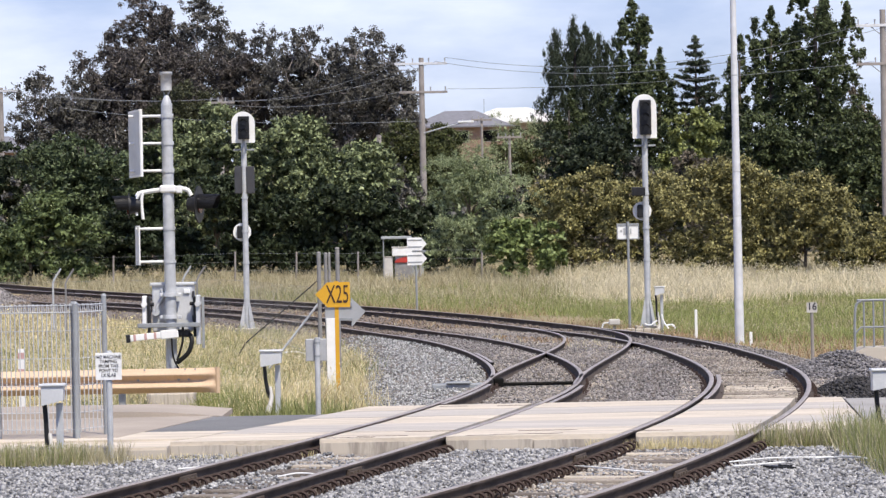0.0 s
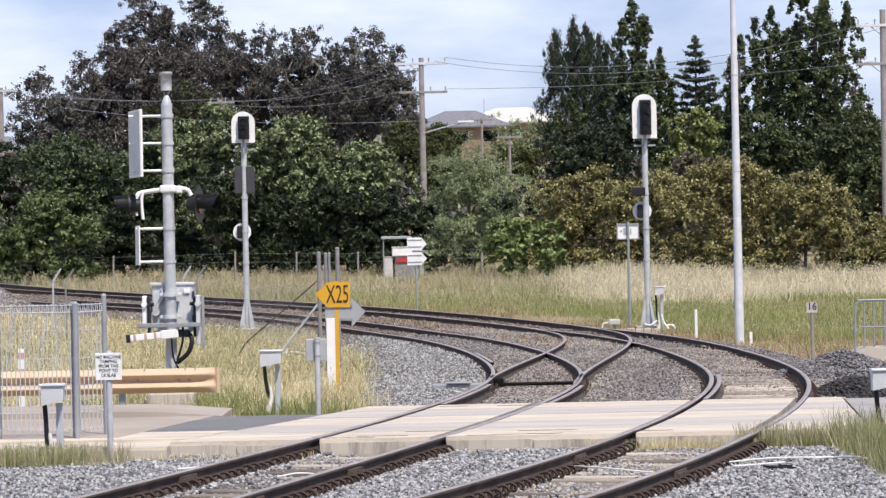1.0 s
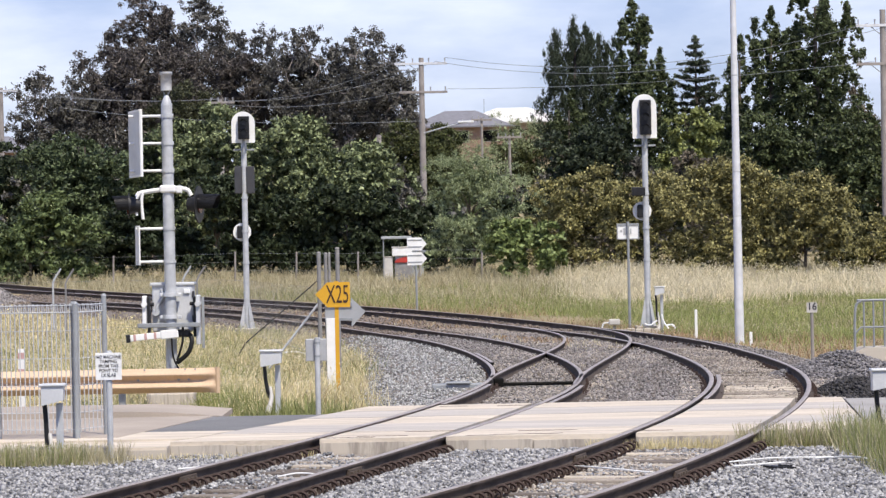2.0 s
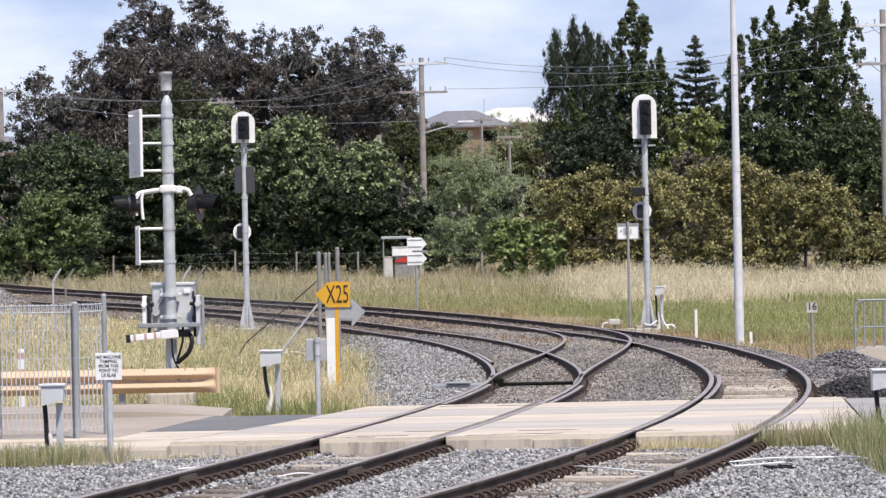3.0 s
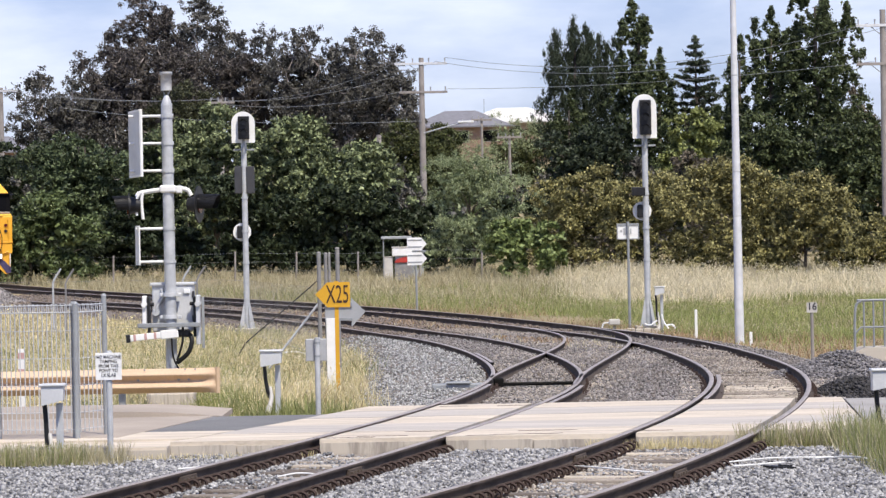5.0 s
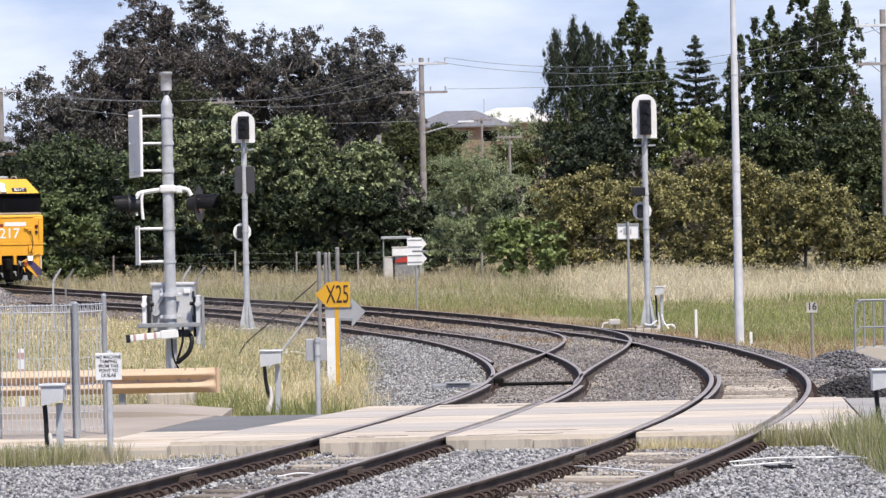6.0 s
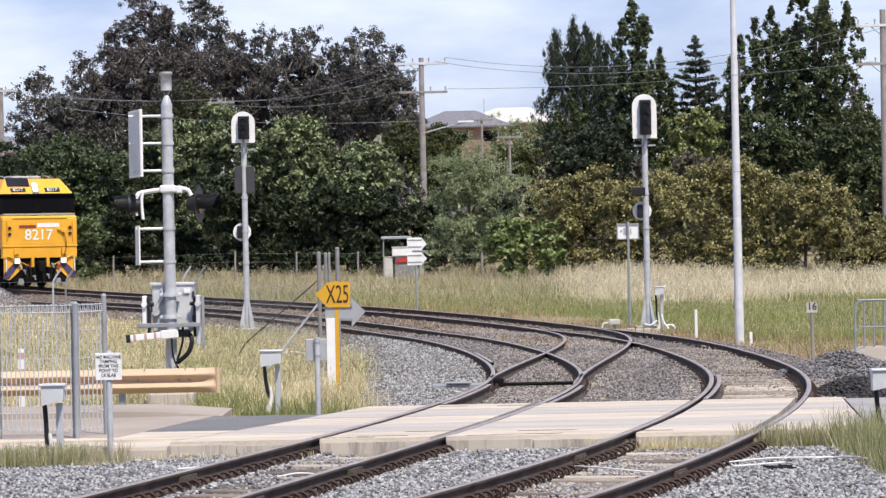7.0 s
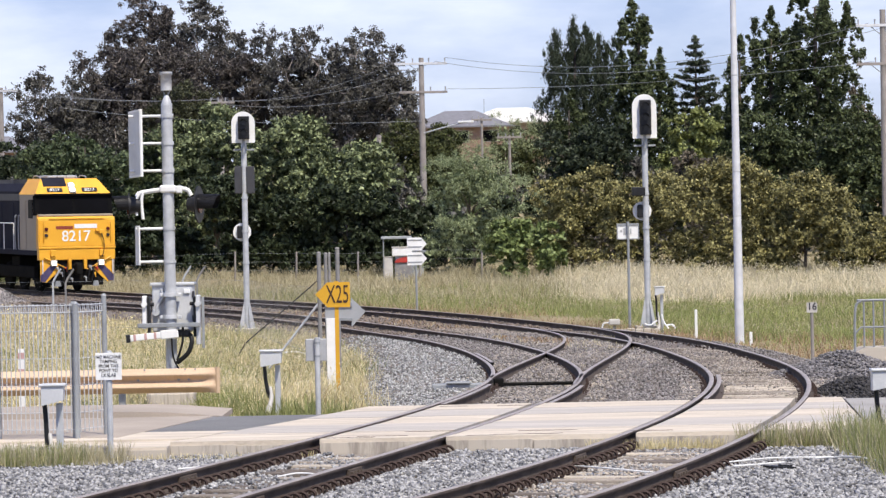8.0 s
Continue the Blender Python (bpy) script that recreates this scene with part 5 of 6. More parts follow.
    def on_visor(u, vv, lift=0.0):
        return Matrix.Translation((-0.4 - 0.52 * vv, u, 3.64 + 0.58 * vv)) @ Matrix.Rotation(radians(-(90 - tilt)), 4, "Y") @ Matrix.Translation((lift, 0, 0))

    for s in (-1, 1):
        b = part("number_board", B(-0.01, 0.02, -0.3, 0.3, -0.1, 0.1, 0.03), BLACK, roof, "black number board", on_visor(s * 0.68, 0.26))
        lettering("8217", 0.2, WHITE, b, Matrix.Translation((0.024, 0, 0)) @ pose(0, 0, 0, 90, 0, 90), "fleet_number", 1.0)
    lb = part("headlight_box", B(-0.12, 0.06, -0.13, 0.13, -0.24, 0.26, 0.03), SIGN_GREY, roof, "headlight housing", on_visor(0.0, 0.36))
    for z in (-0.1, 0.13):
        part("headlight", T([(0.06, 0, z), (0.08, 0, z)], 0.1, 14), LAMP_ON, lb, "lit headlight")
    part("roof_panel", B(-0.02, 0.012, -0.45, 0.45, -0.2, 0.25, 0.01), NAVY, roof, "dark roof panel", on_visor(-0.62, 0.75))
    bm = bmesh.new()
    for y in np.linspace(-0.9, 0.9, 6):
        tube(bm, cable([(-1.6, y, 4.2), (-1.65, y, 4.3), (-2.3, y, 4.32), (-2.4, y, 4.2)], 9), 0.025, 5)
    box(bm, -2.6, -1.7, -0.6, 0.6, 4.2, 4.34, 0.04)
    part("roof_gear", bm, SIGN_GREY, roof, "pale roof aerials and cooler")
    # lettering on the nose
    lettering("8217", 0.56, WHITE, nose, Matrix.Translation((0.008, -0.04, 2.07)) @ pose(0, 0, 0, 90, 0, 90), "fleet_number", 1.0, bold=0.006)
    part("emblem", B(0.0, 0.008, -0.82, -0.15, 2.34, 2.46, 0.002), DARKRED, nose, "dark red maker's bar")
    part("emblem", B(0.0, 0.008, -0.1, 0.78, 2.37, 2.53, 0.002), WHITE, nose, "white maker's bar")
    # below the beam
    for s in (-1, 1):
        part("ditch_light", B(-0.05, 0.06, s * 0.92 - 0.12, s * 0.92 + 0.12, 0.98, 1.2, 0.02), SIGN_GREY, t, "ditch light in a pale case")
        part("ditch_lens", B(0.06, 0.075, s * 0.92 - 0.09, s * 0.92 + 0.09, 1.01, 1.17, 0.02), DITCH_ON, t, "lit ditch light lens")
        bm = P([(s * 1.42, 1.2), (s * 1.42, 0.42), (s * 1.2, 0.36), (s * 0.68, 0.82), (s * 0.74, 1.0), (s * 0.95, 1.2)], 0.05, "x", -0.1)
        pl = part("plough_wing", bm, YELLOW, t, "yellow and purple striped plough wing")
        bm = P([(s * 0.8, 0.96), (s * 1.02, 1.02), (s * 1.42, 0.64), (s * 1.42, 0.42), (s * 1.24, 0.4)], 0.012, "x", -0.046)
        part("plough_stripe", bm, STRIPE, pl, "dull purple stripe")
        part("uncoupling_lever", T([(0.05, s * 0.35, 1.25), (0.05, s * 0.35, 0.85), (0.02, s * 1.3, 1.3)], 0.02, 6), YELLOW, t)
        part("hand_grab", T([(0.06, s * 1.36, 0.7), (0.06, s * 1.36, 1.2)], 0.02, 6), WHITE, t)
        part("hose_bracket", B(-0.1, 0.06, s * 0.3 - 0.06, s * 0.3 + 0.06, 0.85, 1.22, 0.02), YELLOW, t)
        for k in (0.42, 0.58):
            part("air_hose", T(cable([(0.02, s * k, 0.95), (0.14, s * k, 0.8), (0.1, s * (k - 0.05), 0.45)], 14), 0.028, 6), RUBBER, t, "black air hose")
    for y, z, m in ((-0.62, 0.72, SIGN_GREY), (-0.45, 0.9, RED), (0.5, 0.95, SIGN_GREY), (0.66, 0.7, YELLOW), (-0.24, 0.5, SIGN_GREY), (0.3, 0.55, SIGN_GREY), (0.75, 0.9, RED), (-0.78, 0.9, FADEDWHITE)):
        bm = T([(-0.1, y, z), (0.07, y, z)], 0.045, 8)
        tube(bm, [(0.05, y, z), (0.07, y + 0.03, z - 0.14)], 0.022, 6)
        part("hose_cock", bm, m, t)
    for s in (-1, 1):
        part("guard_iron", P([(s * 0.62, 0.22), (s * 0.86, 0.22), (s * 0.82, 0.42), (s * 0.66, 0.42)], 0.06, "x", -0.12), GALV_DULL, t, "grey guard iron over the rail")
    part("pilot", B(-0.35, -0.1, -1.05, 1.05, 0.25, 1.2, 0.03), UNDER, t, "grimy pilot plate")
    bm = B(-0.4, 0.22, -0.14, 0.14, 0.72, 1.04, 0.05)
    box(bm, 0.15, 0.5, -0.18, 0.06, 0.66, 1.1, 0.06)
    part("coupler", bm, UNDER, t, "black knuckle coupler")
    part("steps", B(-0.9, -0.4, -W + 0.02, W - 0.02, 0.45, 0.52, 0.01), UNDER, t)
    # body behind the cab
    part("deck", B(-21.5, -0.25, -W + 0.02, W - 0.02, 1.38, 1.56, 0.01), NAVY, t, "dark deck and sill")
    bm = P([(-1.05, 1.56), (1.05, 1.56), (1.05, 3.75), (0.75, 4.05), (-0.75, 4.05), (-1.05, 3.75)], 18.4, "x", -20.9)
    hood = part("hood", bm, NAVY, t, "dark blue engine hood")
    for k in range(11):
        x = -4.4 - 1.5 * k
        for s in (-1, 1):
            part("hood_door", B(x - 1.3, x, s * 1.055 - 0.012, s * 1.055 + 0.012, 1.7, 3.3, 0.01), NAVY, hood)
    for x in (-6, -9.5, -16, -18.5):
        part("roof_fan", T([(x, 0, 4.05), (x, 0, 4.2)], 0.6, 20), CHAR, hood)
    part("stripe_band", B(-20.8, -2.6, -1.07, 1.07, 3.4, 3.66), CHAR, hood, "charcoal band along the hood")
    for s in (-1, 1):
        part("walkway_rail", T([(-21.2, s * 1.38, 2.55), (-3.4, s * 1.38, 2.55)], 0.022, 6), WHITE, t, "pale walkway handrail")
        for x in (-2.55, -2.95):
            part("door_rail", T(cable([(x, s * 1.42, 1.56), (x, s * 1.46, 1.7), (x, s * 1.46, 2.75), (x, s * 1.4, 2.85)], 12), 0.024, 6), SIGN_GREY, t, "pale door grab rail")
        for k in range(15):
            x = -3.4 - 1.25 * k
            part("stanchion", T([(x, s * 1.38, 1.5), (x, s * 1.38, 2.55)], 0.022, 6), WHITE, t)
    part("fuel_tank", B(-14.2, -8.2, -1.3, 1.3, 0.35, 1.35, 0.12), UNDER, t, "grimy fuel tank")
    wheels = []
    for cx in (-4.1, -17.9):
        bm = B(cx - 2.6, cx + 2.6, -1.2, -1.02, 0.5, 0.95, 0.05)
        box(bm, cx - 2.6, cx + 2.6, 1.02, 1.2, 0.5, 0.95, 0.05)
        box(bm, cx - 0.5, cx + 0.5, -1.1, 1.1, 0.55, 1.3, 0.05)
        part("bogie_frame", bm, UNDER, t, "grimy three axle bogie")
        for k in (-1.85, 0, 1.85):
            bm = bmesh.new()
            for s in (-1, 1):
                tube(bm, [(0, s * 0.68, 0), (0, s * 0.715, 0), (0, s * 0.715, 0), (0, s * 0.82, 0)], [0.55, 0.55, 0.52, 0.51], 24)
                box(bm, -0.42, 0.42, s * 0.825, s * 0.835, -0.05, 0.05)
            tube(bm, [(0, -0.8, 0), (0, 0.8, 0)], 0.09, 10)
            w = part("wheelset", bm, UNDER, t, "steel wheelset")
            w.matrix_basis = pose(cx + k, 0, 0.515)
            wheels.append((w, cx + k))
    return t, wheels


# ---- vegetation ----
def leaf_cloud(name, centres, radii, per, size, material, rng, parent, flat=1.0, droop=0.0, slim=1.0):
    """Leaves set round many small clumps: each leaf a pointed blade."""
    n = len(centres)
    c = np.repeat(centres, per, 0)
    r = np.repeat(radii, per, 0)
    d = rng.normal(size=(n * per, 3))
    d /= np.linalg.norm(d, axis=1)[:, None]
    p = c + d * r * np.abs(rng.normal(0.62, 0.34, (n * per, 1))) * np.array([1, 1, flat])
    a = rng.normal(size=(n * per, 3))
    a[:, 2] -= droop
    a /= np.linalg.norm(a, axis=1)[:, None]
    nn = d + rng.normal(0, 0.7, (n * per, 3)) + np.array([0, 0, 0.35])
    b = np.cross(nn, a)
    b /= np.linalg.norm(b, axis=1)[:, None] + 1e-9
    s = size * rng.uniform(0.6, 1.35, (n * per, 1))
    b *= slim
    v = np.stack([p - a * s * 0.8 + b * s * 0.6, p - a * s * 0.5 - b * s * 0.7, p + a * s * 1.15], 1).reshape(-1, 3)
    f = np.arange(n * per * 3).reshape(-1, 3)
    ob = sheet(name, v, f, material)
    if parent is not None:
        ob.parent = parent
    return ob


def limbs(bm, rng, base, top, spread, rad, count):
    tube(bm, cable([base, base.lerp(top, 0.35) + Vector((rng.uniform(-0.2, 0.2), 0, 0)), base.lerp(top, 0.7), top], 9), [rad * (1 - 0.085 * k) for k in range(10)], 8)
    for _ in range(count):
        k = rng.uniform(0.25, 0.8)
        p = base.lerp(top, k)
        a = rng.uniform(0, 2 * math.pi)
        q = p + Vector((math.cos(a) * spread * rng.uniform(0.4, 0.9), math.sin(a) * spread * 0.6, rng.uniform(0.15, 0.35) * (top - base).length))
        tube(bm, cable([p, p.lerp(q, 0.5) + Vector((0, 0, 0.1 * spread)), q], 6), [rad * 0.45 * (1 - 0.12 * j) for j in range(7)], 6)


def gum_crown(bm, rng, x, y, z0, width, h, clumps):
    """Small heads of hanging leaves at the ends of forking pale limbs, with sky between them."""
    heads, tries = [], 0
    while len(heads) < max(16, clumps // 11) and tries < 4000:
        tries += 1
        p = rng.uniform(-1, 1, 3)
        if not 0.12 < (p * p).sum() < 1:
            continue
        q = np.array([x + p[0] * width * 0.5, y + p[1] * width * 0.36, z0 + h * (0.66 + 0.33 * p[2])])
        if all(np.linalg.norm(q - o) > 0.08 * width + 0.25 for o in heads):
            heads.append(q)
    heads.sort(key=lambda q: q[2] + 0.5 * abs(q[0] - x))
    nodes = [np.array([x, y, z0 + h * f]) for f in (0.25, 0.4, 0.52)]
    for q in heads:
        near = min(nodes, key=lambda o: np.linalg.norm(q - o) + 3.0 * max(0, o[2] + 0.3 - q[2]))
        mid = near * 0.5 + q * 0.5 + rng.normal(0, 0.12, 3) - np.array([0, 0, 0.12])
        d = float(np.linalg.norm(q - near))
        w = min(0.13, 0.035 + 0.022 * d)
        tube(bm, cable([near, mid, q], 4), [w, w * 0.9, w * 0.75, w * 0.55, w * 0.4], 4)
        nodes += [mid, q]
    heads = np.array(heads)
    pick = rng.integers(0, len(heads), clumps)
    size = rng.uniform(0.42, 0.9, len(heads))[pick][:, None]
    d = rng.normal(size=(clumps, 3))
    d /= np.linalg.norm(d, axis=1)[:, None]
    c = heads[pick] + d * size * rng.random((clumps, 1)) ** 0.5 * np.array([1.1, 1, 0.95]) - np.array([0, 0, 0.15])
    return c, rng.uniform(0.18, 0.38, (clumps, 1))


def tier_crown(bm, rng, x, y, z0, width, h):
    """Whorls of level branches, each a flat frond that lifts a little to its tip."""
    c = []
    tube(bm, [(x, y, z0 + h * 0.4), (x, y, z0 + h)], [0.12, 0.03], 6)
    tiers = int(h / 0.46)
    for i in range(tiers):
        drop = 0.25 + i * 0.46 + rng.uniform(-0.1, 0.1)
        reach = min(width * 0.5, 0.1 + 0.44 * drop) * rng.uniform(0.85, 1.08)
        for b in range(8):
            a = 2 * math.pi * (b + 0.45 * i) / 8 + rng.normal(0, 0.15)
            l = reach * rng.uniform(0.6, 1.15)
            tip = np.array([math.cos(a) * l, math.sin(a) * l, rng.uniform(0.02, 0.32) * l])
            base = np.array([x, y, z0 + h - drop])
            tube(bm, [base, base + tip], [0.03, 0.012], 4)
            for s in np.arange(0.3, 1.01, max(0.09, 0.16 / l)):
                c.append(base + tip * s + np.array([0, 0, 0.05]) + rng.normal(0, 0.035, 3))
    for s in np.arange(0, 0.5, 0.1):
        c.append(np.array([x, y, z0 + h - s]))
    c = np.array(c)
    return c, rng.uniform(0.12, 0.24, (len(c), 1))


def tree(name, x, y, width, top, material, label, category, seed, style="round", clumps=120, per=110, leaf=0.13, bark=None, depth=0.8, low=0.12):
    rng = np.random.default_rng(seed)
    z0 = gz(x, y)
    h = top - z0
    t = thing(name, pose(0, 0, 0), label, category)
    bm = bmesh.new()
    bush = style == "bush"
    droop, slim = (0.7, 0.4) if material is L_GREY else (0.0, 1.0)
    limbs(bm, rng, Vector((x, y, z0 - 0.2)), Vector((x, y, z0 + h * (0.6 if bush else 0.5 if style == "gum" else 0.86))), width * (0.2 if style == "column" else 0.4), max(0.07, 0.018 * h), 5 if bush else 9 if style == "round" else 0)
    u = rng.normal(size=(clumps, 3))
    u /= np.linalg.norm(u, axis=1)[:, None]
    k = rng.random(clumps) ** 0.4
    if style == "round" or bush:
        # lobes set over an uneven dome, each covered with small clumps
        cz, rz_ = z0 + h * (0.5 + low / 2), h * (0.5 - low / 2)
        lobes = max(12, clumps // (11 if bush else 17))
        q = rng.normal(size=(lobes, 3))
        q /= np.linalg.norm(q, axis=1)[:, None]
        q[:, 1] = -np.abs(q[:, 1]) * 0.8 + 0.15
        far = rng.uniform(0.5, 0.8, lobes)
        lc = np.stack([x + q[:, 0] * far * width * 0.5, y + q[:, 1] * far * width * 0.42 * depth, cz + q[:, 2] * far * rz_], -1)
        if bush:
            zz = rng.uniform(0.04, 0.86, lobes)
            lc[:, 2] = z0 + h * zz
            lc[:, 0] = x + rng.uniform(-1, 1, lobes) * width * 0.5 * np.sqrt(1 - zz ** 2.2)
        pick = rng.integers(0, lobes, clumps)
        lr = (rng.uniform(0.11, 0.23, lobes) if bush else rng.uniform(0.15, 0.26, lobes))[pick][:, None] * min(width, h)
        u[:, 2] += 0.55
        u[:, 1] -= 0.2
        u /= np.linalg.norm(u, axis=1)[:, None]
        c = lc[pick] + u * lr * (0.75 + 0.3 * k[:, None]) * np.array([1.1, 1, 0.85])
        c[:, 2] = np.clip(c[:, 2], z0 + 0.1, top - 0.08)
        r = rng.uniform(0.03, 0.06, (clumps, 1)) * min(width, h) + 0.07
        flat = 0.8
    elif style == "gum":
        c, r = gum_crown(bm, rng, x, y, z0, width, h, clumps)
        flat, droop, slim = 0.8, 0.8, 0.7
    elif style in ("column", "cypress"):
        # several upright leaders side by side, each a ragged spire of clumps
        lead = 7 if width > 3 else 4 if width > 2 else 2
        la = np.arange(lead) * 2.4 + seed
        lr = width * 0.40 * np.sqrt((np.arange(lead) + 0.3) / lead)
        ltop = 1.0 - (0.16 if style == "cypress" else 0.34) * (lr / (0.4 * width)) ** 1.5 * rng.uniform(0.4, 1.0, lead)
        ltop[0] = 1.0
        pick = rng.integers(0, lead, clumps)
        zz = rng.random(clumps) ** 0.8
        prof = np.clip((1.0 - zz) * 3.0, 0.04, 1) ** 0.7 * np.clip(zz * 4 + 0.5, 0, 1)
        wob = 1 + 0.35 * np.sin(zz * 19 + pick * 2.1 + seed) + 0.2 * np.sin(zz * 41 + pick)
        rad = width * (0.27 if lead > 2 else 0.36) * prof * k * wob
        c = np.stack([x + lr[pick] * np.cos(la[pick]) * (0.55 + 0.45 * np.clip(zz * 2, 0, 1)) + rad * u[:, 0], y + lr[pick] * np.sin(la[pick]) + rad * u[:, 1],
                      z0 + h * (0.05 + 0.93 * zz * ltop[pick])], -1)
        r = rng.uniform(0.13, 0.3, (clumps, 1)) * (1.1 - 0.35 * zz[:, None])
        flat = 1.3
        if style == "cypress":
            droop, slim, flat = -2.2, 0.35, 1.9
    else:
        c, r = tier_crown(bm, rng, x, y, z0, width, h)
        flat, slim = 0.6, 0.7
    part("trunk", bm, bark or BARK, t)
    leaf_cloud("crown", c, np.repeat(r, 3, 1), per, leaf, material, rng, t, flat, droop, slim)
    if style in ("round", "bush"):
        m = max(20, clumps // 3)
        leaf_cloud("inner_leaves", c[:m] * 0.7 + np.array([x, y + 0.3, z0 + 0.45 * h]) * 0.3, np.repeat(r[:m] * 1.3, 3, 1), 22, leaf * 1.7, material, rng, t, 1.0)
    return t


def blades(name, x, y, z, height, width, material, label, rng, lean=0.35):
    """Grass blades: narrow leaning strips that taper to the tip."""
    n = len(x)
    a = rng.uniform(0, 2 * math.pi, n)
    b = rng.uniform(0, 2 * math.pi, n)
    s = np.stack([np.cos(a), np.sin(a), np.zeros(n)], -1) * width[:, None] * 0.5
    l = np.stack([np.cos(b), np.sin(b), np.zeros(n)], -1) * (height * lean * rng.random(n))[:, None]
    p = np.stack([x, y, z], -1)
    up = np.stack([np.zeros(n), np.zeros(n), height], -1)
    v = np.stack([p - s, p + s, p + up + l + s * 0.35, p + up + l - s * 0.35], 1).reshape(-1, 3)
    return tagged(sheet(name, v, np.arange(n * 4).reshape(-1, 4), material), label, "grass", kind="stuff")


def meadow(name, n, inside, x0, x1, y0, y1, h, w, material, label, seed, patch=None, seeds=None, grain=0.03, lift=0.0):
    """Tangled grass over a stretch of ground, in drifts, with seed heads above it."""
    rng = np.random.default_rng(seed)

    def spots(m):
        x, y = rng.uniform(x0, x1, m), rng.uniform(y0, y1, m)
        drift = np.sin(x * 0.9 + 1.3 * np.sin(y * 0.35 + seed)) + np.sin(y * 0.45 + seed + 0.8 * np.sin(x * 1.3)) + rng.normal(0, 0.5, m)
        k = inside(x, y)
        if patch is not None:
            k &= drift > patch
        x, y = x[k], y[k]
        return x, y, h * (0.75 + 0.3 * np.sin(x * 2.7 + seed) * np.cos(y * 0.9) + 0.2 * np.sin(x * 0.6 + y * 0.4))

    x, y, tall = spots(n)
    blades(name, x, y, ground_height(x, y) - 0.02 + lift, rng.uniform(0.35, 1.0, len(x)) * tall, rng.uniform(w * 0.6, w * 1.3, len(x)), material, label, rng, 1.0)
    if seeds is not None:
        x, y, tall = spots(n // 2)
        p = np.stack([x, y, ground_height(x, y) + tall * rng.uniform(0.45, 1.15, len(x))], -1)
        tagged(leaf_cloud("seed_heads", p, np.full((len(x), 3), 0.04), 1, grain, seeds, rng, None), "pale seed heads above the grass", "grass", kind="stuff")


def vegetation():
    def beyond(x, y):
        yy = np.clip(y, 48, 190)
        return x > LINE_B(yy) + np.clip(2.5 - (yy - 47) * 0.02, 1.7, 2.6) / np.cos(np.arctan(LINE_B.slope(yy)))

    def inside_curve(x, y):
        edge = LINE_A(y) - (shoulder(y) + 0.1 + 0.4 * np.sin(y * 2.7) * np.sin(y * 0.9 + x) + 0.25 * np.sin(x * 31 + y * 17)) / np.cos(np.arctan(LINE_A.slope(y)))
        return (x < edge) & (y > 48.2) & ~((y < 51) & (x < -3.4))

    def right_strip(x, y):
        return x > 6.2

    # far side of the tracks: brown along the stone, green behind it, pale seed heads before the shrubs
    def away(x, y):
        yy = np.clip(y, 48, 190)
        return (x - LINE_B(yy)) / np.sqrt(1 + LINE_B.slope(yy) ** 2)

    def wave(x, y):
        ragged = 2.6 * np.sin(x * 41.3 + y * 17.1) * np.sin(x * 13.7 - y * 29.9)
        return 1.6 * np.sin(x * 0.7 + 0.5 * np.sin(y * 0.4)) + 1.2 * np.sin(y * 0.5 + x * 0.23) + ragged

    meadow("meadow_grass", 95000, lambda x, y: beyond(x, y) & (away(x, y) > 4.0 + 0.4 * wave(x, y)), -34, 22, 84, 130, 0.42, 0.02, G_GREEN, "green and straw grass beyond the tracks", 21, None, G_FAR, 0.02)
    meadow("dry_meadow_grass", 90000, lambda x, y: beyond(x, y) & (y > 121 + wave(x, y)), -34, 24, 110, 150, 0.6, 0.022, G_FAR, "tall dull seeding grass beyond the tracks", 22, -1.0, G_FAR, 0.022)
    meadow("pale_meadow_grass", 70000, lambda x, y: beyond(x, y) & (x > 5.5 + wave(x, y)) & (y > 113 + wave(y, x)), 3, 25, 106, 140, 0.8, 0.022, G_PALE, "pale tall seed heads before the shrubs", 23, -1.2, G_PALE, 0.026)
    meadow("green_verge_grass", 70000, lambda x, y: beyond(x, y) & (away(x, y) > 5.0 + 0.6 * wave(x, y)) & (x > 2.5 + wave(x, y)) & (y < 116 + wave(y, x)), 2, 20, 66, 120, 0.34, 0.02, G_FRESH, "short green verge grass", 24, -0.7, G_FAR, 0.014)
    meadow("brown_verge_grass", 76000, lambda x, y: beyond(x, y) & (away(x, y) < 5.6 + 0.5 * wave(x, y)), -14, 14, 62, 118, 0.24, 0.018, L_RUST, "short brown grass along the ballast", 28, -0.9, L_RUST, 0.018)
    meadow("straw_verge_grass", 24000, lambda x, y: beyond(x, y) & (away(x, y) < 6 + 0.5 * wave(x, y)), -14, 13, 62, 118, 0.26, 0.018, G_FAR, "short straw grass along the ballast", 35, 0.2)
    # inside of the curve
    meadow("rough_grass", 60000, lambda x, y: inside_curve(x, y) & (y > 50 + 1.2 * np.sin(x * 2.3)), -13, 1, 49, 92, 0.5, 0.013, G_DRY, "rough dry grass inside the curve", 25, None, G_PALE, 0.015)
    meadow("rough_green_grass", 30000, lambda x, y: inside_curve(x, y) & (y < 52.5 + 2.5 * np.sin(x * 1.1)), -13, 1, 48, 56, 0.5, 0.014, G_GREEN, "rough green grass inside the curve", 26, None)
    meadow("rusty_weeds", 5000, lambda x, y: inside_curve(x, y) & (x > LINE_A(y) - shoulder(y) - 1.6), -4, 1, 54, 80, 0.3, 0.02, L_RUST, "rust brown weeds at the edge of the stone", 33, 0.0)
    meadow("rough_dull_grass", 20000, lambda x, y: inside_curve(x, y) & (y > 62), -13, -1, 62, 94, 0.5, 0.02, G_GREEN, "dull green grass inside the curve", 34, -0.2, G_FAR, 0.025)
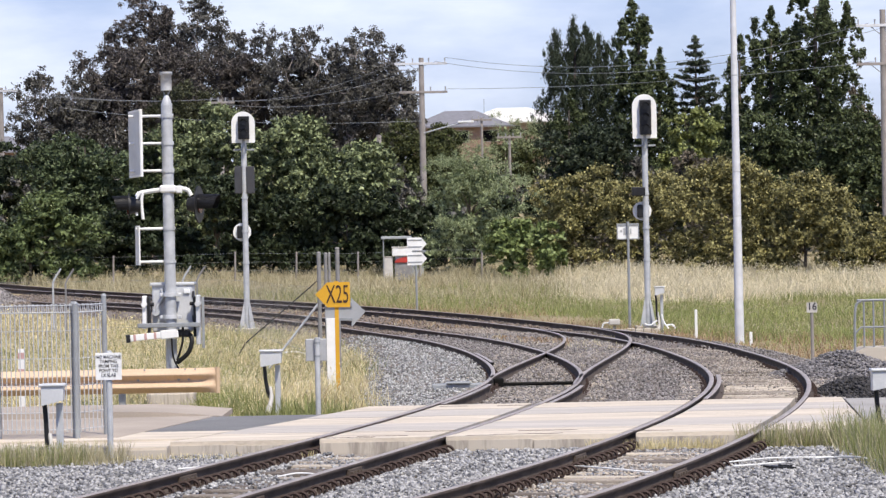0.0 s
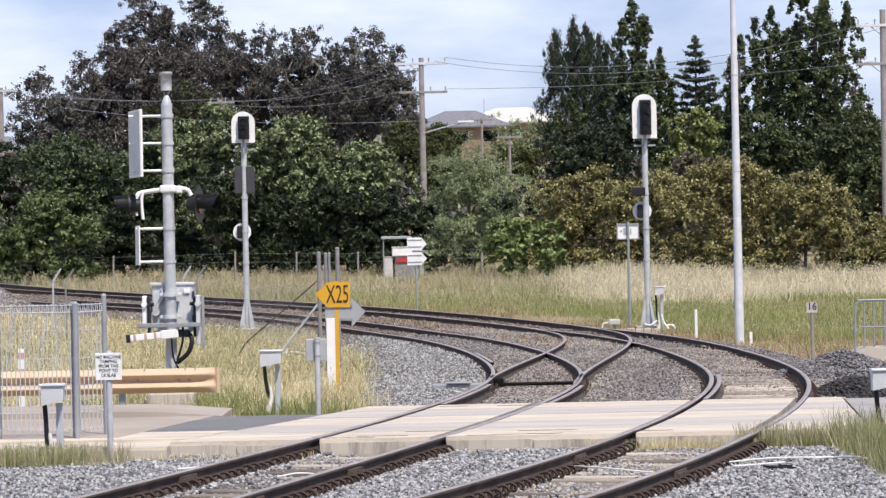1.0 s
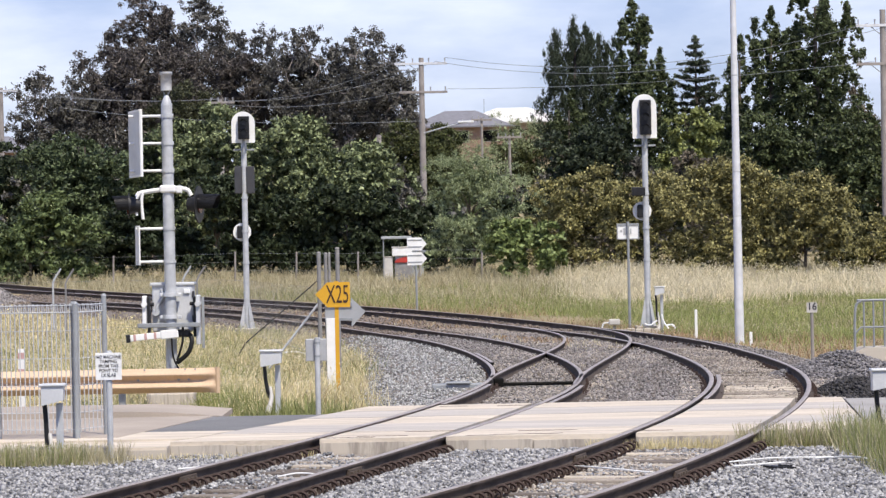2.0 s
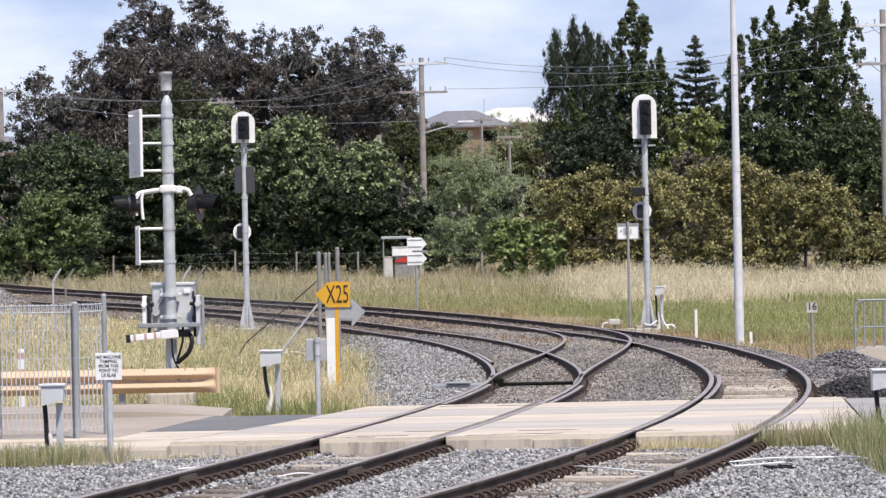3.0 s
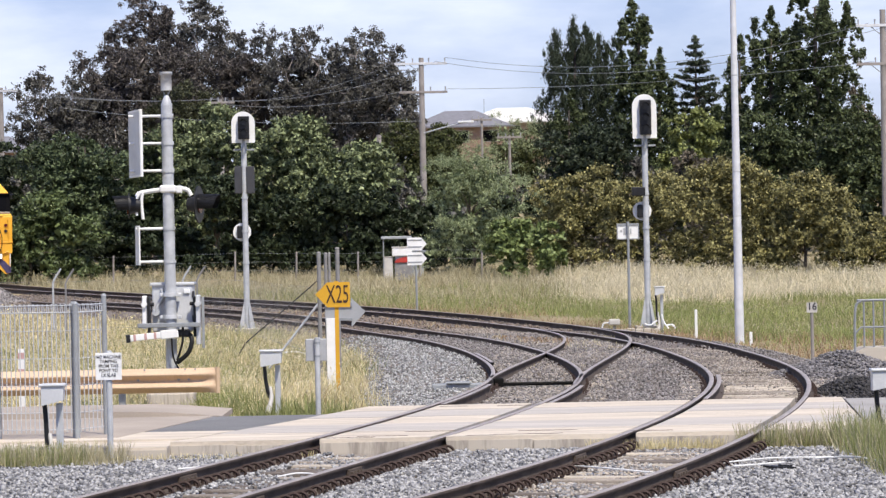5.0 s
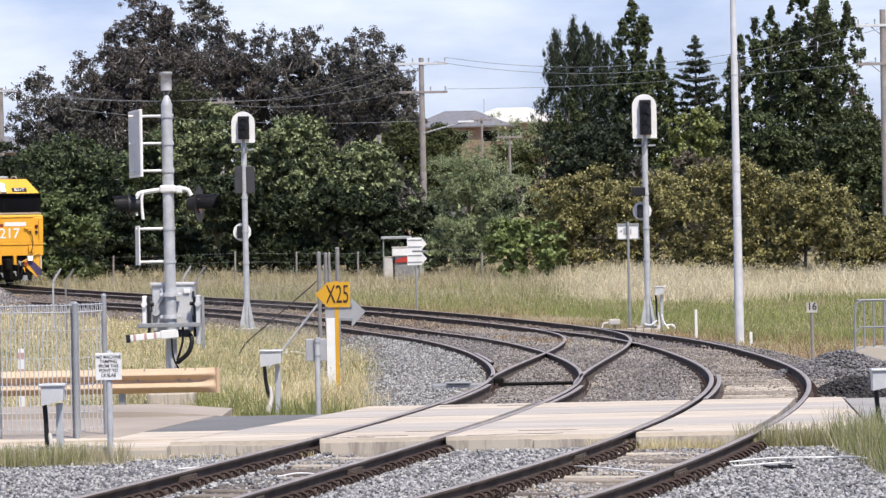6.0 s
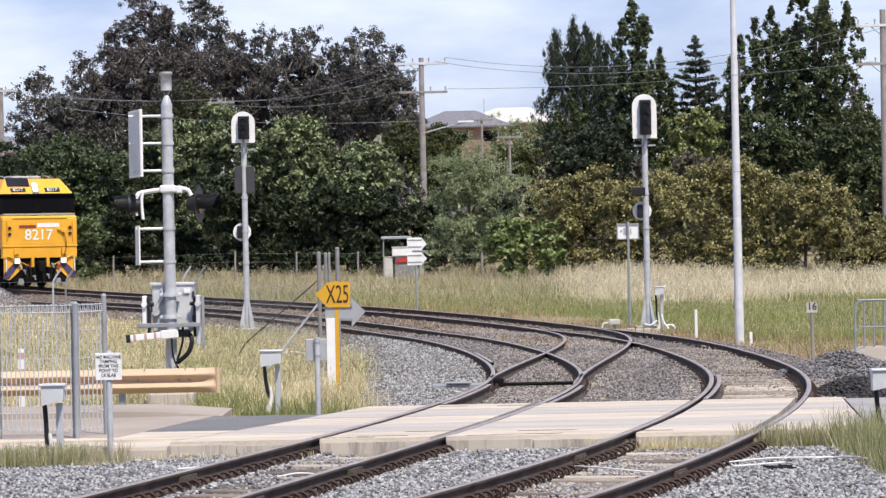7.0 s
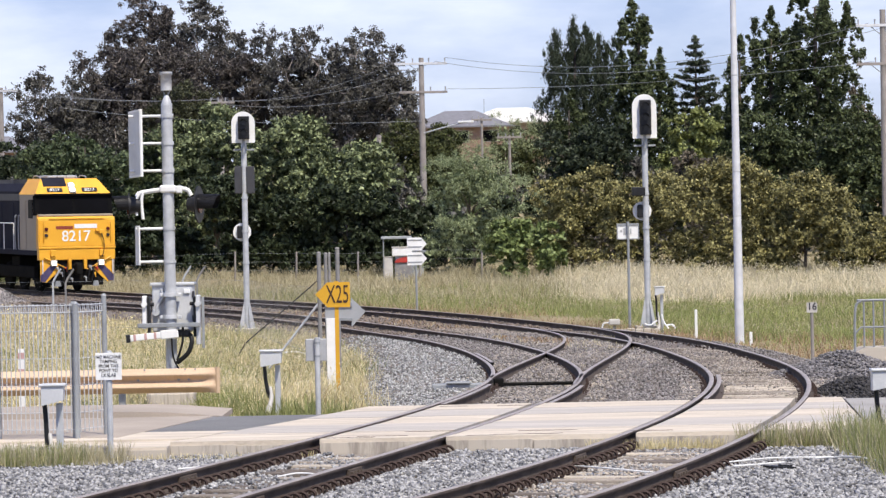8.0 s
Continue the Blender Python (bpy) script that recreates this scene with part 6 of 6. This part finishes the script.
    meadow("far_rough_grass", 12000, inside_curve, -24, -6, 88, 116, 0.4, 0.03, G_DRY, "dry grass beside the far curve", 27, None, G_DRY, 0.035)
    between = lambda x, y: (x > LINE_A(y) + 1.3 / np.cos(np.arctan(LINE_A.slope(y)))) & (x < LINE_B(y) - 1.1 / np.cos(np.arctan(LINE_B.slope(y))))
    meadow("track_side_weeds", 26000, between, -9, 3, 78, 114, 0.13, 0.03, L_RUST, "brown dead weeds between the tracks", 29, -0.6, lift=0.19)
    meadow("track_side_weeds", 5000, between, -9, 5, 74, 114, 0.16, 0.03, G_DRY, "straw weeds between the tracks", 30, 0.0, lift=0.19)
    # before the crossing
    rng = np.random.default_rng(31)

    def strip(name, n, xs, ys, h, material, label):
        x, y = rng.uniform(*xs, n), rng.uniform(*ys, n)
        k = clear_of_rails(x, y, 0.06)
        x, y = x[k], y[k]
        blades(name, x, y, np.full(len(x), -0.24), rng.uniform(h * 0.35, h, len(x)), rng.uniform(0.006, 0.013, len(x)), material, label, rng, 0.55)

    strip("edge_grass", 1900, (-6.5, -4.0), (37.6, 38.68), 0.33, G_GREEN, "green grass along the path kerb")
    strip("edge_grass_dry", 2600, (-6.5, -3.6), (37.6, 38.68), 0.34, G_FAR, "dry grass along the path kerb")
    strip("edge_grass", 700, (-3.8, -1.5), (38.4, 38.68), 0.16, G_DRY, "thin dry grass along the path kerb")
    strip("edge_grass", 1100, (1.6, 3.2), (38.75, 39.1), 0.2, G_DRY, "thin dry grass along the crossing face")
    strip("edge_grass", 1500, (3.35, 6.5), (38.5, 39.1), 0.36, G_GREEN, "green grass along the crossing face")
    strip("edge_grass_dry", 2200, (3.35, 6.5), (38.5, 39.1), 0.38, G_FAR, "dry grass along the crossing face")
    strip("tall_edge_grass", 4400, (4.35, 6.5), (33.5, 38.9), 0.55, G_GREEN, "tall green grass beside the ballast")
    strip("tall_edge_grass_dry", 1500, (4.3, 6.5), (33.5, 38.9), 0.6, G_FAR, "tall dry grass beside the ballast")
    # tufts between the rails of the crossover
    x, y = rng.uniform(1.5, 4.4, 5000), rng.uniform(57, 84, 5000)
    k = clear_of_rails(x, y) & (np.sin(x * 2.1) + np.sin(y * 0.6) > 0.3) & ((x < 2.7) | (y > 70))
    blades("track_weeds", x[k], y[k], rise(y[k]) - 0.16, rng.uniform(0.04, 0.13, k.sum()), rng.uniform(0.008, 0.016, k.sum()), G_DRY, "dry weeds between the crossover rails", rng, 0.6)

    # shrubs and trees
    for args in (("round", -17.6, 144, 6.4, 5.0, L_SHRUB, "rounded green shrub at the meadow edge", "shrub", "bush", 150),
                 ("mid", -16.6, 158, 5.6, 8.2, L_DARK, "dense dark green broadleaf tree", "tree", "round", 190),
                 ("mid", -13.3, 161, 4.8, 8.2, L_DARK, "dense dark green broadleaf tree", "tree", "round", 170),
                 ("mid", -10.4, 158, 5.4, 9.1, L_MID, "dense green broadleaf tree", "tree", "round", 200),
                 ("mid", -6.5, 156, 5.8, 8.7, L_MID, "dense green broadleaf tree", "tree", "round", 220),
                 ("mid", -3.4, 154, 4.6, 7.5, L_MID, "dense green broadleaf tree", "tree", "round", 180),
                 ("low", -13.7, 152, 5.4, 5.2, L_SHADE_UNDER, "low dark shrub under the trees", "shrub", "bush", 140),
                 ("low", -8.4, 150, 6.6, 5.4, L_SHADE_UNDER, "low dark shrub under the trees", "shrub", "bush", 170),
                 ("low", -4.2, 149.5, 5.2, 4.9, L_SHADE_UNDER, "low dark green shrub under the trees", "shrub", "bush", 150),
                 ("low", 1.2, 146, 5.2, 6.6, L_GREY, "feathery grey green shrub", "shrub", "bush", 190),
                 ("low", 3.35, 138.6, 2.5, 4.1, L_BRIGHT, "bright green young shrub", "shrub", "bush", 70),
                 ("low", 5.3, 141, 4.6, 5.5, L_OLIVE, "olive yellow shrub in a hedge row", "shrub", "bush", 160),
                 ("low", 8.5, 139, 5.0, 5.2, L_OLIVE, "olive yellow shrub in a hedge row", "shrub", "bush", 170),
                 ("low", 11.7, 136.5, 5.4, 5.6, L_OLIVE, "tall olive yellow shrub in a hedge row", "shrub", "bush", 200),
                 ("low", 14.4, 135, 4.6, 5.0, L_OLIVE, "olive yellow shrub in a hedge row", "shrub", "bush", 170),
                 ("low", 16.9, 134, 4.2, 3.7, L_OLIVE, "low olive yellow shrub in a hedge row", "shrub", "bush", 120),
                 ("low", 11.25, 147, 3.0, 6.7, L_BROWN, "bare brownish twiggy shrub", "shrub", "bush", 150), ("low", 17.6, 131.6, 4.2, 3.4, L_OLIVE, "low olive yellow shrub in a hedge row", "shrub", "bush", 130),
                 ("low", 6.6, 150, 5.0, 5.6, L_BROWN, "brownish shrub behind the hedge row", "shrub", "bush", 110),
                 ("low", -1.0, 152, 4.4, 4.3, L_SHADE_UNDER, "low dark shrub beside a stall", "shrub", "bush", 110),
                 ("low", -21.8, 150, 5.0, 4.6, L_DARK, "low dark shrub at the meadow edge", "shrub", "bush", 110),
                 ("mid", -0.95, 178, 4.8, 9.5, L_BUSH, "olive green tree behind the pole", "tree", "round", 330),
                 ("mid", -2.7, 168, 3.6, 7.0, L_GUM, "dark shrubby tree behind the pole", "tree", "round", 110),
                 ("mid", 4.4, 232, 8.4, 11.6, L_GREY, "dull green shrub below the houses", "tree", "bush", 120),
                 ("mid", 1.6, 200, 4.0, 7.4, L_DARK, "dark shrub below the houses", "tree", "bush", 110),
                 ("mid", 7.2, 172, 4.8, 8.6, L_PINE, "dark green tree behind the hedge row", "tree", "round", 150),
                 ("mid", 16.3, 174, 5.2, 8.6, L_POPLAR, "dark green tree behind the hedge row", "tree", "round", 170),
                 ("mid", 20.9, 170, 6.0, 7.8, L_POPLAR, "dark green tree behind the hedge row", "tree", "round", 180),
                 ("mid", 12.6, 170, 3.0, 9.9, L_LIGHT, "light green leafy tree among dark ones", "tree", "round", 120),
                 ("mid", -24.3, 195, 5.0, 9.4, L_SHADE_UNDER, "shaded dark tree under the gums", "tree", "round", 200), ("mid", -21.6, 196, 4.6, 9.7, L_CASUARINA, "dark olive tree under the gums", "tree", "round", 190), ("mid", 5.9, 240, 5.4, 11.0, L_BUSH, "olive brown tree below the houses", "tree", "round", 190),
                 ("mid", -19.5, 180, 6.0, 8.8, L_DARK, "dark green tree under the gums", "tree", "round", 150)):
        _, x, y, w, top, m, lab, cat, style, n = args
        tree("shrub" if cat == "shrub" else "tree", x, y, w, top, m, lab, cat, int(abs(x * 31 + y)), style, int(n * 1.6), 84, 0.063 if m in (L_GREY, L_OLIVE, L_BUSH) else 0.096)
    # low growth whose dark leaf colour carries the shade under the crowns
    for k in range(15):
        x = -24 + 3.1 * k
        tree("shrub", x, 163 + (k % 3), 4.4, 4.6 + 0.5 * math.sin(k * 2.1), L_SHADE_UNDER, "dark undergrowth below the trees", "shrub", 300 + k, "bush", 80, 44, 0.13)
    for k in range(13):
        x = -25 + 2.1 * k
        tree("shrub", x, 151 + 1.5 * math.sin(k * 3.0), 2.8, 3.0 + 0.5 * math.sin(k * 2.3), L_SHADE_UNDER, "low dark bramble under the trees", "shrub", 500 + k, "bush", 44, 40, 0.11)
    for k in range(11):
        x = -25 + 4.6 * k
        tree("shrub", x, 176 + (k % 2) * 3, 5.6, 6.4 + 0.7 * math.sin(k * 1.7), L_GUM, "dark thicket behind the trees", "shrub", 400 + k, "bush", 80, 40, 0.15)
    for x, y, w, top, n, m in ((-23.65, 205, 4.6, 13.9, 560, L_GUM), (-20.62, 211, 6.2, 15.2, 1050, L_GUM_BROWN), (-18.5, 216, 6.6, 18.9, 1150, L_GUM_BROWN), (-15.0, 214, 5.8, 18.7, 950, L_GUM), (-11.6, 212, 4.0, 17.0, 380, L_GUM),
                               (-7.7, 209, 6.0, 16.4, 860, L_GUM), (-4.3, 206, 5.2, 15.8, 760, L_GUM), (-2.6, 204, 3.0, 14.5, 260, L_GUM), (-21.8, 207, 5.4, 12.2, 520, L_GUM), (-17.6, 209, 7.0, 15.6, 1100, L_GUM_BROWN),
                               (-13.4, 210, 6.0, 15.0, 800, L_GUM_BROWN), (-9.8, 211, 5.6, 14.6, 700, L_GUM_BROWN), (-5.8, 211, 6.2, 14.2, 800, L_GUM), (-3.2, 210, 4.0, 12.6, 380, L_GUM_BROWN)):
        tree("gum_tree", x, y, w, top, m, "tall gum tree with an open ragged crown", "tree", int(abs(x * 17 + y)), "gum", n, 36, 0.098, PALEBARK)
    tree("tree", -14.5, 199, 6.4, 12.7, L_CASUARINA, "dark olive tree with a fine dense crown", "tree", 77, "round", 420, 70, 0.075)
    for x, y, w, top, m, style, n, lab in ((7.4, 185, 4.6, 14.6, L_PINE, "cypress", 1600, "dark feathery cypress tree"), (9.1, 187, 3.4, 14.0, L_PINE, "cypress", 620, "dark feathery cypress tree"), (10.6, 180, 3.7, 15.3, L_POPLAR, "column", 760, "tall ragged dark poplar"),
                                           (11.75, 182, 2.4, 12.8, L_POPLAR, "column", 260, "thin ragged dark poplar"), (6.9, 182, 3.0, 10.6, L_POPLAR, "column", 360, "dark poplar below a cypress"), (15.0, 187, 3.2, 9.7, L_POPLAR, "column", 420, "dark poplar below a norfolk pine"), (13.3, 186, 3.0, 9.3, L_POPLAR, "column", 380, "dark poplar below a norfolk pine"), (14.36, 190, 3.9, 13.7, L_PINE, "tier", 0, "norfolk pine with tiered branches"),
                                           (16.36, 185, 1.7, 13.7, L_POPLAR, "column", 230, "thin dark poplar beside taller ones"), (16.0, 184, 2.6, 10.6, L_POPLAR, "column", 320, "dark poplar below the taller ones"),
                                           (17.8, 182, 3.5, 15.2, L_POPLAR, "column", 760, "tall ragged dark poplar"), (20.0, 180, 4.9, 16.6, L_POPLAR, "column", 1250, "tall broad dark poplar"), (22.6, 184, 3.2, 10.4, L_POPLAR, "column", 360, "dark poplar among the taller ones"),
                                           (24.2, 195, 2.4, 11.2, L_BROWN, "gum", 200, "thin brownish tree behind the poplars")):
        tree("poplar_tree" if m is L_POPLAR else "conifer_tree" if m is L_PINE else "tree", x, y, w, top, m, lab, "tree", int(abs(x * 13 + y)), style, n, 44 if style != "tier" else 26, 0.09)


level_crossing_mast()
guard_rail()
colour_light_signal(5.63, 93.7, 3, 5.2, 6.42, "three light railway signal with a white arched target", (("small", 3.62, -1), ("disc", 3.2, -1)))
colour_light_signal(-5.66, 97.3, 2, 5.35, 6.25, "two light railway signal with a white arched target", (("box", 3.9, -1), ("box", 3.9, 1), ("disc", 2.8, -1)))
cable_box(-4.47, 38.85, -0.2, 0.69, 0.25, "grey equipment box on a post beside the path")
cable_box(-2.5, 49.7, -0.12, 0.63, 0.3, "grey equipment box on a post in the grass")
cable_box(5.09, 39.0, -0.2, 0.67, 0.3, "grey equipment box on a post beside the grass")
post_sign()
speed_sign()
gate_posts()
pedestrian_fence()
security_fence()
far_fence()
small_posts()
handrail()
loose_cables()
scrap()
stall()
power_pole(-0.92, 172, 11.8, ((11.5, -1.35, 1.3), (10.05, -1.15, 1.3)), "timber power pole with two crossarms and a street light", True)
power_pole(-12.0, 185, 10.5, ((10.3, -0.6, 0.8),), "timber power pole among the trees")
power_pole(-25.9, 200, 12.1, ((11.9, -1.0, 1.0),), "distant timber power pole with a crossarm")
power_pole(19.65, 150, 12.3, ((11.6, -1.2, 1.2), (9.9, -1.2, 1.2)), "tall timber power pole with two crossarms")
power_pole(-3.02, 165, 7.7, (), "short timber pole among the trees")
power_pole(2.79, 230, 10.9, ((10.75, -0.7, 0.7),), "distant timber pole before the houses", stout=0.6)
power_pole(4.35, 215, 9.2, ((9.05, -0.8, 0.8),), "distant timber pole below the houses", stout=0.6)
wires([((-2.2, 171.9, 11.6), (-12.2, 184.9, 10.4), 0.6), ((-0.2, 171.9, 11.6), (-11.6, 184.9, 10.4), 0.6), ((-2.0, 171.9, 10.1), (-11.8, 184.9, 10.2), 0.4), ((-12.2, 184.9, 10.5), (-26.1, 199.9, 12.0), 0.35),
       ((-11.6, 184.9, 10.5), (-25.5, 199.9, 12.0), 0.35), ((0.3, 171.9, 11.8), (19.0, 149.9, 11.7), 1.1), ((-0.2, 171.9, 11.6), (20.4, 149.9, 11.7), 1.3), ((0.3, 171.9, 10.2), (19.2, 149.9, 10.0), 0.3),
       ((-0.9, 171.8, 8.6), (-20.0, 178.0, 9.9), 0.4), ((20.7, 149.9, 11.7), (40.0, 120.0, 11.5), 0.8)])
houses()
vegetation()
LOCO, WHEELS = locomotive()


def motions():
    """The locomotive rolls slowly round the curve on the outer track; its wheels turn with it."""
    ys = np.linspace(118, 190, 1500)
    xs = LINE_B(ys)
    s = np.concatenate([[0], np.cumsum(np.hypot(np.diff(xs), np.diff(ys)))])

    def at(d):
        y = float(np.interp(d, s, ys))
        return Vector((float(LINE_B(y)), y, float(rise(y))))

    end = float(np.interp(FRONT_AT_END, ys, s))
    rows, turns = [], []
    for i in range(65):
        t = i * 0.125
        d = end + SPEED * (8 - t)
        f, r = at(d + 4.1), at(d + 17.9)
        way = (f - r).normalized()
        rz = math.degrees(math.atan2(way.y, way.x))
        ry = -math.degrees(math.asin(way.z))
        o = f + way * 4.1
        rows.append((t, pose(o.x, o.y, o.z, 0, ry, rz)))
        turns.append((t, math.degrees(SPEED * t / 0.515)))
    walk(LOCO, rows)
    for w, x in WHEELS:
        walk(w, [(t, pose(x, 0, 0.515, 0, a, 0)) for t, a in turns])


FRONT_AT_END, SPEED = 126.05, 4.2
motions()
